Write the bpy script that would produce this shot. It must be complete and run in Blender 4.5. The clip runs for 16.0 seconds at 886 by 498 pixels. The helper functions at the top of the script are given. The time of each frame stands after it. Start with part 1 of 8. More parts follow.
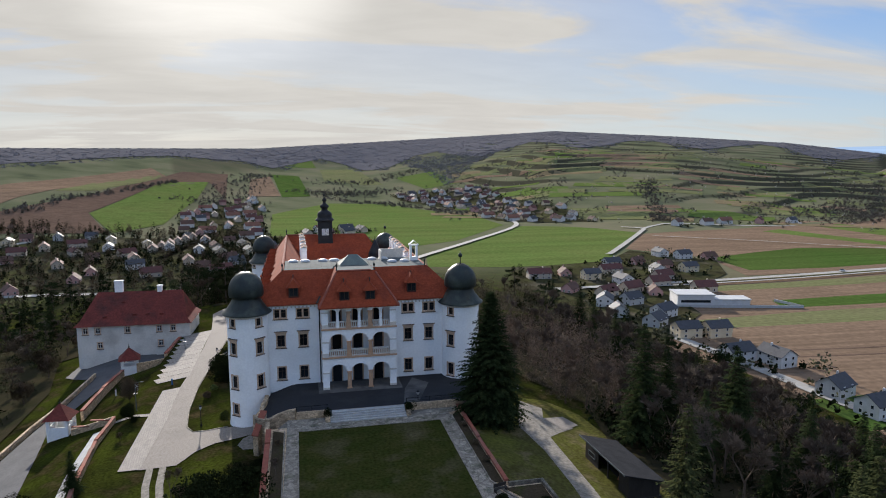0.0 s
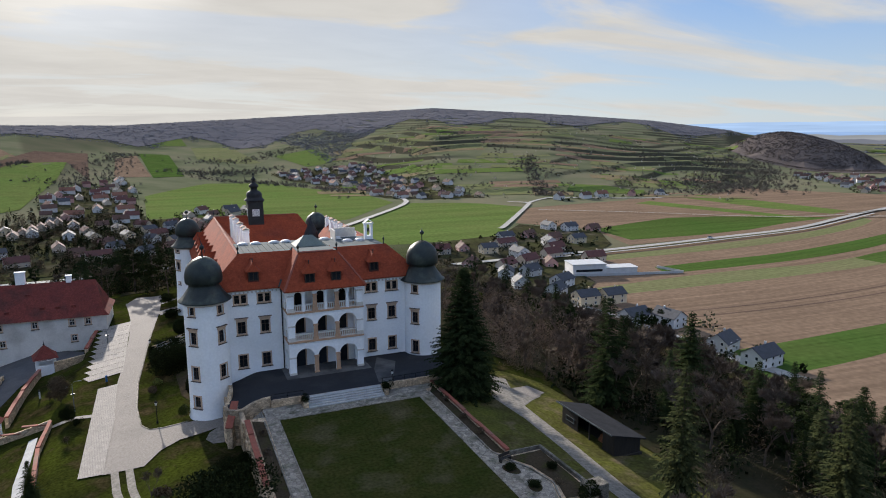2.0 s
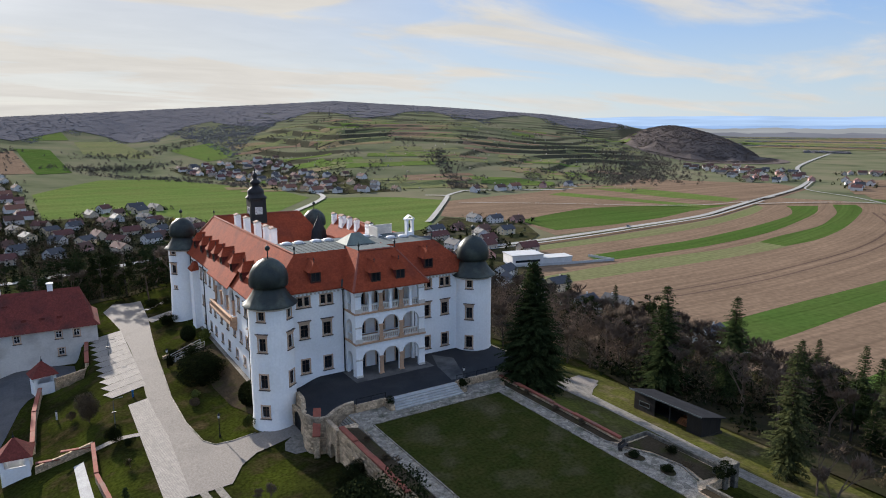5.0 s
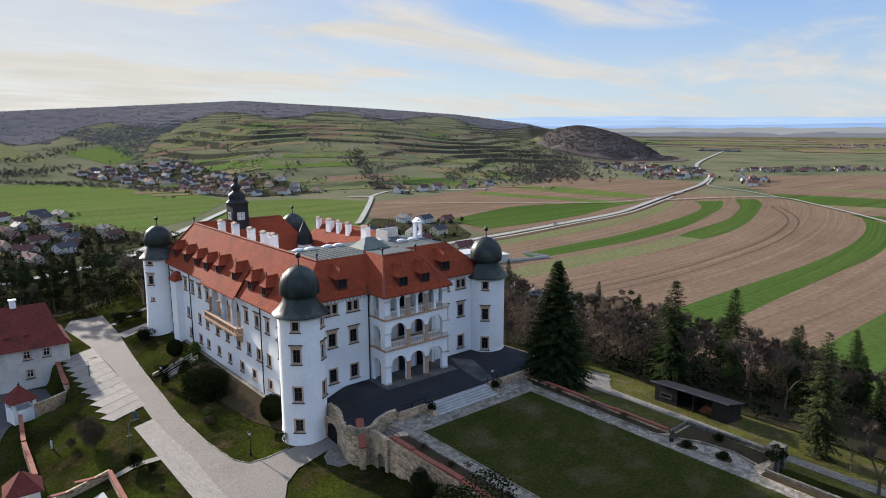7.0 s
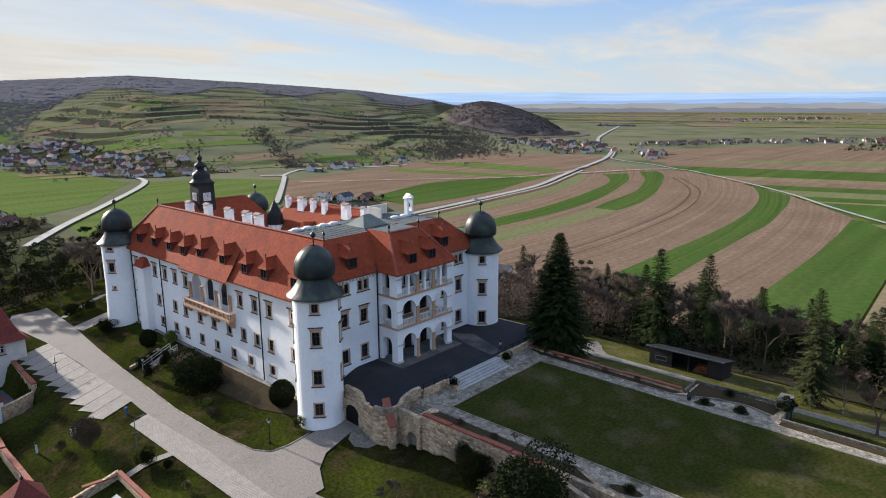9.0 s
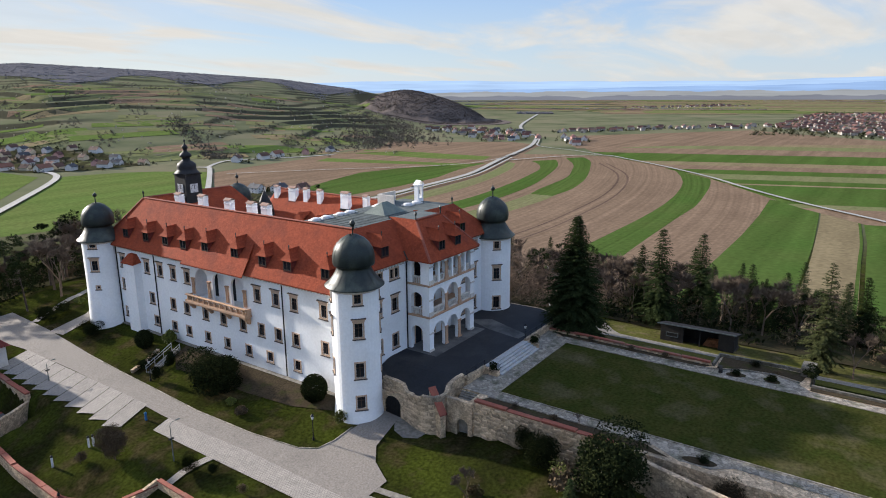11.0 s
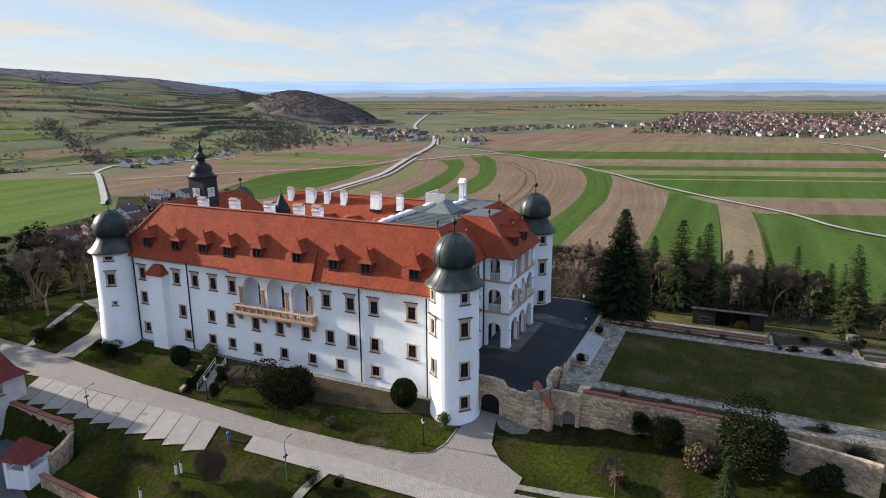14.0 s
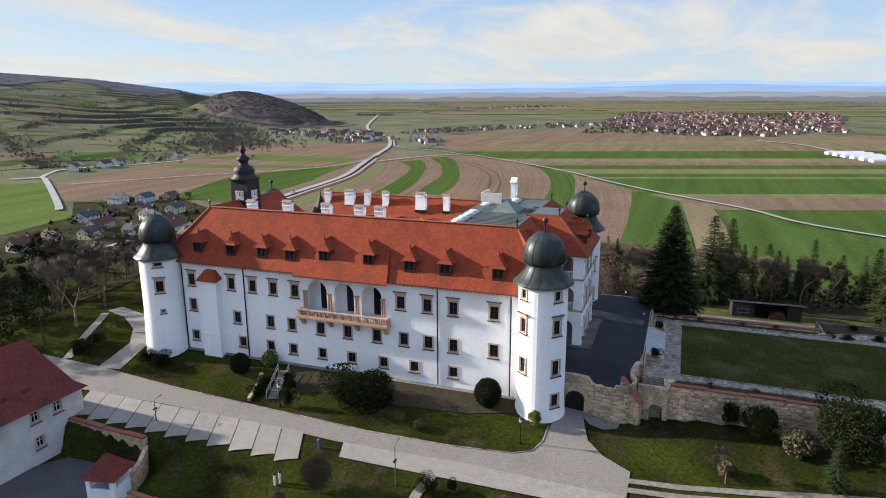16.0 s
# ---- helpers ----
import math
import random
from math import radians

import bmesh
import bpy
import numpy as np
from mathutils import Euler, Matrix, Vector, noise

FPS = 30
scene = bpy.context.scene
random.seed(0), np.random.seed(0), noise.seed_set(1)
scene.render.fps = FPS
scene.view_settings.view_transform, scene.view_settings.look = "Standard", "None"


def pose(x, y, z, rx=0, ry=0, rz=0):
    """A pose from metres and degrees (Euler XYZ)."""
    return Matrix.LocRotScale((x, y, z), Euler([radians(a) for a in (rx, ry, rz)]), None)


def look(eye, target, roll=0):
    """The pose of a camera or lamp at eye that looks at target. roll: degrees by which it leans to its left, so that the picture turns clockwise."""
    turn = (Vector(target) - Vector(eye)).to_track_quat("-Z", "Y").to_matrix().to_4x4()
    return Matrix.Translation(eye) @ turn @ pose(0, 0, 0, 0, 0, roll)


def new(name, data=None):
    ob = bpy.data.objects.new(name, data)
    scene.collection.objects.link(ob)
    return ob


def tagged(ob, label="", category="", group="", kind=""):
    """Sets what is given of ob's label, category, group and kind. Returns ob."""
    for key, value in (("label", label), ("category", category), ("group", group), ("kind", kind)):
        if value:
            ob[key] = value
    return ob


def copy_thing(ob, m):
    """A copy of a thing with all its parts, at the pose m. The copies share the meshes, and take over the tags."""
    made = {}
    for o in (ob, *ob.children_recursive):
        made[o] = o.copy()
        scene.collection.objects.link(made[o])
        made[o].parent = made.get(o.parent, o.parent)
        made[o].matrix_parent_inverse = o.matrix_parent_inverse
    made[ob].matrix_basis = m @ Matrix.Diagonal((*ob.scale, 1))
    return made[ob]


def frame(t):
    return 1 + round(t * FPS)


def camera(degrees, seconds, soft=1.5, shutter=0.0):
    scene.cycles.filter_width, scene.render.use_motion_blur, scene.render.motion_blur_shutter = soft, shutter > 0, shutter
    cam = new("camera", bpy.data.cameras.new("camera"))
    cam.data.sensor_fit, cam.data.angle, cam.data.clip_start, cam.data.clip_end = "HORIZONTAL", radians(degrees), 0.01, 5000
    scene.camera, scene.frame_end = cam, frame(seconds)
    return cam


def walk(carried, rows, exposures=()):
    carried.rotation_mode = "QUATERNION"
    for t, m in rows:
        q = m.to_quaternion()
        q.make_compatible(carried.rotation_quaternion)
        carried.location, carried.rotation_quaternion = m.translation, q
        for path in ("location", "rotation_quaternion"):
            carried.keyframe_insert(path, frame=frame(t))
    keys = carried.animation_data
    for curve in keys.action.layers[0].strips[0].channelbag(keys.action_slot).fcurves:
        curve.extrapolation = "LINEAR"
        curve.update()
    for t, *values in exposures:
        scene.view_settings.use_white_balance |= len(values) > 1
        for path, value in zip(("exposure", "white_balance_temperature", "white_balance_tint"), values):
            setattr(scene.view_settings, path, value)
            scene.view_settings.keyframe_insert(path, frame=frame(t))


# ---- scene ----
cam = camera(67.8, 16.0, soft=1.0)
PATH = [
    (0, (-0.03, 0.648, 37.089), (0.395, 2.582, 36.807), -0.1),
    (0.5, (-3.171, 1.401, 37.081), (-2.675, 3.316, 36.788), -0.1),
    (1, (-6.334, 2.386, 37.045), (-5.751, 4.273, 36.734), -0.1),
    (1.5, (-9.516, 3.567, 37.021), (-8.842, 5.421, 36.69), -0.2),
    (2, (-12.728, 4.925, 37.015), (-11.96, 6.739, 36.665), -0.2),
    (2.5, (-15.994, 6.484, 37.04), (-15.146, 8.259, 36.678), -0.2),
    (3, (-19.414, 8.231, 37.061), (-18.523, 9.984, 36.694), -0.2),
    (3.5, (-23.094, 10.133, 37.086), (-22.185, 11.877, 36.719), -0.1),
    (4, (-26.906, 12.295, 37.122), (-25.973, 14.025, 36.754), -0.1),
    (4.5, (-30.791, 14.666, 37.144), (-29.813, 16.371, 36.775), -0.1),
    (7, (-47.741, 27.317, 37.501), (-46.485, 28.829, 37.131), -0.2),
    (7.5, (-50.59, 29.959, 37.469), (-49.314, 31.453, 37.099), -0.2),
    (8, (-53.276, 32.482, 37.396), (-51.954, 33.934, 37.014), -0.3),
    (8.5, (-55.716, 35.116, 37.288), (-54.329, 36.499, 36.881), -0.3),
    (9, (-57.972, 37.954, 37.191), (-56.519, 39.257, 36.752), -0.3),
    (11.5, (-69.094, 53.762, 36.6), (-67.485, 54.852, 36.129), -0.4),
    (12, (-71.444, 57.505, 36.563), (-69.819, 58.572, 36.091), -0.3),
    (12.5, (-73.716, 61.406, 36.521), (-72.055, 62.415, 36.05), -0.2),
    (13, (-75.811, 65.262, 36.433), (-74.105, 66.194, 35.961), -0.3),
    (13.5, (-77.801, 69.168, 36.39), (-76.058, 70.028, 35.919), -0.3),
    (14, (-79.632, 73.092, 36.353), (-77.868, 73.907, 35.881), -0.3),
    (14.5, (-81.371, 77.034, 36.286), (-79.599, 77.832, 35.816), -0.3),
    (15, (-83.029, 81.065, 36.274), (-81.246, 81.839, 35.804), -0.3),
    (15.5, (-84.587, 85.124, 36.248), (-82.786, 85.857, 35.777), -0.3),
    (16, (-86.107, 89.251, 36.226), (-84.282, 89.919, 35.756), -0.3),
]
walk(cam, [(t, look(eye, target, roll)) for t, eye, target, roll in PATH], [(0, 1.26, 6150, 10), (4.5, 1.38, 6150, 10), (9, 1.46, 6150, 10), (16, 1.54, 6150, 9)])

# ---- light ----
SUN_AZ, SUN_EL = -5.5, 19.0          # degrees east of +y, degrees above the horizon
world = bpy.data.worlds.new("world")
scene.world = world
world.use_nodes = True


def world_sky():
    nt = world.node_tree
    nt.nodes.clear()
    N = nt.nodes.new
    L = nt.links.new
    out = N("ShaderNodeOutputWorld")
    bg = N("ShaderNodeBackground")
    sky = N("ShaderNodeTexSky")
    sky.sky_type, sky.sun_disc = "NISHITA", False
    sky.sun_elevation, sky.sun_rotation = radians(SUN_EL), radians(SUN_AZ)
    sky.air_density, sky.dust_density, sky.altitude = 1.0, 0.2, 300
    gain = N("ShaderNodeVectorMath")
    gain.operation = "SCALE"
    gain.inputs["Scale"].default_value = 0.13
    L(sky.outputs[0], gain.inputs[0])
    # thin cirrus sheet, drawn out sideways
    tc = N("ShaderNodeTexCoord")
    sep = N("ShaderNodeSeparateXYZ")
    L(tc.outputs["Generated"], sep.inputs[0])
    zc = N("ShaderNodeMath"); zc.operation = "ADD"; zc.inputs[1].default_value = 0.12
    L(sep.outputs["Z"], zc.inputs[0])
    div = N("ShaderNodeVectorMath"); div.operation = "DIVIDE"
    comb = N("ShaderNodeCombineXYZ")
    for k in ("X", "Y", "Z"):
        L(zc.outputs[0], comb.inputs[k])
    L(tc.outputs["Generated"], div.inputs[0]); L(comb.outputs[0], div.inputs[1])
    mp = N("ShaderNodeMapping")
    mp.inputs["Rotation"].default_value = (0, 0, radians(-28))
    mp.inputs["Scale"].default_value = (0.5, 1.0, 0.0)
    L(div.outputs[0], mp.inputs[0])
    n1 = N("ShaderNodeTexNoise")
    n1.inputs["Scale"].default_value, n1.inputs["Detail"].default_value = 1.1, 7
    n1.inputs["Roughness"].default_value, n1.inputs["Distortion"].default_value = 0.55, 0.6
    L(mp.outputs[0], n1.inputs[0])
    ramp = N("ShaderNodeMapRange")
    ramp.interpolation_type = "SMOOTHSTEP"
    ramp.inputs[1].default_value, ramp.inputs[2].default_value = 0.43, 0.65
    ramp.inputs[3].default_value, ramp.inputs[4].default_value = 0.0, 0.92
    L(n1.outputs[0], ramp.inputs[0])
    # cloud cover is thicker towards the sun
    sd = (math.sin(radians(SUN_AZ)) * math.cos(radians(SUN_EL)), math.cos(radians(SUN_AZ)) * math.cos(radians(SUN_EL)), math.sin(radians(SUN_EL)))
    dot = N("ShaderNodeVectorMath"); dot.operation = "DOT_PRODUCT"
    dot.inputs[1].default_value = sd
    L(tc.outputs["Generated"], dot.inputs[0])
    near = N("ShaderNodeMapRange"); near.interpolation_type = "SMOOTHSTEP"
    near.inputs[1].default_value, near.inputs[2].default_value = 0.6, 1.0
    near.inputs[3].default_value, near.inputs[4].default_value = 0.0, 0.72
    L(dot.outputs["Value"], near.inputs[0])
    add = N("ShaderNodeMath"); add.operation = "ADD"; add.use_clamp = True
    L(ramp.outputs[0], add.inputs[0]); L(near.outputs[0], add.inputs[1])
    # cloud brightness: the overcast law, brighter overhead, and a glow round the sun
    up = N("ShaderNodeMapRange")
    up.inputs[1].default_value, up.inputs[2].default_value = 0.26, 0.62
    up.inputs[3].default_value, up.inputs[4].default_value = SKY_LOW, SKY_HIGH
    L(sep.outputs["Z"], up.inputs[0])
    glow = N("ShaderNodeMapRange"); glow.interpolation_type = "SMOOTHERSTEP"
    glow.inputs[1].default_value, glow.inputs[2].default_value = 0.965, 1.0
    glow.inputs[3].default_value, glow.inputs[4].default_value = 0.0, 0.42
    L(dot.outputs["Value"], glow.inputs[0])
    lum = N("ShaderNodeMath"); lum.operation = "ADD"
    L(up.outputs[0], lum.inputs[0]); L(glow.outputs[0], lum.inputs[1])
    tint = N("ShaderNodeVectorMath"); tint.operation = "SCALE"
    tint.inputs[0].default_value = (1.0, 0.935, 0.835)
    # thicker and thinner places in the cloud sheet
    n2 = N("ShaderNodeTexNoise")
    n2.inputs["Scale"].default_value, n2.inputs["Detail"].default_value, n2.inputs["Roughness"].default_value = 2.6, 6, 0.6
    n2.inputs["Distortion"].default_value = 0.4
    L(mp.outputs[0], n2.inputs[0])
    thick = N("ShaderNodeMapRange")
    thick.inputs[1].default_value, thick.inputs[2].default_value = 0.36, 0.66
    thick.inputs[3].default_value, thick.inputs[4].default_value = 0.94, 1.04
    L(n2.outputs[0], thick.inputs[0])
    shade = N("ShaderNodeMath"); shade.operation = "MULTIPLY"
    L(lum.outputs[0], shade.inputs[0]); L(thick.outputs[0], shade.inputs[1])
    L(shade.outputs[0], tint.inputs["Scale"])
    clear = N("ShaderNodeMix"); clear.data_type = "RGBA"      # clear air: the sky model, whitened by haze low down
    haze = N("ShaderNodeMapRange"); haze.interpolation_type = "SMOOTHSTEP"
    haze.inputs[1].default_value, haze.inputs[2].default_value = 0.0, 0.30
    L(sep.outputs["Z"], haze.inputs[0])
    clear.inputs["A"].default_value, clear.inputs["B"].default_value = (0.58, 0.68, 0.80, 1), (0.15, 0.40, 0.93, 1)
    L(haze.outputs[0], clear.inputs["Factor"])
    both = N("ShaderNodeMix"); both.data_type = "RGBA"
    both.inputs["Factor"].default_value = 0.75
    L(gain.outputs[0], both.inputs["A"]); L(clear.outputs["Result"], both.inputs["B"])
    mix = N("ShaderNodeMix"); mix.data_type = "RGBA"
    L(add.outputs[0], mix.inputs["Factor"]); L(both.outputs["Result"], mix.inputs["A"]); L(tint.outputs[0], mix.inputs["B"])
    L(mix.outputs["Result"], bg.inputs[0])
    bg.inputs[1].default_value = SKY_GAIN
    L(bg.outputs[0], out.inputs[0])


SKY_GAIN = 0.36
SKY_LOW, SKY_HIGH = 0.80, 1.85
world_sky()
sun_data = bpy.data.lights.new("sun", "SUN")
sun_data.energy, sun_data.angle, sun_data.color = 3.7, radians(1.2), (1.0, 0.90, 0.78)
sun = new("sun", sun_data)
sun.rotation_euler = (radians(90 - SUN_EL), 0, radians(180 - SUN_AZ))


# ---- materials ----
def srgb(r, g, b):
    return tuple(((c / 12.92) if c <= 0.04045 else ((c + 0.055) / 1.055) ** 2.4) for c in (r, g, b)) + (1,)


def material(name, a, b=None, rough=0.8, metal=0.0, scale=1.0, fine=None, bump=0.0, bump_scale=None, vary=0.0, stretch=(1, 1, 1), stain=None, stain_scale=0.2, spec=0.25, soft=0.2):
    """Two colours mixed by noise at two scales, with bump, and per-object variation."""
    m = bpy.data.materials.new(name)
    m.use_nodes = True
    nt = m.node_tree
    N, L = nt.nodes.new, nt.links.new
    p = nt.nodes["Principled BSDF"]
    b = b or tuple(c * 0.8 for c in a[:3])
    tc = N("ShaderNodeTexCoord")
    mp = N("ShaderNodeMapping")
    mp.inputs["Scale"].default_value = stretch
    L(tc.outputs["Object"], mp.inputs[0])
    n = N("ShaderNodeTexNoise")
    n.inputs["Scale"].default_value, n.inputs["Detail"].default_value = scale, 5
    L(mp.outputs[0], n.inputs[0])
    r = N("ShaderNodeMapRange")
    r.inputs[1].default_value, r.inputs[2].default_value = 0.3, 0.7
    L(n.outputs[0], r.inputs[0])
    mix = N("ShaderNodeMix"); mix.data_type = "RGBA"
    mix.inputs["A"].default_value = (*a[:3], 1)
    mix.inputs["B"].default_value = (*b[:3], 1)
    L(r.outputs[0], mix.inputs["Factor"])
    col = mix.outputs["Result"]
    if stain:
        s = N("ShaderNodeTexNoise")
        s.inputs["Scale"].default_value, s.inputs["Detail"].default_value = stain_scale, 6
        L(tc.outputs["Object"], s.inputs[0])
        sr = N("ShaderNodeMapRange")
        sr.inputs[1].default_value, sr.inputs[2].default_value = 0.52, 0.72
        L(s.outputs[0], sr.inputs[0])
        m2 = N("ShaderNodeMix"); m2.data_type = "RGBA"
        m2.inputs["B"].default_value = (*stain[:3], 1)
        L(sr.outputs[0], m2.inputs["Factor"]); L(col, m2.inputs["A"])
        col = m2.outputs["Result"]
    f = N("ShaderNodeTexNoise")
    f.inputs["Scale"].default_value, f.inputs["Detail"].default_value = fine or scale * 9, 4
    L(mp.outputs[0], f.inputs[0])
    fr = N("ShaderNodeMapRange")
    fr.inputs[1].default_value, fr.inputs[2].default_value = 0.25, 0.75
    fr.inputs[3].default_value, fr.inputs[4].default_value = 1 - soft, 1 + soft
    L(f.outputs[0], fr.inputs[0])
    sc = N("ShaderNodeVectorMath"); sc.operation = "SCALE"
    L(col, sc.inputs[0]); L(fr.outputs[0], sc.inputs["Scale"])
    col = sc.outputs[0]
    if vary:
        oi = N("ShaderNodeObjectInfo")
        vr = N("ShaderNodeMapRange")
        vr.inputs[3].default_value, vr.inputs[4].default_value = 1 - vary, 1 + vary
        L(oi.outputs["Random"], vr.inputs[0])
        s2 = N("ShaderNodeVectorMath"); s2.operation = "SCALE"
        L(col, s2.inputs[0]); L(vr.outputs[0], s2.inputs["Scale"])
        col = s2.outputs[0]
    L(col, p.inputs["Base Color"])
    p.inputs["Roughness"].default_value, p.inputs["Metallic"].default_value = rough, metal
    p.inputs["Specular IOR Level"].default_value = spec
    if bump:
        bn = N("ShaderNodeBump")
        bn.inputs["Strength"].default_value, bn.inputs["Distance"].default_value = min(1, bump * 4), bump
        bt = N("ShaderNodeTexNoise")
        bt.inputs["Scale"].default_value, bt.inputs["Detail"].default_value = bump_scale or scale * 6, 5
        L(mp.outputs[0], bt.inputs[0])
        L(bt.outputs[0], bn.inputs["Height"]); L(bn.outputs[0], p.inputs["Normal"])
    return m


def tile_material(name, a, b, moss, rows=3.2):
    """Clay roof tiles: courses across the fall of the roof, colour broken up tile by tile, patches of weather."""
    m = material(name, a, b, 0.85, scale=0.5, fine=6.0, stain=moss, stain_scale=0.25, spec=0.08)
    nt = m.node_tree
    N, L = nt.nodes.new, nt.links.new
    p = nt.nodes["Principled BSDF"]
    tc = N("ShaderNodeTexCoord")
    sep = N("ShaderNodeSeparateXYZ")
    L(tc.outputs["Object"], sep.inputs[0])
    mul = N("ShaderNodeMath"); mul.operation = "MULTIPLY"; mul.inputs[1].default_value = rows
    L(sep.outputs["Z"], mul.inputs[0])
    fr = N("ShaderNodeMath"); fr.operation = "FRACT"
    L(mul.outputs[0], fr.inputs[0])
    v = N("ShaderNodeTexVoronoi"); v.inputs["Scale"].default_value = 3.5
    L(tc.outputs["Object"], v.inputs[0])
    hsum = N("ShaderNodeMath"); hsum.operation = "MULTIPLY_ADD"; hsum.inputs[1].default_value = 0.5
    L(v.outputs["Distance"], hsum.inputs[0]); L(fr.outputs[0], hsum.inputs[2])
    bn = N("ShaderNodeBump"); bn.inputs["Distance"].default_value = 0.05; bn.inputs["Strength"].default_value = 0.4
    L(hsum.outputs[0], bn.inputs["Height"]); L(bn.outputs[0], p.inputs["Normal"])
    old = p.inputs["Base Color"].links[0].from_socket
    s3 = N("ShaderNodeMapRange"); s3.inputs[3].default_value, s3.inputs[4].default_value = 0.8, 1.15
    L(v.outputs["Color"], s3.inputs[0])
    vm = N("ShaderNodeVectorMath"); vm.operation = "SCALE"
    L(old, vm.inputs[0]); L(s3.outputs[0], vm.inputs["Scale"]); L(vm.outputs[0], p.inputs["Base Color"])
    return m


PLAIN = -45.5


def furrow_material(name, a, b, angle, gap=2.2, depth=0.5, arc=False):
    """A tilled or sown field: rows at an angle, broad patches, and the wheel tracks of the tractor."""
    m = material(name, a, b, 0.95, scale=0.02, fine=0.35, spec=0.0)
    nt = m.node_tree
    N, L = nt.nodes.new, nt.links.new
    p = nt.nodes["Principled BSDF"]
    tc = N("ShaderNodeTexCoord")
    mp = N("ShaderNodeMapping"); mp.inputs["Rotation"].default_value = (0, 0, radians(-angle))
    L(tc.outputs["Object"], mp.inputs[0])
    mp.inputs["Scale"].default_value = (0.004, 1.0 / gap * 0.35, 1)
    w = N("ShaderNodeTexNoise")
    w.inputs["Scale"].default_value, w.inputs["Detail"].default_value = 1.0, 4
    L(mp.outputs[0], w.inputs[0])
    if arc:                                # rows bent round a far-off centre, as the tractor drove them
        ds, cb, sx, mu = N("ShaderNodeVectorMath"), N("ShaderNodeCombineXYZ"), N("ShaderNodeSeparateXYZ"), N("ShaderNodeMath")
        ds.operation, mu.operation = "DISTANCE", "MULTIPLY"
        ds.inputs[1].default_value = (285, 1150, PLAIN)
        mu.inputs[1].default_value = 0.01
        L(tc.outputs["Object"], ds.inputs[0]); L(tc.outputs["Object"], sx.inputs[0]); L(sx.outputs["X"], mu.inputs[0])
        L(mu.outputs[0], cb.inputs["X"]); L(ds.outputs["Value"], cb.inputs["Y"])
        L(cb.outputs[0], w.inputs[0])
        w.inputs["Scale"].default_value = 0.35
    r = N("ShaderNodeMapRange"); r.inputs[3].default_value, r.inputs[4].default_value = 1 - depth * 0.5, 1 + depth * 0.5
    r.inputs[1].default_value, r.inputs[2].default_value = 0.3, 0.7
    L(w.outputs[0], r.inputs[0])
    vm = N("ShaderNodeVectorMath"); vm.operation = "SCALE"
    old = p.inputs["Base Color"].links[0].from_socket
    L(old, vm.inputs[0]); L(r.outputs[0], vm.inputs["Scale"]); L(vm.outputs[0], p.inputs["Base Color"])
    return m


PLASTER = material("white_plaster", (0.86, 0.86, 0.855), (0.83, 0.83, 0.825), 0.9, scale=0.35, fine=3, soft=0.06, bump=0.003, stain=(0.74, 0.735, 0.72), stain_scale=0.11)
STONE_TRIM = material("peach_sandstone_trim", (0.56, 0.40, 0.28), (0.45, 0.32, 0.23), 0.85, scale=1.5, bump=0.01)
SANDSTONE = material("orange_sandstone", (0.50, 0.31, 0.19), (0.37, 0.24, 0.16), 0.85, scale=0.9, bump=0.015)
CORNICE = material("pale_cornice", (0.62, 0.58, 0.52), (0.5, 0.46, 0.41), 0.85, scale=0.8)
TILES = tile_material("red_clay_tiles", (0.265, 0.057, 0.026), (0.225, 0.05, 0.024), (0.19, 0.046, 0.026))
TILES_OLD = tile_material("dark_red_clay_tiles", (0.17, 0.045, 0.035), (0.12, 0.035, 0.03), (0.08, 0.035, 0.03))
COPPER_DARK = material("weathered_dark_copper", (0.015, 0.021, 0.021), (0.030, 0.039, 0.034), 0.45, metal=0.1, scale=0.8, bump=0.01, stain=(0.062, 0.073, 0.058), stain_scale=0.5, spec=0.3)
BLACK_WOOD = material("black_shingle", (0.012, 0.013, 0.015), (0.02, 0.021, 0.024), 0.6, scale=1.2)
DECK = material("grey_roof_sheet", (0.11, 0.125, 0.125), (0.07, 0.08, 0.08), 0.95, metal=0.0, scale=0.4, spec=0.1)
SKYLIGHT = material("white_acrylic_dome", (0.6, 0.6, 0.6), (0.5, 0.5, 0.5), 0.5, scale=0.5)
GLASS = material("dark_window_glass", (0.010, 0.012, 0.016), (0.016, 0.019, 0.024), 0.1, scale=0.6, vary=0.4, spec=0.3)
SASH = material("brown_sash_wood", (0.035, 0.02, 0.014), (0.05, 0.03, 0.02), 0.6, scale=2)
WHITE_SASH = material("white_sash_wood", (0.7, 0.7, 0.68), (0.6, 0.6, 0.58), 0.6, scale=2)
IRON = material("black_iron", (0.015, 0.015, 0.016), (0.025, 0.025, 0.026), 0.5, metal=0.6, scale=4)
LIME_STONE = material("rubble_limestone", (0.64, 0.485, 0.32), (0.44, 0.32, 0.205), 0.95, scale=1.2, bump=0.06, bump_scale=2.2, stain=(0.24, 0.20, 0.15))


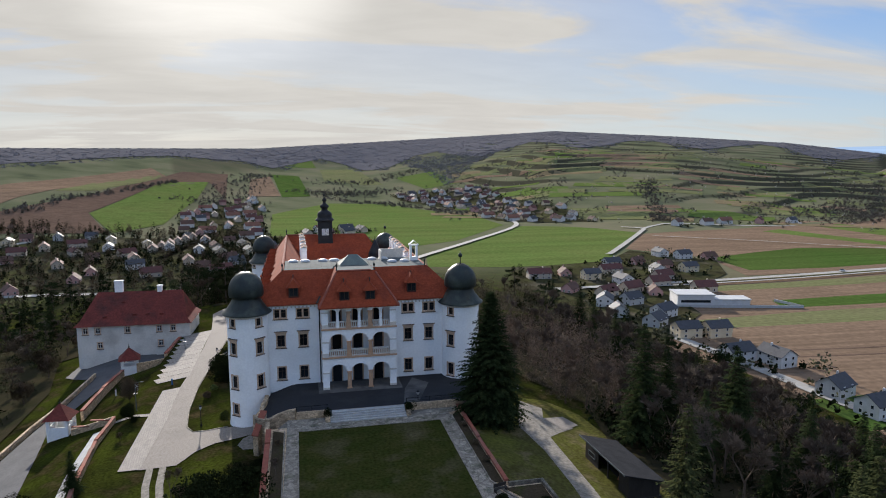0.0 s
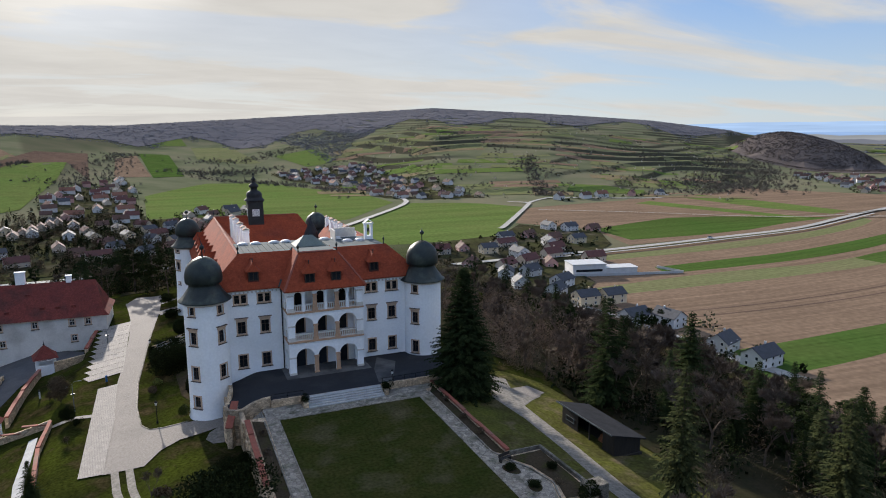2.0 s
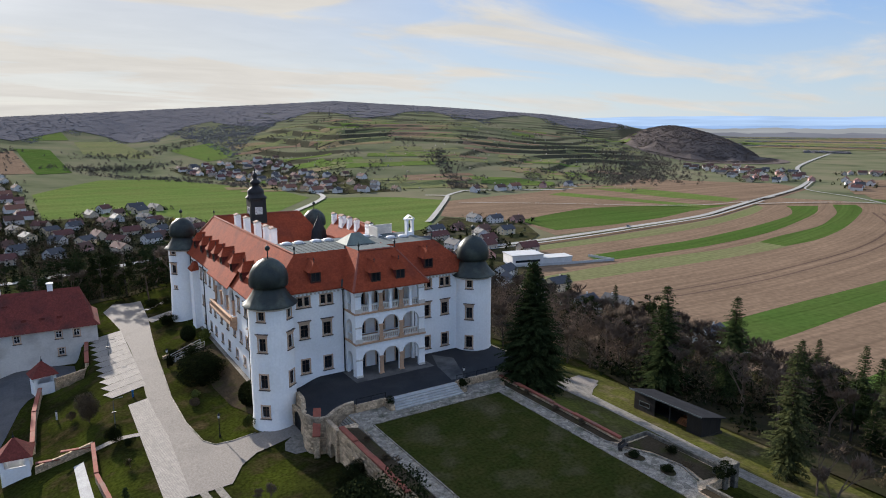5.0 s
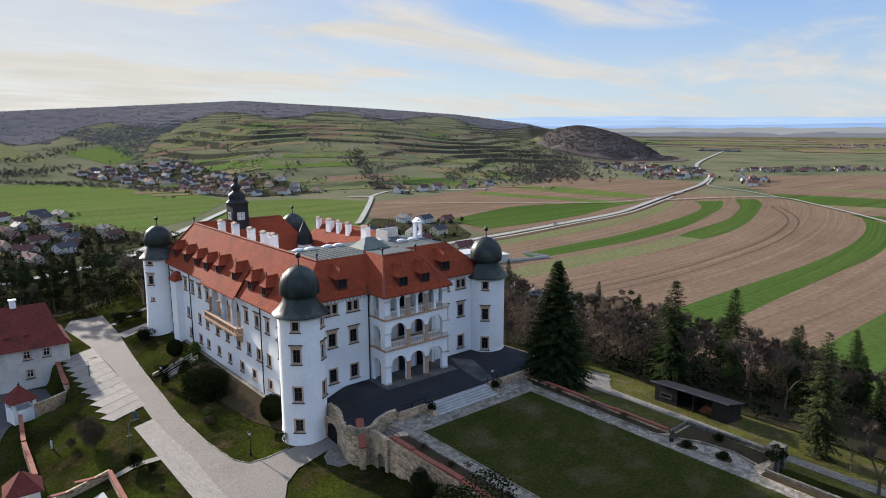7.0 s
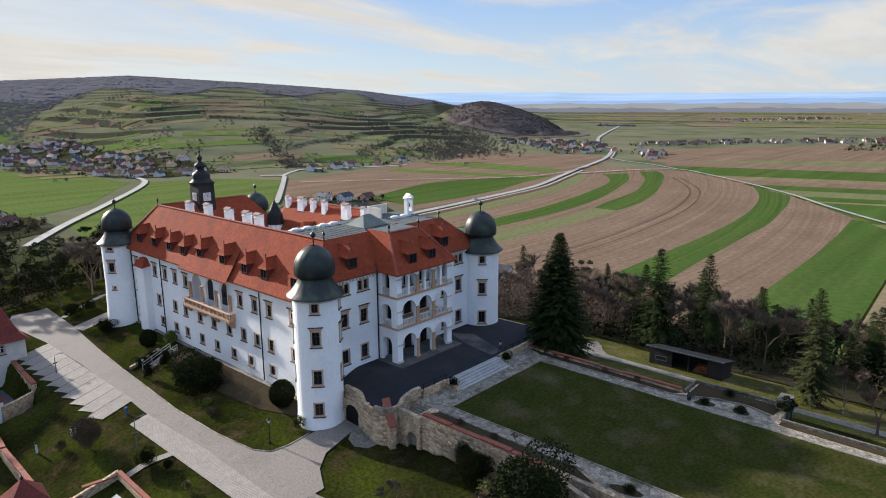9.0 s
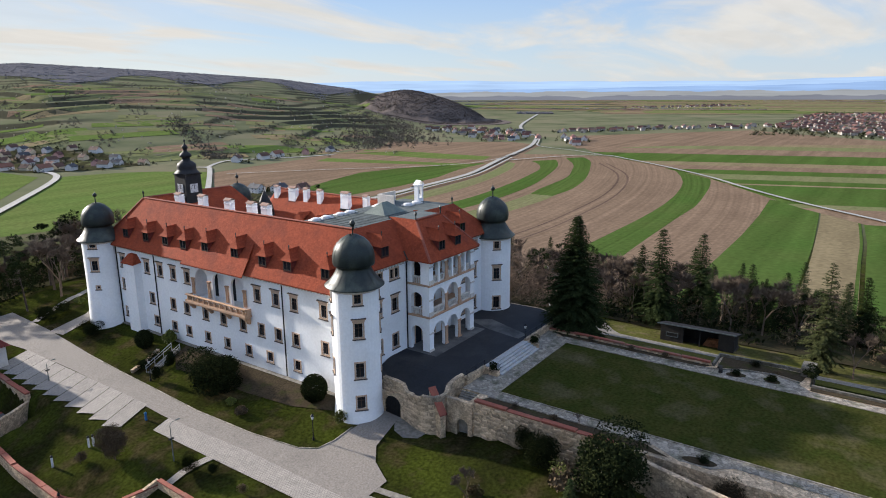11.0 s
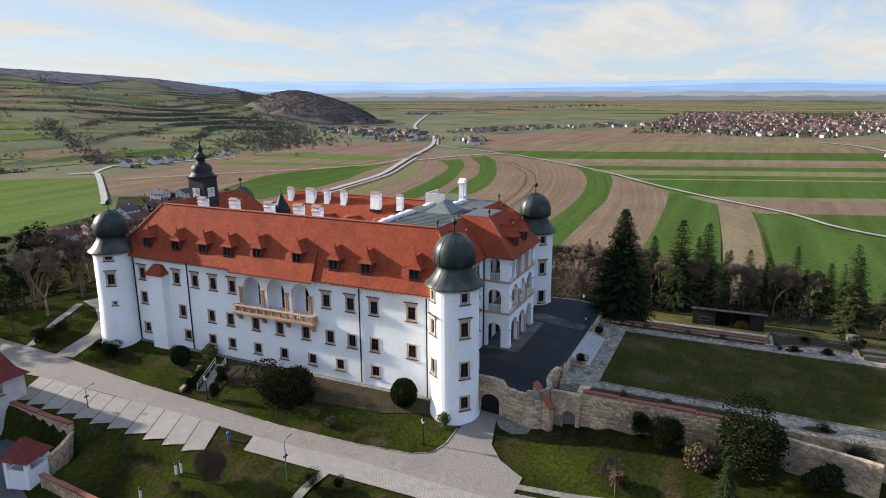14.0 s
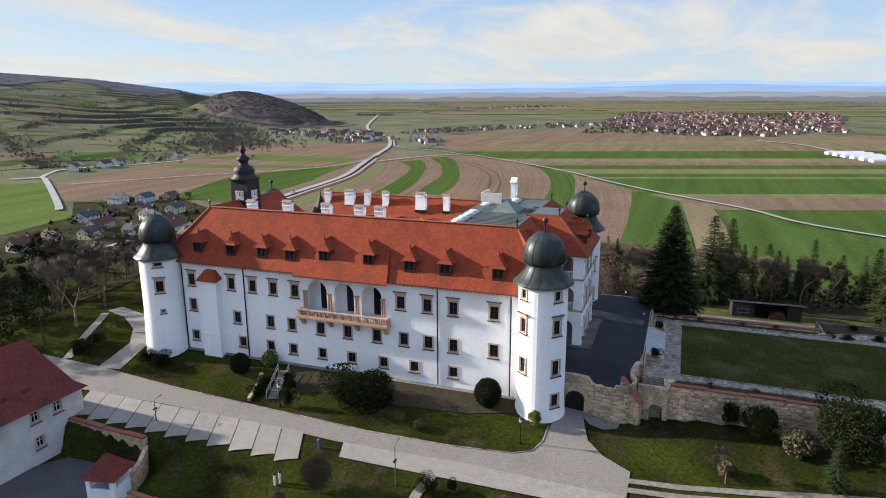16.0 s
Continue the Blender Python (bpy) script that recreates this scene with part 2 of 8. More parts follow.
def rubble(m, scale):
    nt = m.node_tree
    N, L = nt.nodes.new, nt.links.new
    p = nt.nodes["Principled BSDF"]
    tc = N("ShaderNodeTexCoord")
    mp = N("ShaderNodeMapping"); mp.inputs["Scale"].default_value = (1, 1, 1.35)
    L(tc.outputs["Object"], mp.inputs[0])
    v = N("ShaderNodeTexVoronoi"); v.inputs["Scale"].default_value = scale
    L(mp.outputs[0], v.inputs[0])
    e = N("ShaderNodeTexVoronoi"); e.feature = "DISTANCE_TO_EDGE"; e.inputs["Scale"].default_value = scale
    L(mp.outputs[0], e.inputs[0])
    r = N("ShaderNodeMapRange"); r.inputs[3].default_value, r.inputs[4].default_value = 0.55, 1.35
    L(v.outputs["Color"], r.inputs[0])
    j = N("ShaderNodeMapRange"); j.inputs[1].default_value, j.inputs[2].default_value = 0.0, 0.09
    j.inputs[3].default_value, j.inputs[4].default_value = 0.6, 1.0
    L(e.outputs["Distance"], j.inputs[0])
    mu = N("ShaderNodeMath"); mu.operation = "MULTIPLY"
    L(r.outputs[0], mu.inputs[0]); L(j.outputs[0], mu.inputs[1])
    vm = N("ShaderNodeVectorMath"); vm.operation = "SCALE"
    L(p.inputs["Base Color"].links[0].from_socket, vm.inputs[0]); L(mu.outputs[0], vm.inputs["Scale"])
    L(vm.outputs[0], p.inputs["Base Color"])
    bn = N("ShaderNodeBump"); bn.inputs["Distance"].default_value = 0.12
    L(j.outputs[0], bn.inputs["Height"]); L(bn.outputs[0], p.inputs["Normal"])


rubble(LIME_STONE, 3.0)
GREY_RUBBLE = material("grey_weathered_rubble", (0.19, 0.172, 0.14), (0.12, 0.11, 0.09), 0.95, scale=1.2, bump=0.06, bump_scale=2.2, stain=(0.08, 0.075, 0.05))
rubble(GREY_RUBBLE, 3.0)
BRICK_CAP = material("red_brick_coping", (0.27, 0.085, 0.055), (0.20, 0.066, 0.046), 0.9, scale=2.0, bump=0.02, stain=(0.2, 0.12, 0.09))
ASPHALT_DARK = material("dark_terrace_asphalt", (0.016, 0.017, 0.020), (0.022, 0.023, 0.026), 0.85, scale=0.4, bump=0.005, stain=(0.034, 0.034, 0.035))
ROAD = material("pale_tarmac", (0.198, 0.174, 0.15), (0.19, 0.167, 0.144), 0.9, scale=0.25, fine=5, soft=0.3, stain=(0.168, 0.148, 0.128), stain_scale=0.15)
FAR_ROAD = material("pale_country_road", (0.30, 0.288, 0.262), (0.25, 0.242, 0.222), 0.9, scale=0.05)
PAVER = material("pale_concrete_pavers", (0.30, 0.268, 0.235), (0.24, 0.216, 0.19), 0.9, scale=1.0, fine=6, vary=0.08)


def paver_joints(m, w, h):
    """Courses of small pavers with dark joints."""
    nt = m.node_tree
    N, L = nt.nodes.new, nt.links.new
    p = nt.nodes["Principled BSDF"]
    tc, br, vm = N("ShaderNodeTexCoord"), N("ShaderNodeTexBrick"), N("ShaderNodeVectorMath")
    br.inputs["Scale"].default_value = 1.0
    br.inputs["Brick Width"].default_value, br.inputs["Row Height"].default_value, br.inputs["Mortar Size"].default_value = w, h, 0.035
    br.inputs["Color1"].default_value, br.inputs["Color2"].default_value, br.inputs["Mortar"].default_value = (1.06, 1.06, 1.06, 1), (0.96, 0.96, 0.96, 1), (0.7, 0.7, 0.68, 1)
    mp = N("ShaderNodeMapping"); mp.inputs["Rotation"].default_value = (0, 0, radians(25))
    L(tc.outputs["Object"], mp.inputs[0]); L(mp.outputs[0], br.inputs[0])
    vm.operation = "MULTIPLY"
    L(p.inputs["Base Color"].links[0].from_socket, vm.inputs[0]); L(br.outputs["Color"], vm.inputs[1]); L(vm.outputs[0], p.inputs["Base Color"])


paver_joints(PAVER, 0.36, 0.3)
CONCRETE_STEP = material("pale_concrete_steps", (0.4, 0.395, 0.38), (0.3, 0.295, 0.285), 0.85, scale=1.0, fine=6)
GRAVEL = material("grey_gravel", (0.24, 0.215, 0.18), (0.115, 0.105, 0.088), 0.95, scale=2.2, fine=14, bump=0.03, bump_scale=9)
COBBLES = material("grey_cobble_paving", (0.33, 0.29, 0.235), (0.24, 0.21, 0.17), 0.9, scale=1.5, fine=9, stain=(0.10, 0.10, 0.06), stain_scale=0.5)
rubble(COBBLES, 2.1)
LAWN = material("short_lawn", (0.024, 0.032, 0.0075), (0.042, 0.041, 0.0125), 0.95, scale=0.3, fine=2.5, soft=0.4, bump=0.03, bump_scale=8, stain=(0.075, 0.064, 0.034), stain_scale=0.17, spec=0.0)
SOIL = material("brown_soil", (0.055, 0.042, 0.028), (0.042, 0.034, 0.022), 0.95, scale=0.8, fine=4, bump=0.06, stain=(0.04, 0.045, 0.014), stain_scale=0.45, spec=0.0, soft=0.35)
FLOOR = material("leaf_litter", (0.04, 0.033, 0.02), (0.024, 0.025, 0.013), 0.95, scale=0.25, fine=2, bump=0.1, bump_scale=2, spec=0.0)
BARK = material("grey_brown_bark", (0.06, 0.046, 0.036), (0.04, 0.032, 0.026), 0.95, scale=1.5, bump=0.02, vary=0.25)
TWIGS = material("bare_twigs", (0.105, 0.076, 0.055), (0.072, 0.054, 0.04), 0.95, scale=0.5, vary=0.3)
NEEDLES = material("dark_fir_needles", (0.017, 0.025, 0.010), (0.028, 0.037, 0.014), 0.9, scale=0.6, vary=0.3, spec=0.0)
BUSH = material("dark_evergreen_leaves", (0.011, 0.0155, 0.006), (0.018, 0.0215, 0.0085), 0.9, scale=1.0, vary=0.3, spec=0.0)
SPRING = material("young_yellow_green_leaves", (0.10, 0.12, 0.02), (0.07, 0.08, 0.02), 0.8, scale=0.8, vary=0.3, spec=0.2)
# far woods: distance haze put into the base colour, greyer and lighter
HAZE_WOODLAND = material("haze_paled_woodland", (0.215, 0.207, 0.218), (0.165, 0.16, 0.169), 0.95, scale=0.02, fine=0.2, spec=0.0)
# ground under those woods, toned to the canopy's shaded leaves and its haze
SHADED_WOOD_FLOOR = material("shade_haze_wood_floor", (0.13, 0.124, 0.13), (0.105, 0.1, 0.106), 0.95, scale=0.02, fine=0.2, spec=0.0)
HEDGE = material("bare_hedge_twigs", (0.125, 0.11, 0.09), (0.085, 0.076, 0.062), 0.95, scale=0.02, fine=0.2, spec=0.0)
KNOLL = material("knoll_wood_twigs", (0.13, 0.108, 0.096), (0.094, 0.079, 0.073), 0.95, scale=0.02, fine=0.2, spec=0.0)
WOODLAND_GREEN = material("woodland_edge", (0.10, 0.10, 0.055), (0.072, 0.07, 0.045), 0.95, scale=0.02, fine=0.2, spec=0.0)
BLACK_TIMBER = material("tarred_timber", (0.022, 0.019, 0.017), (0.035, 0.03, 0.026), 0.8, scale=2.0, stretch=(1, 1, 0.2), bump=0.01)
ROOF_FELT = material("grey_bitumen_sheet", (0.03, 0.031, 0.034), (0.02, 0.021, 0.024), 0.9, scale=0.7, spec=0.03)


# ---- mesh helpers ----
def mesh_of(name, bm, mat, smooth=False):
    me = bpy.data.meshes.new(name)
    bmesh.ops.recalc_face_normals(bm, faces=bm.faces)
    bm.to_mesh(me)
    bm.free()
    if smooth:
        me.polygons.foreach_set("use_smooth", [True] * len(me.polygons))
    me.materials.append(mat)
    return me


def part(name, bm, mat, parent=None, label="", smooth=False):
    me = bm if isinstance(bm, bpy.types.Mesh) else mesh_of(name, bm, mat, smooth)
    ob = new(name, me)
    ob.parent = parent
    if label:
        ob["label"] = label
    return ob


def raw_mesh(name, verts, faces, mat, smooth=False):
    me = bpy.data.meshes.new(name)
    me.from_pydata([tuple(v) for v in verts], [], [tuple(f) for f in faces])
    if smooth:
        me.polygons.foreach_set("use_smooth", [True] * len(me.polygons))
    me.materials.append(mat)
    me.update()
    return me


def box(bm, x0, x1, y0, y1, z0, z1, m=None, bevel=0.0):
    vs = [bm.verts.new((x, y, z)) for x in (x0, x1) for y in (y0, y1) for z in (z0, z1)]
    fs = [bm.faces.new([vs[i] for i in q]) for q in ((0, 1, 3, 2), (4, 6, 7, 5), (0, 4, 5, 1), (2, 3, 7, 6), (0, 2, 6, 4), (1, 5, 7, 3))]
    if bevel:
        es = list({e for f in fs for e in f.edges})
        r = bmesh.ops.bevel(bm, geom=es, offset=bevel, segments=1, affect="EDGES")
        vs = list({v for v in r["verts"]} | {v for v in vs if v.is_valid})
    if m is not None:
        bmesh.ops.transform(bm, matrix=m, verts=vs)
    return vs


def lathe(bm, profile, n=24, cx=0, cy=0, cap=True):
    rings = []
    for r, z in profile:
        rings.append([bm.verts.new((cx + r * math.cos(2 * math.pi * i / n), cy + r * math.sin(2 * math.pi * i / n), z)) for i in range(n)])
    for a, b in zip(rings, rings[1:]):
        for i in range(n):
            bm.faces.new((a[i], a[(i + 1) % n], b[(i + 1) % n], b[i]))
    if cap:
        bm.faces.new(rings[0][::-1])
        bm.faces.new(rings[-1])
    return rings


def quad(bm, *pts):
    return bm.faces.new([bm.verts.new(p) for p in pts])


def thing(name, m, label, category, group="", kind=""):
    ob = new(name)
    ob.matrix_world = m
    return tagged(ob, label, category, group, kind)


def smooth(a, b, x):
    t = np.clip((np.asarray(x, float) - a) / (b - a), 0, 1)
    return t * t * (3 - 2 * t)


def curve_points(pts, n=8, closed=False):
    """Catmull-Rom through a few points."""
    P = [np.array(p, float) for p in pts]
    out = []
    k = len(P)
    for i in range(k if closed else k - 1):
        if closed:
            a, b, c, d = P[i - 1], P[i], P[(i + 1) % k], P[(i + 2) % k]
        else:
            a, b, c, d = P[max(i - 1, 0)], P[i], P[i + 1], P[min(i + 2, k - 1)]
        for j in range(n):
            t = j / n
            out.append(0.5 * (2 * b + (c - a) * t + (2 * a - 5 * b + 4 * c - d) * t * t + (3 * b - a - 3 * c + d) * t ** 3))
    if not closed:
        out.append(P[-1])
    return out


# ---- ground ----
HILLS = (  # azimuth, foot distance, shoulder distance and height, crest distance and height
    (-75, 520, 1000, -5, 1700, 45), (-21, 560, 1000, -8, 1700, 52), (-10, 690, 1150, -10, 2000, 55), (-3, 900, 1500, -12, 2300, 58),
    (5.7, 1250, 1800, -8, 2600, 84), (12.4, 1150, 1700, 8, 2700, 104), (22, 800, 1650, 45, 2600, 125), (32, 770, 1600, 38, 2500, 98),
    (40, 830, 1700, 16, 2400, 72), (46, 950, 1800, -8, 2400, 38), (50, 1300, 1900, -25, 2600, 5), (56, 1800, 2300, -40, 2900, -38), (70, 2200, 2800, -45, 3300, -45), (180, 2200, 2800, -45, 3300, -45), (270, 900, 1600, -20, 2000, 20))
HT = np.array(HILLS, float)


def hill_height(x, y):
    az = np.degrees(np.arctan2(x, y - 20))
    az = np.where(az < -75, az + 360, az)
    r = np.hypot(x, y - 20)
    A = np.concatenate([HT[:, 0], [285]])
    col = [np.interp(az, A, np.concatenate([HT[:, i], [HT[0, i]]])) for i in range(1, 6)]
    foot, rm, zm, rc, zc = col
    a = np.clip((r - foot) / (rm - foot), 0, 1)
    b = smooth(0, 1, (r - rm) / (rc - rm))
    rise = (zm - PLAIN) * (0.35 * a + 0.65 * a ** 1.5) + (zc - zm) * b
    back = smooth(0, 1, (r - rc) / 1500) * (zc - PLAIN) * 0.6
    z = PLAIN + rise - back
    # vineyard terraces on the sunny slope
    w = smooth(10, 18, az) * (1 - smooth(44, 52, az)) * (a > 0.03) * (1 - b)
    step = 10.0 + 3.0 * np.sin(x * 0.0021 + 1.0)
    wob = 5.0 * np.sin(x * 0.009 + y * 0.004) + 4.0 * np.sin(y * 0.013 - x * 0.008) + 2.5 * np.sin(x * 0.023 + 1) * np.sin(y * 0.019)
    q = (z + wob - PLAIN) / step
    fr = q - np.floor(q)
    terr = (np.floor(q) + smooth(0.66, 0.9, fr)) * step + PLAIN - wob
    return z + w * (0.38 + 0.34 * np.sin(x * 0.006 + 2) * np.sin(y * 0.008)) * (terr - z)


def knoll_height(x, y):
    """A round wooded knoll with a spur towards the plain."""
    dx, dy = x - 1436, y - 1180
    a, b = -0.446 * dx - 0.895 * dy, 0.895 * dx - 0.446 * dy
    d = np.hypot(a / np.where(a > 0, 265, 185), b / 155)
    return 60 * np.clip(1 - d ** 2, 0, 1) ** 0.85 * (1 + 0.05 * np.sin(x * 0.03) * np.sin(y * 0.025))


def near_height(x, y):
    """The castle hill: a shelf round the house, falling to the plain."""
    x, y = np.asarray(x, float), np.asarray(y, float)
    west = np.interp(x, [-62, -50, -40, -33, -28, -17, -8, -5], [-15, -12.5, -9.5, -7.5, -5.7, -5.25, -3.5, -3.4])
    west = west - 1.5 * (1 - smooth(94, 110, y)) * smooth(-17, -6, x) * (0.25 + 0.75 * smooth(84, 93, y))
    east = np.interp(x, [-5, 3, 22, 30, 37, 45], [-4.6, -2.0, -0.6, -2.2, -3.6, -4.6])
    z = np.where(x < -5, west, east)
    z = np.where((x >= -5) & (y > 160), np.maximum(z, -3.4 - 0 * x) * 0 + np.interp(x, [-5, 30], [-3.6, -3.2]), z)
    yard = smooth(-29.3, -30.4, x) * smooth(144, 148, y) * (1 - smooth(170, 178, y))
    z = z * (1 - yard) + np.minimum(z, -9.7) * yard
    dx = np.maximum(np.maximum(x - 45, -60 - x), 0)
    dy = np.maximum(np.maximum(y - 190, 0 - y), 0)
    d = np.hypot(dx, dy)
    n = 2.0 * np.sin(x * 0.05 + 1) * np.sin(y * 0.043)
    f = smooth(0, 125, d)
    return z * (1 - f) + PLAIN * f + n * f * (1 - f) * 3


def ground_height(x, y):
    x, y = np.asarray(x, float), np.asarray(y, float)
    return np.maximum(near_height(x, y), hill_height(x, y)) + knoll_height(x, y)


def build_ground():
    az = np.concatenate([np.arange(-42, 62, 0.32), np.arange(62, 318, 2.0)])
    rr = [0.0]
    while rr[-1] < 4850:
        r = rr[-1]
        rr.append(r + (1.8 if r < 150 else 1.8 + (r - 150) * 0.011 if r < 620 else 8.5 if r < 2200 else 8.5 + (r - 2200) * 0.06))
    R, A = np.meshgrid(np.array(rr[1:]), np.radians(az), indexing="ij")
    X, Y = R * np.sin(A), 110 + R * np.cos(A)
    Z = ground_height(X, Y)
    nr, na = R.shape
    co = np.stack([X, Y, Z], -1).reshape(-1, 3)
    co = np.concatenate([co, [[0, 110, float(ground_height(0, 110))]]])
    i = np.arange(nr - 1)[:, None] * na
    j = np.arange(na)[None, :]
    k = (np.arange(na)[None, :] + 1) % na
    q = np.stack([i + j, i + na + j, i + na + k, i + k], -1).reshape(-1, 4)
    tri = np.stack([np.full(na, nr * na), np.arange(na), (np.arange(na) + 1) % na], -1)
    me = bpy.data.meshes.new("ground")
    me.vertices.add(len(co))
    me.vertices.foreach_set("co", co.ravel())
    loops = np.concatenate([q.ravel(), tri.ravel()])
    me.loops.add(len(loops))
    me.loops.foreach_set("vertex_index", loops.astype(np.int32))
    starts = np.concatenate([np.arange(len(q)) * 4, len(q) * 4 + np.arange(len(tri)) * 3])
    me.polygons.add(len(starts))
    me.polygons.foreach_set("loop_start", starts.astype(np.int32))
    me.update(calc_edges=True)
    me.validate()
    me.polygons.foreach_set("use_smooth", [True] * len(me.polygons))
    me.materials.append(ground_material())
    return tagged(new("ground", me), "grassy hill, ploughed plain and terraced slopes", "ground", kind="structure")


def ground_material():
    """Grass and farmland; steep terrace banks carry scrub."""
    m = material("farmland", (0.035, 0.043, 0.007), (0.011, 0.011, 0.005), 0.95, scale=0.15, fine=2.6, bump=0.12, bump_scale=3, stain=(0.046, 0.036, 0.017), stain_scale=0.3, spec=0.0, soft=0.5)
    nt = m.node_tree
    N, L = nt.nodes.new, nt.links.new
    p = nt.nodes["Principled BSDF"]
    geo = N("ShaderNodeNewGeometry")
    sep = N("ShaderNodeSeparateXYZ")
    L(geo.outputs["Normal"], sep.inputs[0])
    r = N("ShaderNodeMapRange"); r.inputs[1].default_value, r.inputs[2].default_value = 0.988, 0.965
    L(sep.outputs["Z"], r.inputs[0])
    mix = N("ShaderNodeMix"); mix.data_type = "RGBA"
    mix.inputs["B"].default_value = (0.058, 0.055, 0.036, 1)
    # away from the castle hill: pasture and vineyard turf, paler and drier in broad patches, all of it paled for
    # distance haze
    tc = N("ShaderNodeTexCoord")
    ln = N("ShaderNodeVectorMath"); ln.operation = "DISTANCE"
    ln.inputs[1].default_value = (0, 110, 0)
    L(tc.outputs["Object"], ln.inputs[0])
    away = N("ShaderNodeMapRange"); away.interpolation_type = "SMOOTHSTEP"
    away.inputs[1].default_value, away.inputs[2].default_value = 260, 480
    L(ln.outputs["Value"], away.inputs[0])
    pn = N("ShaderNodeTexNoise")
    pn.inputs["Scale"].default_value, pn.inputs["Detail"].default_value = 0.011, 7
    L(tc.outputs["Object"], pn.inputs[0])
    pr = N("ShaderNodeValToRGB")
    pr.color_ramp.elements[0].position, pr.color_ramp.elements[0].color = 0.30, (0.066, 0.072, 0.044, 1)
    pr.color_ramp.elements[1].position, pr.color_ramp.elements[1].color = 0.66, (0.15, 0.138, 0.088, 1)
    e = pr.color_ramp.elements.new(0.5); e.color = (0.118, 0.122, 0.072, 1)
    e = pr.color_ramp.elements.new(0.40); e.color = (0.098, 0.107, 0.06, 1)
    L(pn.outputs[0], pr.inputs[0])
    turf = N("ShaderNodeMix"); turf.data_type = "RGBA"
    L(away.outputs[0], turf.inputs["Factor"]); L(p.inputs["Base Color"].links[0].from_socket, turf.inputs["A"]); L(pr.outputs[0], turf.inputs["B"])
    old = turf.outputs["Result"]
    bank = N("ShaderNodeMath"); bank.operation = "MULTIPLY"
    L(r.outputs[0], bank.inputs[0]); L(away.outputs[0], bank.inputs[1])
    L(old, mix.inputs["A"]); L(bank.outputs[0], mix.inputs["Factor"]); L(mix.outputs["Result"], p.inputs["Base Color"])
    return m


build_ground()


# ---- castle ----
CX = 8.7                      # the axis of the garden front
S_Y, W_X, N_Y, E_X = 105.0, -7.6, 164.0, 25.2
castle = thing("castle", pose(CX, 130, -4.5), "white plastered Renaissance castle with red tiled roofs on a hilltop", "castle")
CINV = castle.matrix_world.inverted()


def cpart(name, bm, mat, label="", parent=None, smooth_shade=False):
    """A part of the castle, built in world coordinates."""
    ob = part(name, bm, mat, parent or castle, label, smooth_shade)
    ob.matrix_parent_inverse = CINV if parent is None else parent.matrix_world.inverted()
    return ob


def wall_grid(bm, P, u0, u1, z0, z1, holes, depth=0.35, segs=()):
    us = sorted({u0, u1, *segs, *(h[0] for h in holes), *(h[1] for h in holes)})
    zs = sorted({z0, z1, *(h[2] for h in holes), *(h[3] for h in holes)})
    us = [u for u in us if u0 - 1e-6 <= u <= u1 + 1e-6]
    for a, b in zip(us, us[1:]):
        for c, d in zip(zs, zs[1:]):
            mu, mz = (a + b) / 2, (c + d) / 2
            if not any(h[0] < mu < h[1] and h[2] < mz < h[3] for h in holes):
                quad(bm, P(a, c, 0), P(b, c, 0), P(b, d, 0), P(a, d, 0))
    for a, b, c, d in holes:
        quad(bm, P(a, c, 0), P(b, c, 0), P(b, c, depth), P(a, c, depth))
        quad(bm, P(a, d, 0), P(b, d, 0), P(b, d, depth), P(a, d, depth))
        quad(bm, P(a, c, 0), P(a, d, 0), P(a, d, depth), P(a, c, depth))
        quad(bm, P(b, c, 0), P(b, d, 0), P(b, d, depth), P(b, c, depth))


SILL = material("dark_brown_sill_sheet", (0.07, 0.05, 0.042), (0.05, 0.038, 0.034), 0.6, scale=2)
WINDOW_MESHES = {}


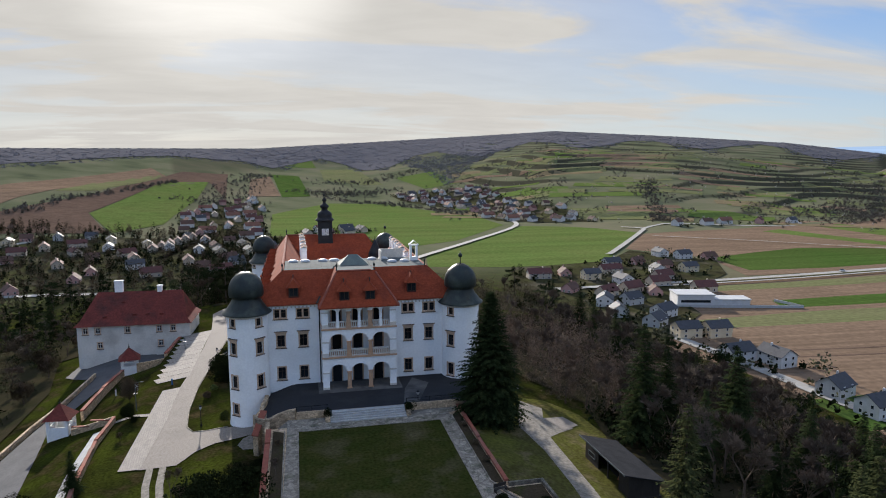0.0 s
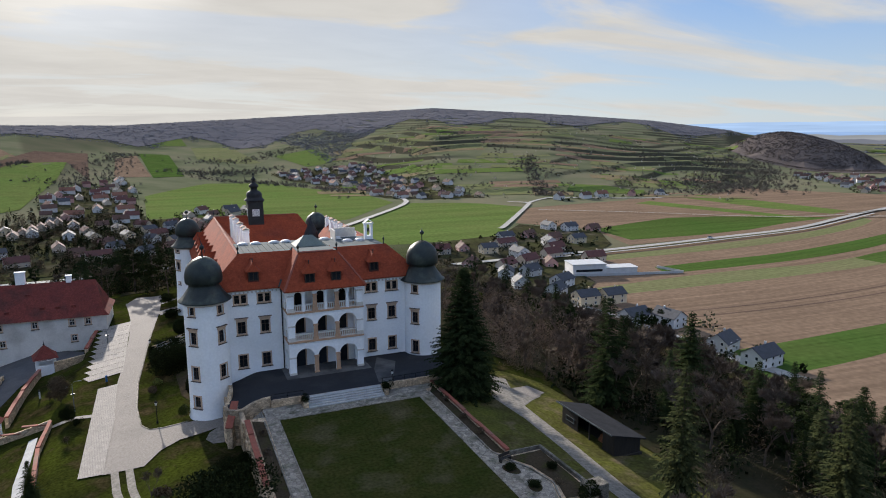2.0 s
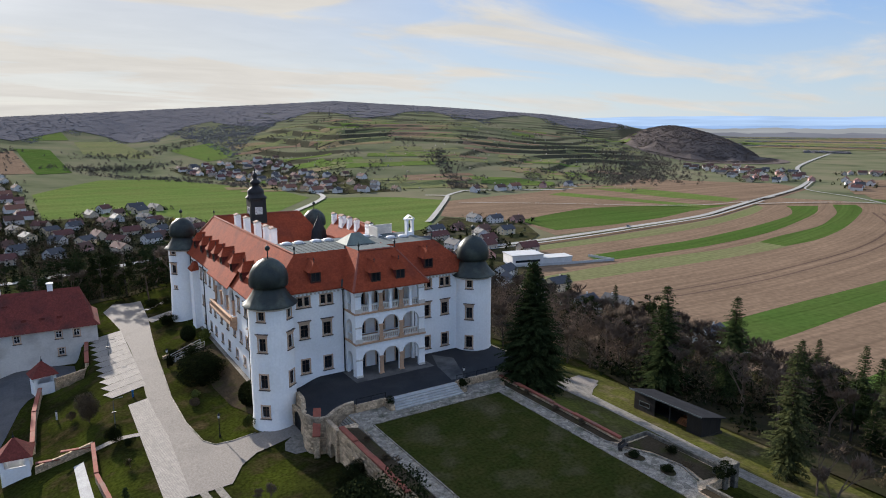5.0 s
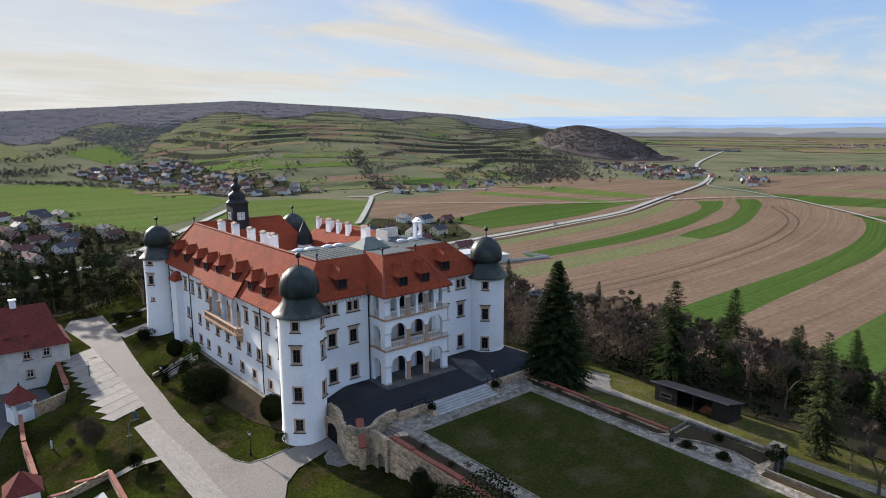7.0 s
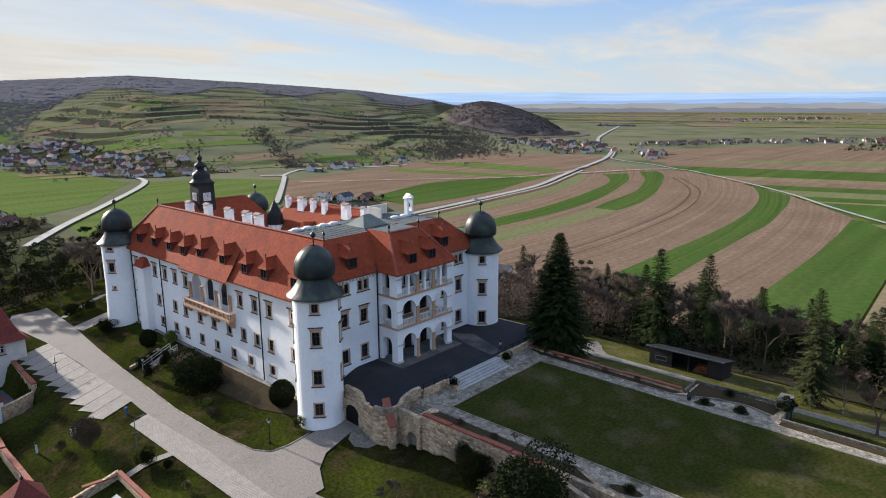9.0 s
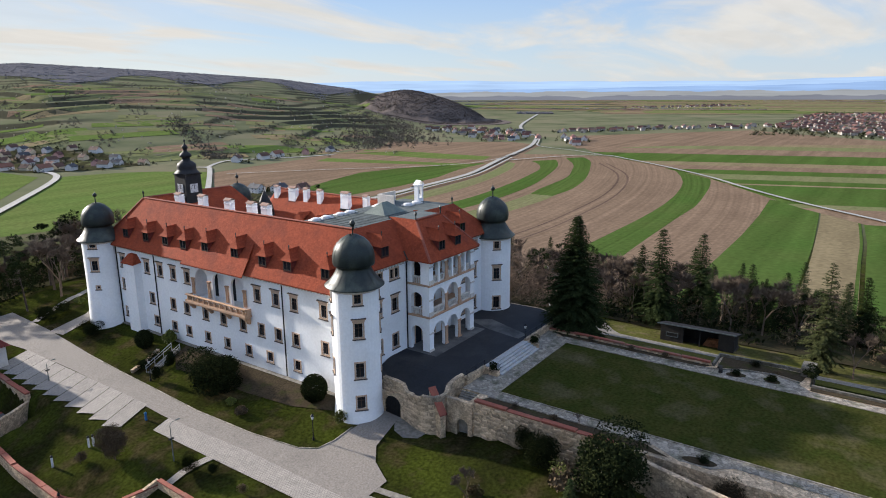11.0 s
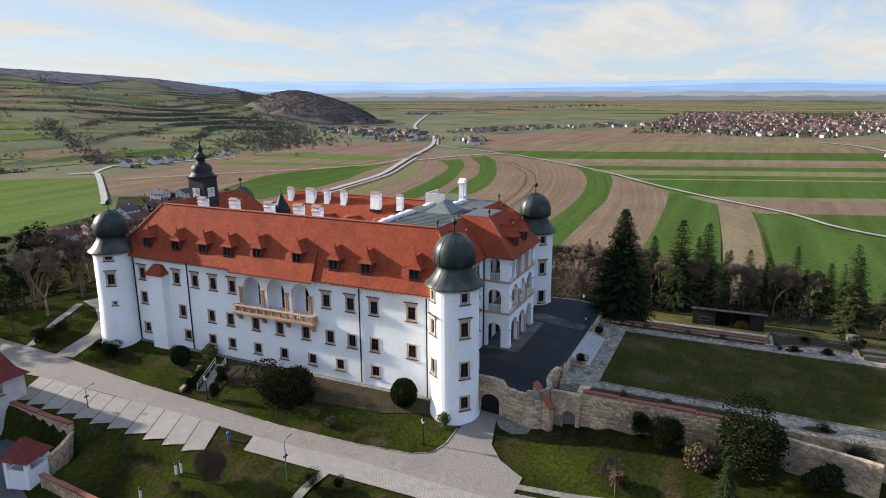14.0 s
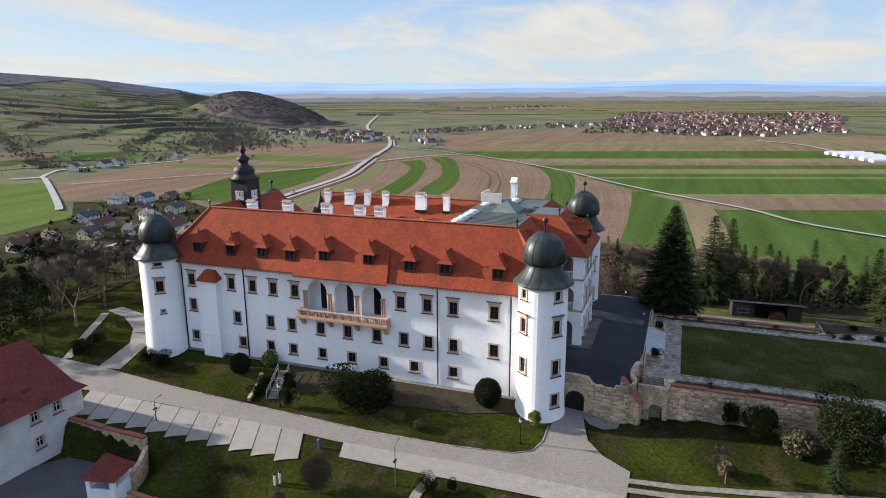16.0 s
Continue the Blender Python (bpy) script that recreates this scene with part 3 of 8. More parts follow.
def window_meshes(w, h, hood, sash_mat, double):
    """Stone surround, sash with mullion and transom, panes, hood and sill; x across, y inwards, z up, about the opening's middle."""
    key = (w, h, hood, sash_mat.name, double)
    if key in WINDOW_MESHES:
        return WINDOW_MESHES[key]
    a, b, t = w / 2, h / 2, 0.2
    s = bmesh.new()
    for x0, x1, z0, z1 in ((-a - t, -a, -b - t, b + t), (a, a + t, -b - t, b + t), (-a, a, b, b + t), (-a, a, -b - t, -b)):
        box(s, x0, x1, -0.05, 0.1, z0, z1)
    if double:
        box(s, -0.14, 0.14, -0.045, 0.25, -b, b)
    sill = bmesh.new()
    box(sill, -a - t - 0.12, a + t + 0.12, -0.17, 0.05, -b - t - 0.12, -b - t + 0.004, bevel=0.02)
    ha = bmesh.new()
    if hood:
        box(ha, -a - t - 0.06, a + t + 0.06, -0.1, 0.05, b + t + 0.003, b + t + 0.28)
        box(ha, -a - t - 0.2, a + t + 0.2, -0.26, 0.05, b + t + 0.283, b + t + 0.40, bevel=0.02)
    fl = bmesh.new()
    if hood:
        box(fl, -a - t - 0.24, a + t + 0.24, -0.30, 0.05, b + t + 0.403, b + t + 0.46)
    f = bmesh.new()
    for x0, x1, z0, z1 in ((-a, -a + 0.07, -b, b), (a - 0.07, a, -b, b), (-a + 0.07, a - 0.07, b - 0.07, b), (-a + 0.07, a - 0.07, -b, -b + 0.07), (-0.045, 0.045, -b + 0.07, b - 0.07)):
        box(f, x0, x1, 0.16, 0.25, z0, z1)
    zt = b * 0.28
    box(f, -a + 0.07, -0.045, 0.165, 0.245, zt - 0.04, zt + 0.04)
    box(f, 0.045, a - 0.07, 0.165, 0.245, zt - 0.04, zt + 0.04)
    g = bmesh.new()
    quad(g, (-a, 0.21, -b), (a, 0.21, -b), (a, 0.21, b), (-a, 0.21, b))
    out = (mesh_of("window", s, STONE_TRIM), mesh_of("sill", sill, SILL), mesh_of("hood", ha, STONE_TRIM) if hood else None, mesh_of("sash", f, sash_mat), mesh_of("pane", g, GLASS), mesh_of("flashing", fl, SILL) if hood else None)
    WINDOW_MESHES[key] = out
    return out


def window(x, y, z, turn, w, h, hood=False, sash_mat=None, parent=None, double=False):
    ms = window_meshes(w, h, hood, sash_mat or SASH, double)
    p = parent or castle
    win = part("window", ms[0], None, p)
    win.matrix_parent_inverse = p.matrix_world.inverted()
    win.matrix_basis = pose(x, y, z, 0, 0, turn)
    for nm, me in zip(("sill", "hood", "sash", "pane", "flashing"), ms[1:]):
        if me:
            part(nm, me, None, win)
    return win


TOP_Z, MID_Z, LOW_Z, CELLAR_Z = 12.4, 8.0, 2.75, -1.1
holes = []
W_ROWS = (
    (MID_Z, 1.15, 1.75, True, (159.3, 152.0, 148.2, 144.6, 140.9, 124.2, 120.3, 116.6, 110.95)),
    (LOW_Z, 1.15, 1.7, False, (159.4, 151.3, 145.4, 141.7, 136.9, 132.5, 127.9, 123.8, 120.2, 116.6, 110.95)),
    (CELLAR_Z, 1.15, 1.4, False, (159.4, 150.6, 145.6, 141.7, 136.8, 132.0, 127.0, 122.3, 116.6)))
for z, w, h, hood, ys in W_ROWS:
    for y in ys:
        zz = z + (1.2 if y > 155 and z == LOW_Z else 0)
        holes.append((y - w / 2, y + w / 2, zz - h / 2, zz + h / 2))
        window(W_X, y, zz, -90, w, h, hood)
holes.append((126.6, 139.2, 5.0, 10.3))
bm = bmesh.new()
wall_grid(bm, lambda u, z, d: (W_X + d, u, z), 104, N_Y, -6, 11.1, holes)
cpart("wall", bm, PLASTER, "long white plastered west wall")

bm = bmesh.new()
sh = []
for z, w, h, hood, dbl in ((TOP_Z, 1.75, 1.3, False, True), (MID_Z, 1.15, 1.85, True, False), (LOW_Z, 1.15, 1.9, False, False)):
    for x in (-3.35, 0.12, 17.0, 20.45):
        sh.append((x - w / 2, x + w / 2, z - h / 2, z + h / 2))
        window(x, S_Y, z, 0, w, h, hood, double=dbl)
wall_grid(bm, lambda u, z, d: (u, S_Y + d, z), W_X, E_X, -6, 14.0, sh)
cpart("wall", bm, PLASTER, "white plastered garden front wall")
bm = bmesh.new()
box(bm, E_X - 0.6, E_X, S_Y + 0.4, N_Y - 0.7, -6, 11.1)
cpart("wall", bm, PLASTER)
bm = bmesh.new()
box(bm, W_X + 0.01, E_X - 0.61, N_Y - 0.6, N_Y, -6, 11.1)
cpart("wall", bm, PLASTER)
for x0, x1, y0, y1 in ((1.9, 2.4, 118.6, 152.0), (16.1, 16.6, 118.6, 152.0), (2.41, 16.09, 118.6, 119.1), (2.41, 16.09, 151.5, 152.0)):
    bm = bmesh.new()
    box(bm, x0, x1, y0, y1, -4, 11.4 if y1 - y0 > 1 else 11.3 if y0 > 140 else 18.0)
    cpart("courtyard_wall", bm, PLASTER)

# cornice with small brackets under the eaves
bm = bmesh.new()
box(bm, W_X - 0.3, W_X, 107.6, 161.3, 10.72, 11.0)
for i in range(90):
    y = 108 + i * 0.595
    box(bm, W_X - 0.25, W_X, y, y + 0.2, 10.4, 10.718)
cpart("cornice", bm, CORNICE)
for x0, x1 in ((-5.4, 2.9), (14.5, 22.7)):
    bm = bmesh.new()
    box(bm, x0, x1, S_Y - 0.3, S_Y, 13.62, 13.9)
    n = int((x1 - x0) / 0.6)
    for i in range(n):
        box(bm, x0 + 0.1 + i * 0.6, x0 + 0.3 + i * 0.6, S_Y - 0.25, S_Y, 13.3, 13.618)
    cpart("cornice", bm, CORNICE)

# rain pipes
for x, y, z0, z1 in ((W_X - 0.12, 161.0, -4.2, 10.6), (W_X - 0.12, 149.6, -3.9, 10.6), (W_X - 0.12, 118.8, -3.2, 10.6), (W_X - 0.12, 108.7, -3.4, 10.6), (2.7, S_Y - 0.12, 0.8, 13.4), (14.75, S_Y - 0.12, 0.8, 13.4)):
    bm = bmesh.new()
    lathe(bm, ((0.09, z0), (0.09, z1)), 8, x, y)
    box(bm, x - 0.16, x + 0.16, y - 0.12, y + 0.12, z1, z1 + 0.35)
    cpart("rain_pipe", bm, IRON)


# roofs, each slope a slab with thickness
def slab(bm, pts, t=0.18):
    top = [bm.verts.new(p) for p in pts]
    low = [bm.verts.new((p[0], p[1], p[2] - t)) for p in pts]
    bm.faces.new(top)
    bm.faces.new(low[::-1])
    n = len(pts)
    for i in range(n):
        bm.faces.new((top[i], low[i], low[(i + 1) % n], top[(i + 1) % n]))


RZ = 18.6
RX_W, RX_E, RY_N, RY_S = -2.9, 21.0, 158.5, 109.3


def slope(pts, label=""):
    b = bmesh.new()
    slab(b, pts)
    return cpart("roof_slope", b, TILES, label)


# west wing, outer slope with a flared foot, inner slope
slope([(-8.35, 104.6, 10.95), (-8.35, 164.7, 10.95), (-7.2, 163.5, 12.3), (-7.2, 105.6, 12.3)])
slope([(-7.2, 105.6, 12.3), (-7.2, 163.5, 12.3), (RX_W, RY_N, RZ), (RX_W, RY_S, RZ)], "steep red tiled roof of the west wing")
slope([(RX_W, RY_S, RZ), (RX_W, RY_N, RZ), (2.6, 152.2, 11.2), (2.6, 118.4, 11.2)])
slope([(-8.35, 164.7, 10.95), (20.5, 164.7, 10.95), (15.6, RY_N, RZ - 0.2), (RX_W, RY_N, RZ)])
slope([(RX_W, RY_N, RZ), (15.6, RY_N, RZ - 0.2), (15.9, 151.4, 11.2), (2.6, 151.4, 11.2)], "red tiled roof of the north wing")
slope([(15.6, RY_N, RZ - 0.2), (20.5, 164.7, 10.95), (20.5, 151.4, 10.95), (15.9, 151.4, 11.2)])
slope([(25.9, 156.0, 10.95), (25.9, 104.6, 10.95), (22.0, RY_S, 17.5), (22.0, 152.3, 17.75)])
slope([(22.0, RY_S + 5, 17.5), (15.9, 118.4, 10.9), (15.9, 151.2, 10.9), (22.0, 152.3, 17.75)], "red tiled roof of the east wing")
slope([(25.9, 156.0, 10.95), (22.0, 152.3, 17.75), (15.9, 151.25, 10.9), (18.0, 156.0, 10.9)])
slope([(-8.35, 104.5, 13.95), (25.9, 104.5, 13.95), (RX_E, RY_S, RZ), (RX_W, RY_S, RZ)], "red tiled mansard slope over the garden front")
slope([(-8.35, 104.5, 10.95), (-8.35, 104.52, 13.95), (RX_W, RY_S, RZ + 0.01), (RX_W - 0.05, RY_S, RZ - 0.2)])
A, B = (2.45, 100.55, 13.95), (14.95, 100.55, 13.95)
C, D = (11.6, 105.3, RZ + 0.25), (5.6, 105.3, RZ + 0.25)
slope([A, B, C, D], "red hipped roof of the arcade block")
slope([A, D, (5.6, 110.3, RZ + 0.25), (2.45, 104.6, 13.95)])
slope([B, (14.95, 104.6, 13.95), (11.6, 110.3, RZ + 0.25), C])
# ridge tiles
bm = bmesh.new()
for sgn in (-1, 1):
    slab(bm, [(0, 0, 0.13), (0, 0.53, 0.13), (sgn * 0.19, 0.53, 0.0), (sgn * 0.19, 0, 0.0)][::-sgn], 0.05)
RIDGE_TILE = mesh_of("ridge_tile", bm, BRICK_CAP)
for p, q in (((RX_W, RY_S, RZ), (RX_W, RY_N, RZ)), ((RX_W, RY_N, RZ), (15.6, RY_N, RZ - 0.2)), ((22.0, RY_S + 5, 17.5), (22.0, 152.3, 17.75)), ((-8.3, 164.6, 11.0), (RX_W, RY_N, RZ)), (A, D), (B, C), (D, C)):
    p, q = Vector(p), Vector(q)
    m = Matrix.Translation(p) @ (q - p).to_track_quat("Y", "Z").to_matrix().to_4x4()
    for k in range(int((q - p).length / 0.55)):
        tile = cpart("ridge_tile", RIDGE_TILE, None)
        tile.matrix_basis = m @ Matrix.Translation((0, k * 0.55, 0.02 * (k % 2)))
# flat sheet-metal deck behind the slopes
bm = bmesh.new()
box(bm, RX_W + 0.3, RX_E - 0.3, RY_S, 119.4, RZ - 0.35, RZ - 0.05)
box(bm, 5.6, 11.6, 105.35, RY_S, RZ + 0.06, RZ + 0.26)
cpart("roof_deck", bm, DECK, "grey sheet-metal flat roof")
bm = bmesh.new()
slab(bm, [(2.2, 104.4, 13.98), (2.5, 104.4, 13.98), (5.7, 110.2, RZ + 0.29), (5.4, 110.2, RZ + 0.29)], 0.05)
cpart("valley_sheet", bm, COPPER_DARK)


def dome_light(x, y, z):
    bm = bmesh.new()
    box(bm, -0.8, 0.8, -0.8, 0.8, 0, 0.12)
    lathe(bm, ((0.78, 0.12), (0.72, 0.26), (0.5, 0.36), (0.2, 0.40)), 14)
    ob = cpart("roof_light", bm, SKYLIGHT, "domed white acrylic roof light", smooth_shade=True)
    ob.location = (x, y, z)


for x in (-1.2, 0.9, 3.9, 5.9, 12.6, 14.7):
    dome_light(x, 118.0, RZ - 0.05)
for x in (15.8, 18.0):
    dome_light(x, 114.6, RZ - 0.05)
for i in range(16):
    bm = bmesh.new()
    box(bm, RX_W + 1.0 + i * 0.9, RX_W + 1.06 + i * 0.9, RY_S + 0.3, 117.4, RZ - 0.05, RZ + 0.03)
    cpart("deck_seam", bm, DECK)
# hipped metal roof light on the deck
bm = bmesh.new()
vs = [bm.verts.new(p) for p in ((6.4, 111.6, RZ), (11.4, 111.6, RZ), (11.4, 115.8, RZ), (6.4, 115.8, RZ), (8.2, 113.7, RZ + 1.6), (9.6, 113.7, RZ + 1.6))]
for q in ((0, 1, 5, 4), (1, 2, 5), (2, 3, 4, 5), (3, 0, 4)):
    bm.faces.new([vs[i] for i in q])
cpart("tent_light", bm, material("green_patina_sheet", (0.16, 0.19, 0.16), (0.11, 0.13, 0.12), 0.7, scale=0.8), "green-grey hipped metal roof light")
for x, y, z in ((5.6, 105.3, RZ + 0.25), (11.6, 105.3, RZ + 0.25), (RX_W, RY_S, RZ), (20.6, RY_S, RZ), (RX_W, RY_N, RZ)):
    bm = bmesh.new()
    lathe(bm, [(a_, z + b_) for a_, b_ in ((0.12, 0), (0.07, 0.5), (0.16, 0.75), (0.18, 0.95), (0.04, 1.15), (0.02, 1.4))], 8, x, y)
    cpart("roof_finial", bm, COPPER_DARK)


def dormer(x, y, z, turn, k=1.0):
    """A dormer with a window and a swept pointed roof; y runs into the roof, z counts from the window's middle."""
    b = bmesh.new()
    w = 0.82 * k
    box(b, -w, w, 0.0, 3.0, -1.1, 0.8)
    d = cpart("dormer", b, TILES_OLD)
    r = bmesh.new()
    n = 6
    rings = []
    for i in range(n + 1):
        t = i / n
        hw = (w + 0.3) * (1 - t) ** 1.5 + 0.03
        yy = -0.32 + 0.85 * t ** 0.8
        zz = 0.68 + 1.55 * k * t
        rings.append(((-hw, yy, zz), (hw, yy, zz), (hw, 3.2, zz + 0.1), (-hw, 3.2, zz + 0.1)))
    for p, q in zip(rings, rings[1:]):
        for i, j in ((0, 1), (1, 2), (3, 0)):
            quad(r, p[i], p[j], q[j], q[i])
    quad(r, *rings[0][::-1])
    part("dormer_roof", r, TILES, d)
    g = bmesh.new()
    box(g, -w + 0.2, w - 0.2, -0.03, 0.02, -0.62, 0.55)
    part("pane", g, GLASS, d)
    f = bmesh.new()
    for x0, x1, z0, z1 in ((-w + 0.04, -w + 0.2, -0.75, 0.67), (w - 0.2, w - 0.04, -0.75, 0.67), (-0.05, 0.05, -0.62, 0.55), (-w + 0.2, w - 0.2, 0.55, 0.67), (-w + 0.2, w - 0.2, -0.75, -0.62)):
        box(f, x0, x1, -0.07, 0.02, z0, z1)
    part("frame", f, SASH, d)
    nn = bmesh.new()
    lathe(nn, ((0.07, 2.1 * k), (0.05, 2.5 * k), (0.11, 2.6 * k), (0.02, 2.85 * k)), 6, 0, 0.5)
    part("finial", nn, COPPER_DARK, d)
    d.matrix_basis = pose(x, y, z, 0, 0, turn)


for y in (157.9, 151.9, 146.4, 141.6, 136.05, 129.05, 122.95, 117.85, 110.6):
    dormer(-7.25, y, 13.25 + (0.35 if 126 < y < 140 else 0), -90)
for x, y, z in ((-1.2, 105.4, 15.75), (17.7, 105.4, 15.75), (6.5, 101.5, 15.6), (10.5, 101.5, 15.6)):
    dormer(x, y, z, 0, 0.95)


def chimney(x, y, z0, z1, w=0.5, d=0.7):
    b = bmesh.new()
    t = 1.12
    lo = [(x - w * t, y - d * t), (x + w * t, y - d * t), (x + w * t, y + d * t), (x - w * t, y + d * t)]
    hi = [(x - w, y - d), (x + w, y - d), (x + w, y + d), (x - w, y + d)]
    for i in range(4):
        j = (i + 1) % 4
        quad(b, (*lo[i], z0), (*lo[j], z0), (*hi[j], z1 - 0.85), (*hi[i], z1 - 0.85))
    box(b, x - w - 0.09, x + w + 0.09, y - d - 0.09, y + d + 0.09, z1 - 0.85, z1 - 0.76)
    box(b, x - w * 0.72, x + w * 0.72, y - d * 0.8, y + d * 0.8, z1 - 0.76, z1 - 0.3)
    for sx in (-1, 1):
        for sy in (-1, -0.33, 0.33, 1):
            cx, cy = x + sx * (w - 0.08), y + sy * (d - 0.08)
            box(b, cx - 0.08, cx + 0.08, cy - 0.08, cy + 0.08, z1 - 0.76, z1 - 0.42)
    box(b, x - w - 0.03, x + w + 0.03, y - d - 0.03, y + d + 0.03, z1 - 0.42, z1 - 0.3)
    c = cpart("chimney", b, PLASTER, "white plastered chimney with arched vents")
    k = bmesh.new()
    e = 0.14
    for s_ in (-1, 1):
        slab(k, [(x + s_ * (w + e), y - d - e, z1 - 0.28), (x + s_ * (w + e), y + d + e, z1 - 0.28), (x, y + d + e, z1 + 0.05), (x, y - d - e, z1 + 0.05)], 0.06)
    cpart("cap", k, CAP_TILE, "weathered tile cap", c)
    f = bmesh.new()
    box(f, x - w * t - 0.12, x + w * t + 0.02, y - d * t - 0.08, y + d * t + 0.08, z0 + FLASH[0], z0 + FLASH[0] + 0.4)
    cpart("flashing", f, IRON, "dark metal flashing", c)


CAP_TILE = material("weathered_cap_tiles", (0.30, 0.20, 0.15), (0.22, 0.14, 0.11), 0.9, scale=2)
FLASH = [0.0]
for x, y, z in ((0.5, 153.1, 19.5), (0.6, 146.6, 19.7), (0.7, 139.8, 19.6), (0.7, 134.2, 19.6), (0.8, 130.9, 19.6)):
    chimney(x, y, 13.5, z)
for i, (x, y, z) in enumerate(((20.8, 151.1, 18.5), (20.8, 146.5, 18.6), (20.8, 142.9, 18.6), (20.8, 139.3, 18.6), (20.2, 132.2, 18.8), (20.4, 127.5, 18.6))):
    chimney(x, y, 15.3, z, 0.5 if i in (1, 4) else 0.4, 0.85 if i in (1, 4) else 0.5)
for y, x in ((141.5, 17.7), (136.5, 17.5), (130.5, 17.4)):
    bm = bmesh.new()
    vs = [bm.verts.new(p) for p in ((x - 1.0, y - 1.3, 13.2), (x - 1.0, y + 1.3, 13.2), (x + 1.6, y + 1.3, 14.6), (x + 1.6, y - 1.3, 14.6), (x - 0.6, y, 14.5))]
    for q in ((0, 1, 4), (1, 2, 4), (2, 3, 4), (3, 0, 4)):
        bm.faces.new([vs[i] for i in q])
    cpart("roof_hatch", bm, TILES, "low tiled dormer on the court side")

# clock tower
bm = bmesh.new()
TX, TY = 6.0, 158.3
lathe(bm, ((2.45, 14.5), (2.3, 21.7), (2.55, 21.75), (2.55, 21.95)), 4, 0, 0)
ct = cpart("clock_tower", bm, BLACK_WOOD, "black shingled clock tower with a stepped onion spire")
ct.matrix_basis = pose(TX, TY, 0, 0, 0, 45)
bm = bmesh.new()
lathe(bm, ((2.3, 21.9), (2.2, 22.1), (1.75, 22.5), (1.7, 22.9), (1.75, 23.2), (1.6, 23.7), (1.1, 24.1), (0.75, 24.3), (0.72, 24.8), (1.05, 24.95), (1.1, 25.15), (0.95, 25.5), (0.5, 25.8), (0.36, 26.0), (0.38, 26.4), (0.55, 26.5), (0.5, 26.8), (0.16, 27.2), (0.07, 27.6), (0.2, 27.75), (0.2, 27.95), (0.03, 28.1), (0.02, 28.6)), 12)
part("spire", bm, BLACK_WOOD, ct, smooth=True)
for k in range(4):
    bm = bmesh.new()
    box(bm, -0.78, 0.78, -1.72, -1.66, 18.5, 20.06)
    dial = part("clock_face", bm, SKYLIGHT, ct, "white square clock dial")
    dial.matrix_basis = pose(0, 0, 0, 0, 0, 45 + 90 * k)
    bm = bmesh.new()
    box(bm, -0.05, 0.05, -1.77, -1.725, 19.28, 19.85)
    box(bm, 0.0, 0.45, -1.77, -1.725, 19.2, 19.28)
    for q in range(12):
        an = q * math.pi / 6
        box(bm, 0.62 * math.sin(an) - 0.05, 0.62 * math.sin(an) + 0.05, -1.75, -1.725, 19.28 + 0.62 * math.cos(an) - 0.05, 19.28 + 0.62 * math.cos(an) + 0.05)
    part("pointer", bm, IRON, dial)

# stair turret with a dark cone in the courtyard
bm = bmesh.new()
lathe(bm, ((1.5, 2), (1.5, 13.3)), 12, 16.9, 150.4)
ob = cpart("stair_turret", bm, PLASTER)
bm = bmesh.new()
lathe(bm, ((1.75, 13.2), (1.6, 14.2), (1.5, 15.0), (0.75, 16.6), (0.12, 17.9), (0.03, 18.9)), 12, 16.9, 150.4)
cpart("turret_roof", bm, BLACK_WOOD)
# little bell gable on the deck
bm = bmesh.new()
for x0, x1, z0, z1 in ((19.1, 19.45, 18.3, 21.2), (20.15, 20.5, 18.3, 21.2), (19.451, 20.149, 18.3, 19.2), (19.0, 20.6, 21.2, 21.4)):
    box(bm, x0, x1, 115.0, 115.8, z0, z1)
slab(bm, [(18.9, 114.9, 21.4), (18.9, 115.9, 21.4), (19.8, 115.9, 22.1), (19.8, 114.9, 22.1)], 0.08)
slab(bm, [(20.7, 114.9, 21.4), (20.7, 115.9, 21.4), (19.8, 115.9, 22.1), (19.8, 114.9, 22.1)], 0.08)
bg_ = cpart("bell_gable", bm, PLASTER, "small white bell gable on the roof")
bm = bmesh.new()
lathe(bm, ((0.28, 19.9), (0.2, 20.1), (0.14, 20.5), (0.02, 20.6)), 10, 19.8, 115.4)
cpart("bell", bm, IRON, parent=bg_)
bm = bmesh.new()
box(bm, 14.0, 14.2, 116.0, 119.4, 18.3, 20.2)
box(bm, 14.2, 18.4, 119.2, 119.4, 18.3, 20.2)
cpart("deck_screen", bm, CORNICE, "pale screen wall on the flat roof")


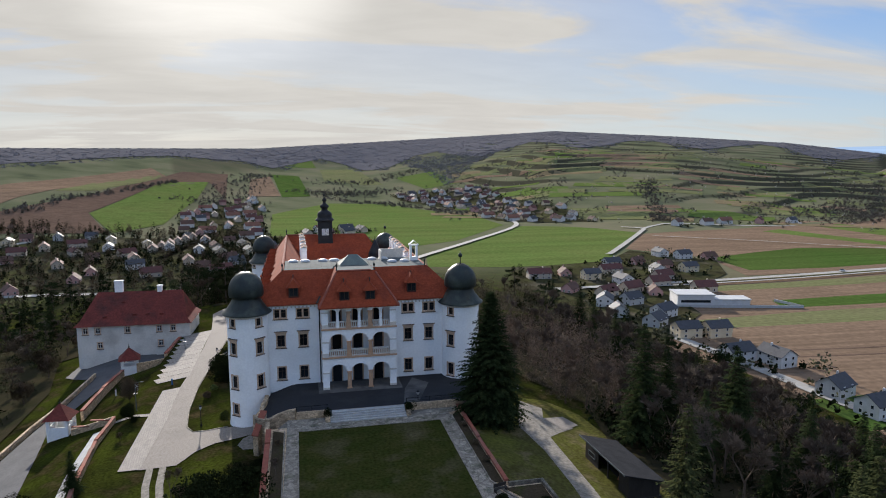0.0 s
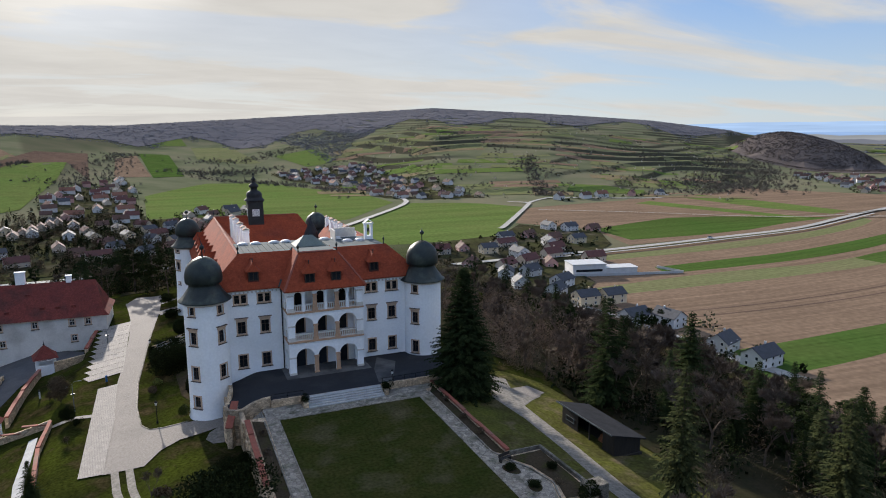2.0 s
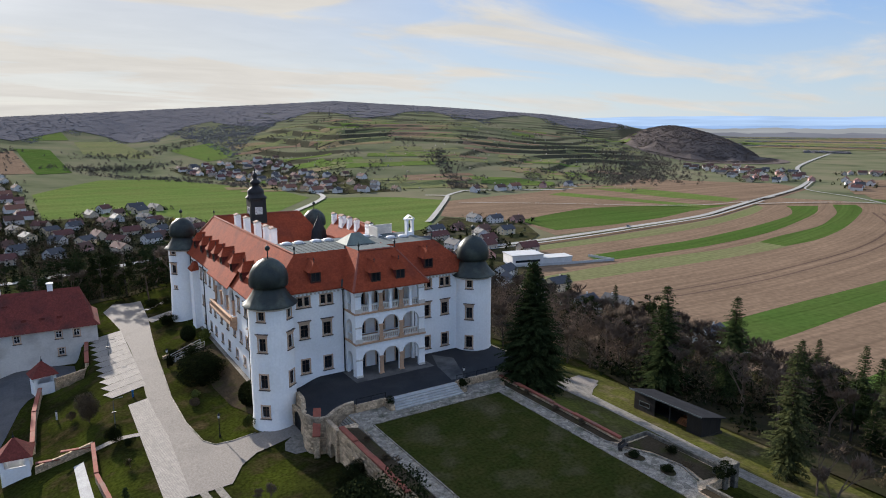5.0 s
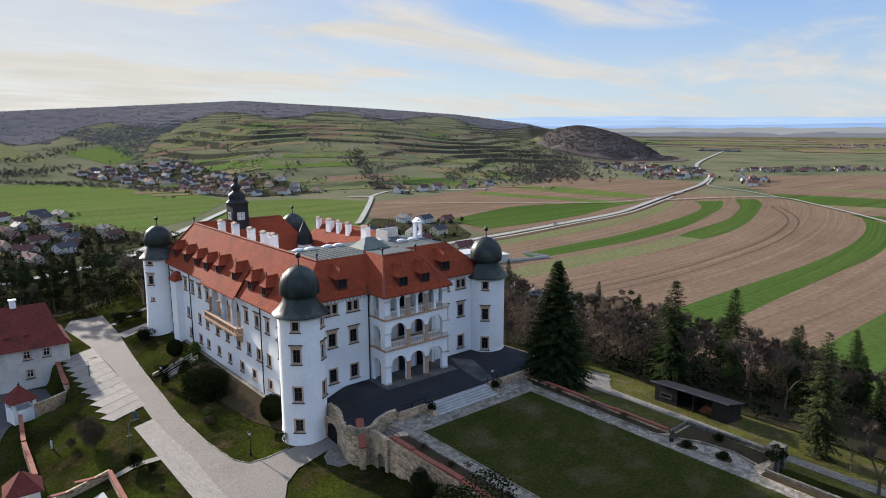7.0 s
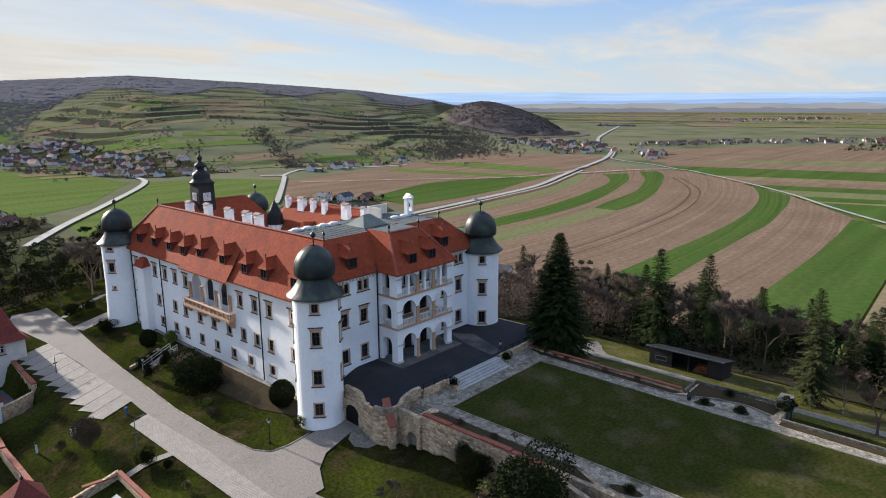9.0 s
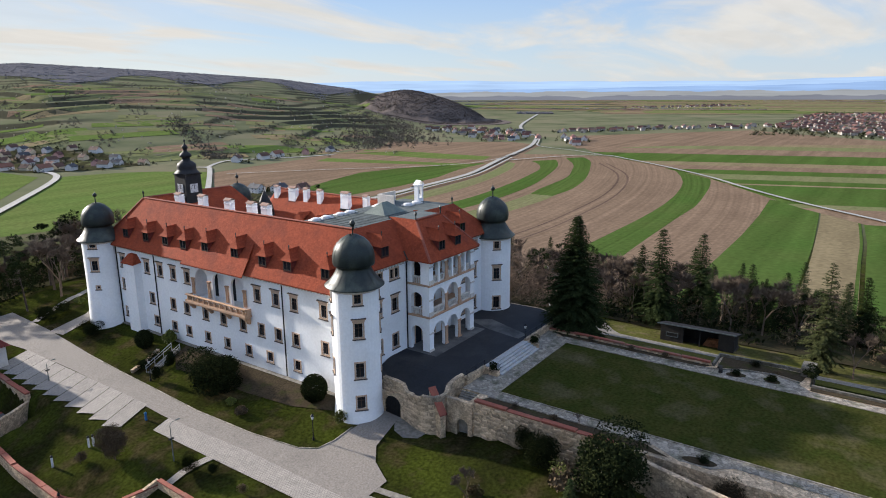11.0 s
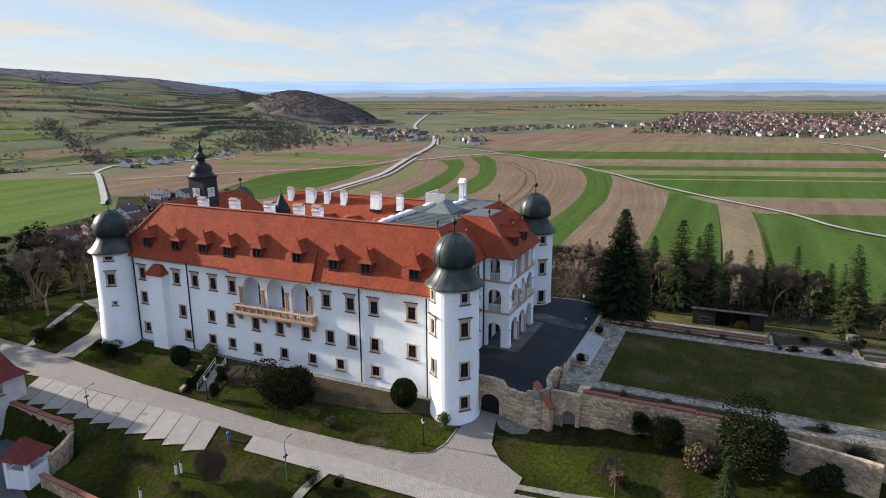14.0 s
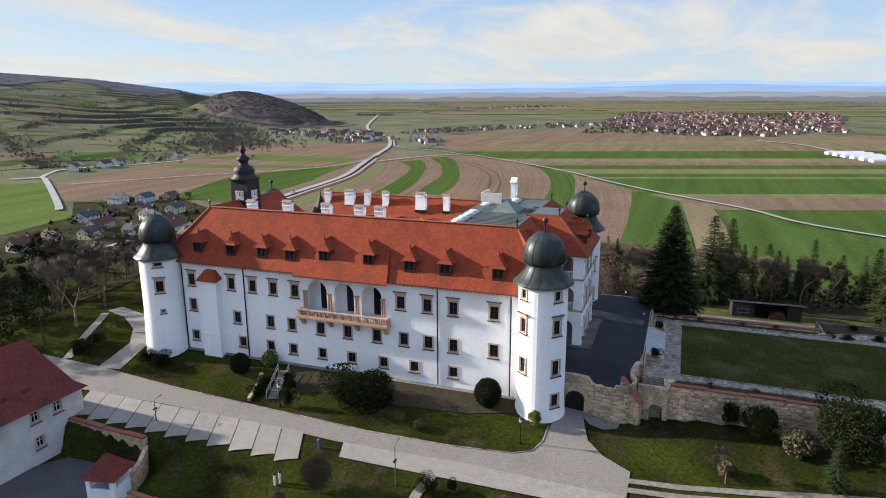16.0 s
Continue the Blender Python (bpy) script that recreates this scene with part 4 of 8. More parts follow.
# round corner towers
def tower(cx, cy, zb, ze, wins, label):
    bm = bmesh.new()
    n = 40
    hs = []
    for ang, z, w, h, hood in wins:
        da = w / 2 / 3.05
        hs.append((radians(ang) - da, radians(ang) + da, z - h / 2, z + h / 2))
    P = lambda u, z, d: (cx + (3.05 + (0.18 * max(0, (zb + 2.2 - z) / 2.2) ** 2) - d) * math.cos(u), cy + (3.05 + (0.18 * max(0, (zb + 2.2 - z) / 2.2) ** 2) - d) * math.sin(u), z)
    segs = [radians(a) for a in range(0, 361, 9)]
    wall_grid(bm, P, 0, 2 * math.pi, zb - 1, ze, hs + [], 0.3, segs)
    bmesh.ops.remove_doubles(bm, verts=bm.verts, dist=0.001)
    tw = cpart("tower", bm, PLASTER, label)
    r = bmesh.new()
    prof = ((3.55, -0.12), (3.75, 0.0), (3.72, 0.1), (3.25, 0.45), (2.85, 0.95), (2.4, 1.6), (2.12, 2.15), (2.1, 2.5), (2.5, 2.55), (2.6, 2.75), (2.64, 3.3), (2.6, 3.9), (2.42, 4.6), (2.02, 5.3), (1.38, 5.9), (0.6, 6.3), (0.18, 6.3))
    lathe(r, [(a, ze + b) for a, b in prof], 32, cx, cy)
    dome = cpart("dome", r, COPPER_DARK, "dark copper onion dome", smooth_shade=True)
    rb = bmesh.new()
    for k in range(16):
        an = k * math.pi / 8
        for (a0, b0), (a1, b1) in zip(prof[2:], prof[3:]):
            c, s = math.cos(an), math.sin(an)
            q = 0.05
            quad(rb, (cx + (a0 + 0.05) * c - q * s, cy + (a0 + 0.05) * s + q * c, ze + b0), (cx + (a0 + 0.05) * c + q * s, cy + (a0 + 0.05) * s - q * c, ze + b0),
                 (cx + (a1 + 0.05) * c + q * s, cy + (a1 + 0.05) * s - q * c, ze + b1), (cx + (a1 + 0.05) * c - q * s, cy + (a1 + 0.05) * s + q * c, ze + b1))
    cpart("standing_seam", rb, COPPER_DARK, parent=dome)
    f = bmesh.new()
    lathe(f, [(a, ze + b) for a, b in ((0.16, 6.25), (0.09, 6.5), (0.07, 7.3), (0.3, 7.45), (0.36, 7.7), (0.26, 7.95), (0.06, 8.05), (0.02, 8.5))], 12, cx, cy)
    cpart("finial", f, COPPER_DARK, "copper ball finial", parent=dome, smooth_shade=True)
    e = bmesh.new()
    lathe(e, ((3.1, ze - 0.45), (3.35, ze - 0.3), (3.4, ze - 0.13)), 40, cx, cy)
    cpart("cornice", e, CORNICE)
    for ang, z, w, h, hood in wins:
        a = radians(ang)
        window(cx + 3.02 * math.cos(a), cy + 3.02 * math.sin(a), z, ang + 90, w, h, hood)


tower(-8.3, 104.5, -4.9, 13.1, [(a, z, w, h, hd) for a in (141, 228, 308) for z, w, h, hd in ((12.0, 0.85, 1.15, False), (8.0, 1.0, 1.8, True), (2.75, 1.05, 1.9, False))] + [(228, -1.6, 1.05, 1.6, False)], "round white corner tower, its foot in the ditch")
tower(25.74, 104.7, -0.5, 13.1, [(a, z, w, h, hd) for a in (225,) for z, w, h, hd in ((12.0, 0.85, 1.15, False), (7.2, 1.0, 1.8, True), (2.3, 1.05, 1.9, False))], "round white corner tower")
tower(-8.4, 164.3, -4.8, 11.6, [(215, 10.9, 1.1, 0.6, False), (215, 7.4, 1.1, 1.7, True), (218, 3.5, 0.5, 0.4, False)], "round white corner tower with few windows")
tower(20.9, 163.4, -3.5, 11.6, [], "round white corner tower")


# arcade block of three storeys
def arch_wall(bm, P, u0, u1, z0, z1, arches, d0, d1, n=12):
    """A wall from u0 to u1 with round-headed openings (centre, half width, springing height, foot); d runs through its thickness."""
    def prism(pts):
        a = [bm.verts.new(P(u, z, d0)) for u, z in pts]
        b = [bm.verts.new(P(u, z, d1)) for u, z in pts]
        bm.faces.new(a); bm.faces.new(b[::-1])
        k = len(pts)
        for i in range(k):
            bm.faces.new((a[i], b[i], b[(i + 1) % k], a[(i + 1) % k]))
    edge = u0
    for c, r, zs, zf in sorted(arches):
        prism([(edge, z0), (c - r, z0), (c - r, z1), (edge, z1)])
        arc = [(c - r * math.cos(math.pi * i / n), zs + r * math.sin(math.pi * i / n)) for i in range(n + 1)]
        for p, q in zip(arc, arc[1:]):
            prism([p, q, (q[0], z1), (p[0], z1)])
        if zf > z0:
            prism([(c - r, z0), (c + r, z0), (c + r, zf), (c - r, zf)])
        edge = c + r
    prism([(edge, z0), (u1, z0), (u1, z1), (edge, z1)])


FX0, FX1, FY = 2.95, 14.45, 101.2
BAYS = (5.35, 8.7, 12.05)
front = lambda u, z, d: (u, FY + d, z)
side_w = lambda u, z, d: (FX0 + d, u, z)
side_e = lambda u, z, d: (FX1 - d, u, z)
LEVELS = ((0.5, 5.85, 3.35, 1.4), (6.0, 10.4, 8.25, 1.4), (10.55, 13.95, 12.95, 0.62))
for k, (z0, z1, zs, r) in enumerate(LEVELS):
    bm = bmesh.new()
    cs = BAYS if k < 2 else [b + s * 0.82 for b in BAYS for s in (-1, 1)]
    arch_wall(bm, front, FX0, FX1, z0, z1, [(c, r, zs, z0) for c in cs], 0, 0.55)
    for sd in (side_w, side_e):
        arch_wall(bm, sd, FY + 0.551, S_Y, z0, z1, [(103.4, 1.0 if k < 2 else 0.75, zs, z0)], 0, 0.5)
    cpart("arcade", bm, PLASTER, "white arcade with round arches")
    bm = bmesh.new()
    box(bm, FX0 - 0.12, FX1 + 0.12, FY - 0.14, FY - 0.004, z1 - 0.12, z1 + 0.14)
    box(bm, FX0 - 0.12, FX0 - 0.004, FY - 0.004, S_Y, z1 - 0.12, z1 + 0.14)
    if k < 2:
        box(bm, FX0 + 0.02, FX1 - 0.02, FY + 0.02, S_Y, z1 + 0.0, z1 + 0.145)
    cpart("string_course", bm, SANDSTONE)
    # stone piers in front of the plaster
    for u0, u1 in ((6.72, 7.33), (10.07, 10.68)):
        bm = bmesh.new()
        box(bm, u0, u1, FY - 0.1, FY - 0.003, z0, zs)
        box(bm, u0 - 0.08, u1 + 0.08, FY - 0.16, FY - 0.003, zs + 0.003, zs + 0.22)
        box(bm, u0 - 0.1, u1 + 0.1, FY - 0.18, FY - 0.003, z0 + 0.003, z0 + 0.5)
        cpart("pilaster", bm, SANDSTONE)
    for u0, u1 in ((FX0, 3.95), (13.45, FX1)):
        for za, zb in ((zs + 0.003, zs + 0.22), (z0 + 0.003, z0 + 0.6)):
            bm = bmesh.new()
            box(bm, u0 - 0.05, u1 + 0.02, FY - 0.1, FY - 0.003, za, zb)
            cpart("pier_band", bm, CORNICE)
    if k:
        bm = bmesh.new()
        for c in BAYS:
            box(bm, c - 1.37, c + 1.37, FY + 0.1, FY + 0.42, z0 + 0.85, z0 + 1.02)
            box(bm, c - 1.37, c + 1.37, FY + 0.1, FY + 0.42, z0, z0 + 0.16)
            for i in range(9):
                box(bm, c - 1.25 + i * 0.3, c - 1.1 + i * 0.3, FY + 0.18, FY + 0.34, z0 + 0.163, z0 + 0.847)
        box(bm, FX0 + 0.1, FX0 + 0.35, 102.4, 104.4, z0 + 0.85, z0 + 1.02)
        for i in range(6):
            box(bm, FX0 + 0.15, FX0 + 0.3, 102.45 + i * 0.33, 102.6 + i * 0.33, z0, z0 + 0.847)
        cpart("balustrade", bm, CORNICE)
    # dark doors and windows on the back wall
    for c in BAYS:
        bm = bmesh.new()
        for q in ((-0.9, -0.7, z0 + 0.15, zs + 0.3), (0.7, 0.9, z0 + 0.15, zs + 0.3), (-0.9, 0.9, zs + 0.3, zs + 0.5)):
            box(bm, c + q[0], c + q[1], S_Y - 0.07, S_Y - 0.003, q[2], q[3])
        ob = cpart("arcade_door", bm, STONE_TRIM)
        bm = bmesh.new()
        box(bm, c - 0.7, c + 0.7, S_Y - 0.03, S_Y - 0.004, z0 + 0.15, zs + 0.3)
        cpart("pane", bm, GLASS, parent=ob)

# west loggia with its stone balcony
bm = bmesh.new()
lw = lambda u, z, d: (W_X + d, u, z)
arch_wall(bm, lw, 126.6, 139.2, 5.0, 10.3, [(c, 1.55, 8.3, 5.0) for c in (128.6, 132.9, 137.2)], 0.02, 0.4)
cpart("loggia_arcade", bm, PLASTER, "white arcade of the west loggia")
bm = bmesh.new()
box(bm, W_X + 2.4, W_X + 2.6, 126.6, 139.2, 5.0, 10.3)
box(bm, W_X + 0.41, W_X + 2.6, 126.3, 126.59, 5.0, 10.3)
box(bm, W_X + 0.41, W_X + 2.6, 139.21, 139.5, 5.0, 10.3)
box(bm, W_X + 0.41, W_X + 2.6, 126.6, 139.2, 4.7, 5.0)
cpart("loggia_wall", bm, PLASTER)
for c in (128.6, 132.9, 137.2):
    bm = bmesh.new()
    box(bm, W_X + 2.3, W_X + 2.39, c - 0.75, c + 0.75, 5.0, 8.9)
    cpart("loggia_window", bm, GLASS)
for y in (126.75, 130.75, 135.05, 139.05):
    for dx in (0.0, 0.32):
        bm = bmesh.new()
        lathe(bm, ((0.2, 5.75), (0.15, 5.95), (0.15, 8.0), (0.24, 8.2), (0.24, 8.3)), 8, W_X - 0.25, y - 0.16 + dx)
        cpart("column", bm, SANDSTONE)
bm = bmesh.new()
box(bm, W_X - 1.25, W_X, 125.7, 140.1, 4.35, 4.75, bevel=0.04)
box(bm, W_X - 1.2, W_X - 0.85, 125.75, 140.05, 4.753, 4.87)
box(bm, W_X - 1.25, W_X - 0.8, 125.7, 140.1, 5.603, 5.75)
for y0 in (125.8, 139.75):
    box(bm, W_X - 0.849, W_X, y0, y0 + 0.25, 4.753, 5.6)
balc = cpart("balcony", bm, SANDSTONE, "orange sandstone balcony on brackets")
for y in (126.3, 130.75, 135.05, 139.5):
    bm = bmesh.new()
    for i, (o, z0, z1) in enumerate(((1.1, 4.0, 4.345), (0.75, 3.6, 3.995), (0.4, 3.2, 3.595))):
        box(bm, W_X - o, W_X, y - 0.28, y + 0.28, z0, z1, bevel=0.05)
    cpart("bracket", bm, SANDSTONE, parent=balc)
for y in [126.3 + i * 1.32 for i in range(11)]:
    bm = bmesh.new()
    box(bm, W_X - 1.18, W_X - 0.87, y - 0.14, y + 0.14, 4.873, 5.6)
    cpart("parapet_post", bm, SANDSTONE, parent=balc)
bm = bmesh.new()
lathe(bm, ((0.09, 4.873), (0.06, 4.95), (0.1, 5.1), (0.05, 5.3), (0.05, 5.45), (0.09, 5.6)), 6)
stem = mesh_of("baluster", bm, SANDSTONE)
for y in [126.3 + i * 1.32 for i in range(10)]:
    for j in range(1, 4):
        o = cpart("baluster", stem, None, parent=balc)
        o.location = (W_X - 1.02, y + j * 0.33, 0)
bm = bmesh.new()
slab(bm, [(-9.0, 125.6, 10.75), (-9.0, 140.2, 10.75), (-5.6, 139.3, 14.9), (-5.6, 126.5, 14.9)])
cpart("loggia_roof", bm, TILES)

# narrow closet turret on the west wall
bm = bmesh.new()
box(bm, W_X - 1.3, W_X, 153.8, 157.0, -5, 8.4)
for y in (154.9, 155.9):
    box(bm, W_X - 1.33, W_X - 1.3, y - 0.15, y + 0.15, 6.3, 7.1)
box(bm, W_X - 1.36, W_X - 1.3, 153.7, 157.1, -0.1, 0.1)
shaft = cpart("closet_turret", bm, PLASTER, "narrow white closet shaft with a small tiled roof")
bm = bmesh.new()
vs = [bm.verts.new(p) for p in ((W_X - 1.6, 153.5, 8.35), (W_X - 1.6, 157.3, 8.35), (W_X, 157.3, 8.6), (W_X, 153.5, 8.6), (W_X - 0.6, 154.6, 9.9), (W_X - 0.6, 156.2, 9.9), (W_X, 156.2, 9.9), (W_X, 154.6, 9.9))]
for q in ((0, 1, 5, 4), (1, 2, 6, 5), (3, 0, 4, 7), (4, 5, 6, 7), (0, 3, 2, 1)):
    bm.faces.new([vs[i] for i in q])
cpart("turret_roof", bm, TILES, parent=shaft)


# ---- site round the castle ----
def sheet(name, pts, mat, lift=0.1, res=1.5, height=None, label="", category="", kind="structure", group=""):
    """A thin sheet that follows the ground, bounded by a polygon."""
    bm = bmesh.new()
    bm.faces.new([bm.verts.new((p[0], p[1], 0)) for p in pts])
    bm.normal_update()
    bmesh.ops.triangulate(bm, faces=bm.faces[:], ngon_method="EAR_CLIP")
    if height is None:
        for ax in (0, 1):
            lo, hi = min(p[ax] for p in pts), max(p[ax] for p in pts)
            n = [0, 0, 0]
            n[ax] = 1
            k = lo + res
            while k < hi:
                co = [0, 0, 0]
                co[ax] = k
                bmesh.ops.bisect_plane(bm, geom=bm.verts[:] + bm.edges[:] + bm.faces[:], plane_co=co, plane_no=n)
                k += res
        co = np.array([v.co[:] for v in bm.verts])
        zs = ground_height(co[:, 0], co[:, 1])
        for v, z in zip(bm.verts, zs):
            v.co.z = z + lift
    else:
        if callable(height):
            for k in np.arange(min(p[0] for p in pts) + 0.5, max(p[0] for p in pts), 0.75):
                bmesh.ops.bisect_plane(bm, geom=bm.verts[:] + bm.edges[:] + bm.faces[:], plane_co=(k, 0, 0), plane_no=(1, 0, 0))
        for v in bm.verts:
            v.co.z = height(v.co) if callable(height) else height
    for f in bm.faces:
        f.normal_update()
        if f.normal.z < 0:
            f.normal_flip()
    me = bpy.data.meshes.new(name)
    bm.to_mesh(me)
    bm.free()
    me.materials.append(mat)
    return tagged(new(name, me), label, category, group, kind)


def prism(name, pts, z0, z1, mat):
    bm = bmesh.new()
    a = [bm.verts.new((p[0], p[1], z0)) for p in pts]
    b = [bm.verts.new((p[0], p[1], z1)) for p in pts]
    n = len(pts)
    bm.faces.new(b); bm.faces.new(a[::-1])
    for i in range(n):
        bm.faces.new((a[i], a[(i + 1) % n], b[(i + 1) % n], b[i]))
    return mesh_of(name, bm, mat)


def strip_wall(bm, pts, z0, z1, t):
    """A wall of thickness t along a line, its foot at z0 and its top at z1 (numbers or functions of the place)."""
    f = lambda z, p: z(p) if callable(z) else z
    L = []
    for i, p in enumerate(pts):
        a, b = pts[max(i - 1, 0)], pts[min(i + 1, len(pts) - 1)]
        d = np.array((b[0] - a[0], b[1] - a[1]), float)
        d /= np.hypot(*d)
        n = np.array((-d[1], d[0])) * t / 2
        q = np.array(p[:2], float)
        L.append([bm.verts.new((*(q + s * n), f(z, p))) for s, z in ((1, z0), (1, z1), (-1, z1), (-1, z0))])
    for a, b in zip(L, L[1:]):
        for i in range(4):
            bm.faces.new((a[i], b[i], b[(i + 1) % 4], a[(i + 1) % 4]))
    bm.faces.new(L[0]); bm.faces.new(L[-1][::-1])


STONE_MESHES = []
for k in range(6):
    bm = bmesh.new()
    w, h = random.uniform(0.22, 0.42), random.uniform(0.13, 0.26)
    box(bm, -w, w, -0.1, 0.12, -h, h, bevel=0.05)
    for v in bm.verts:
        v.co += Vector((random.uniform(-0.03, 0.03), random.uniform(-0.02, 0.02), random.uniform(-0.03, 0.03)))
    STONE_MESHES.append(mesh_of("stone", bm, None or material("rubble_stone", (0.54, 0.41, 0.275), (0.36, 0.27, 0.18), 0.95, scale=1.5, bump=0.03, vary=0.45) if k == 0 else STONE_MESHES[0].materials[0]))


def stones_on(parent, pts, z0, z1, count, out=0.0):
    """Rubble stones set into the outer face along a line (left-hand side)."""
    seg = [(np.array(a[:2], float), np.array(b[:2], float)) for a, b in zip(pts, pts[1:])]
    ln = np.array([np.hypot(*(b - a)) for a, b in seg])
    rows = max(1, int((z1 - z0) / 0.5))
    per = max(1, count // rows)
    for r in range(rows):
        for i in range(per):
            s = (i + (r % 2) * 0.5 + random.uniform(-0.2, 0.2)) / per * ln.sum()
            k = 0
            while k < len(seg) - 1 and s > ln[k]:
                s -= ln[k]
                k += 1
            a, b = seg[k]
            d = (b - a) / ln[k]
            p = a + d * min(max(s, 0), ln[k]) + np.array((-d[1], d[0])) * out
            ob = part("stone", random.choice(STONE_MESHES), None, parent)
            ob.matrix_parent_inverse = parent.matrix_world.inverted()
            ob.matrix_basis = pose(p[0], p[1], z0 + (r + 0.5) * (z1 - z0) / rows + random.uniform(-0.06, 0.06), 0, random.uniform(-8, 8), math.degrees(math.atan2(d[1], d[0])) + 180)


# garden terrace and castle terrace
TZ = 0.8
garden = part("garden_terrace", prism("garden_terrace", [(-4.9, 40), (22.3, 40), (22.3, 56.3), (26.4, 56.3), (26.4, 67.6), (22.3, 67.6), (22.3, 92.3), (-2.4, 92.3), (-2.4, 89.6), (-4.9, 89.6)], -8, -0.08, LIME_STONE), None)
tagged(garden, "raised garden terrace held by rubble stone walls", "terrace", kind="structure")
sheet("gravel_path", [(-2.7, 41), (20.4, 41), (20.6, 56), (22.4, 57.6), (23.3, 60.3), (22.6, 64.2), (21.2, 66.6), (20.5, 69), (20.5, 90.2), (24, 91), (24, 92.2), (-2.5, 92.2), (-2.5, 88.5), (-2.7, 68), (-4.3, 65), (-4.2, 62), (-2.7, 60)], COBBLES, height=-0.03, label="grey cobbled path round the lawn", category="path")
sheet("lawn", [(-1.0, 41), (18.7, 41), (18.7, 87.7), (-1.0, 87.7)], LAWN, height=0.02, label="dull green mown lawn with bare patches", category="lawn")
for nm, pts in (("flower_bed", [(-4.3, 66), (-2.9, 69), (-2.9, 88), (-4.3, 88.8)]), ("flower_bed", [(20.7, 69), (22.0, 68), (22.0, 91), (20.7, 89)]), ("flower_bed", [(21.6, 67.2), (23.2, 64.4), (23.9, 60.3), (23.0, 57.2), (26.1, 56.8), (26.1, 67.3)])):
    sheet(nm, pts, SOIL, height=-0.015, label="bare brown flower bed along the garden wall", category="flower bed")
for x, y, a, b, r in ((20.7, 64.6, 0.75, 1.25, 20), (21.3, 60.4, 0.75, 1.05, -15), (-3.3, 63.2, 0.7, 1.7, 8)):
    sheet("oval_bed", [(x + a * math.cos(t) * math.cos(radians(r)) - b * math.sin(t) * math.sin(radians(r)), y + a * math.cos(t) * math.sin(radians(r)) + b * math.sin(t) * math.cos(radians(r))) for t in np.linspace(0, 2 * math.pi, 20, endpoint=False)], SOIL, height=0.0, label="oval planting bed with dark low shrubs", category="flower bed")

outline = [(-5.7, 102.3), (-5.9, 99.8), (-6.6, 97.2), (-7.1, 95.2), (-6.7, 93.7), (-5.2, 93.0), (-3.4, 93.5), (-1.3, 92.9)]
curve = curve_points(outline, 5)
terrace_z = lambda p: TZ - 1.25 * float(smooth(-1.0, -5.8, p[0]))
terr = part("terrace_block", prism("terrace_block", [(-1.3, 92.4), (27.0, 92.4), (29.0, 97.0), (28.6, 104.0), (26.0, 104.98), (-1.3, 104.98)], -7, TZ - 0.04, LIME_STONE), None)
tagged(terr, "stone terrace in front of the castle", "terrace", kind="structure")
bulge = part("terrace_bulge", prism("terrace_bulge", [tuple(p) for p in curve] + [(-1.31, 104.98), (-5.7, 104.98)], -7, TZ - 1.4, LIME_STONE), None)
tagged(bulge, "sunken end of the terrace, curved round the gate", "terrace", kind="structure")
sheet("terrace_paving", [tuple(p + np.array((0.2, 0.1))) for p in curve[1:]] + [(3.4, 92.6), (14.3, 92.6), (26.8, 92.7), (28.6, 97.0), (28.2, 103.5), (26.0, 104.9), (-5.4, 104.9)], ASPHALT_DARK, height=terrace_z, label="dark asphalt terrace floor", category="terrace floor")
sheet("paving_apron", [(2.2, 99.6), (15.2, 99.6), (15.2, 104.9), (2.2, 104.9)], material("worn_stone_apron", (0.13, 0.125, 0.12), (0.075, 0.074, 0.074), 0.9, scale=0.6, fine=5, stain=(0.03, 0.03, 0.032), stain_scale=0.35), height=TZ + 0.006, label="worn grey stone apron before the arcade", category="paving")
sheet("paving_patch", [(14.4, 93.4), (16.6, 93.2), (19.6, 101.0), (17.4, 104.0), (15.4, 99.0)], material("dusty_stone_strip", (0.11, 0.107, 0.10), (0.05, 0.05, 0.052), 0.9, scale=0.5, fine=4, stain=(0.03, 0.03, 0.032), stain_scale=0.3), height=TZ + 0.01, label="dusty grey paved strip across the terrace", category="paving")
bm = bmesh.new()
wall_top = lambda p: terrace_z(p) + (0.75 if p[1] > 98.6 else 0.0 + 0.05 * math.sin(p[1] * 5) if p[1] > 95.4 else 0.5)
strip_wall(bm, [tuple(p) for p in curve], -6.6, wall_top, 0.55)
par = tagged(part("terrace_wall", bm, LIME_STONE), "ragged rubble stone wall round the terrace end", "wall", kind="structure")
stones_on(par, [tuple(p) for p in curve][::-1], -5.6, -0.9, 280, 0.2)
sheet("gravel_apron", [(-6.2, 99.6), (-7.0, 97.0), (-7.5, 94.4), (-8.9, 94.6), (-9.8, 96.2), (-9.2, 98.0), (-8.0, 98.9)], GRAVEL, 0.1, 1.0, label="pale gravel at the wall foot beside the gate", category="gravel")

# gate in the terrace wall
gate = thing("gate", pose(-6.42, 100.3, -4.95, 0, 0, -86), "arched dark iron gate in the rubble wall", "gate")
bm = bmesh.new()
arch_wall(bm, lambda u, z, d: (u, -0.2 + d, z), -1.65, 1.65, 0, 3.7, [(0, 1.22, 2.05, 0)], 0, 0.35)
part("arch", bm, LIME_STONE, gate)
bm = bmesh.new()
for i in range(10):
    box(bm, -1.2 + i * 0.244, -1.02 + i * 0.244, -0.06, -0.02, 0, 3.15 if 2 < i < 7 else 2.6)
box(bm, -1.24, 1.24, -0.019, 0.02, 0, 3.25)
part("leaf", bm, IRON, gate, "dark iron gate leaf")
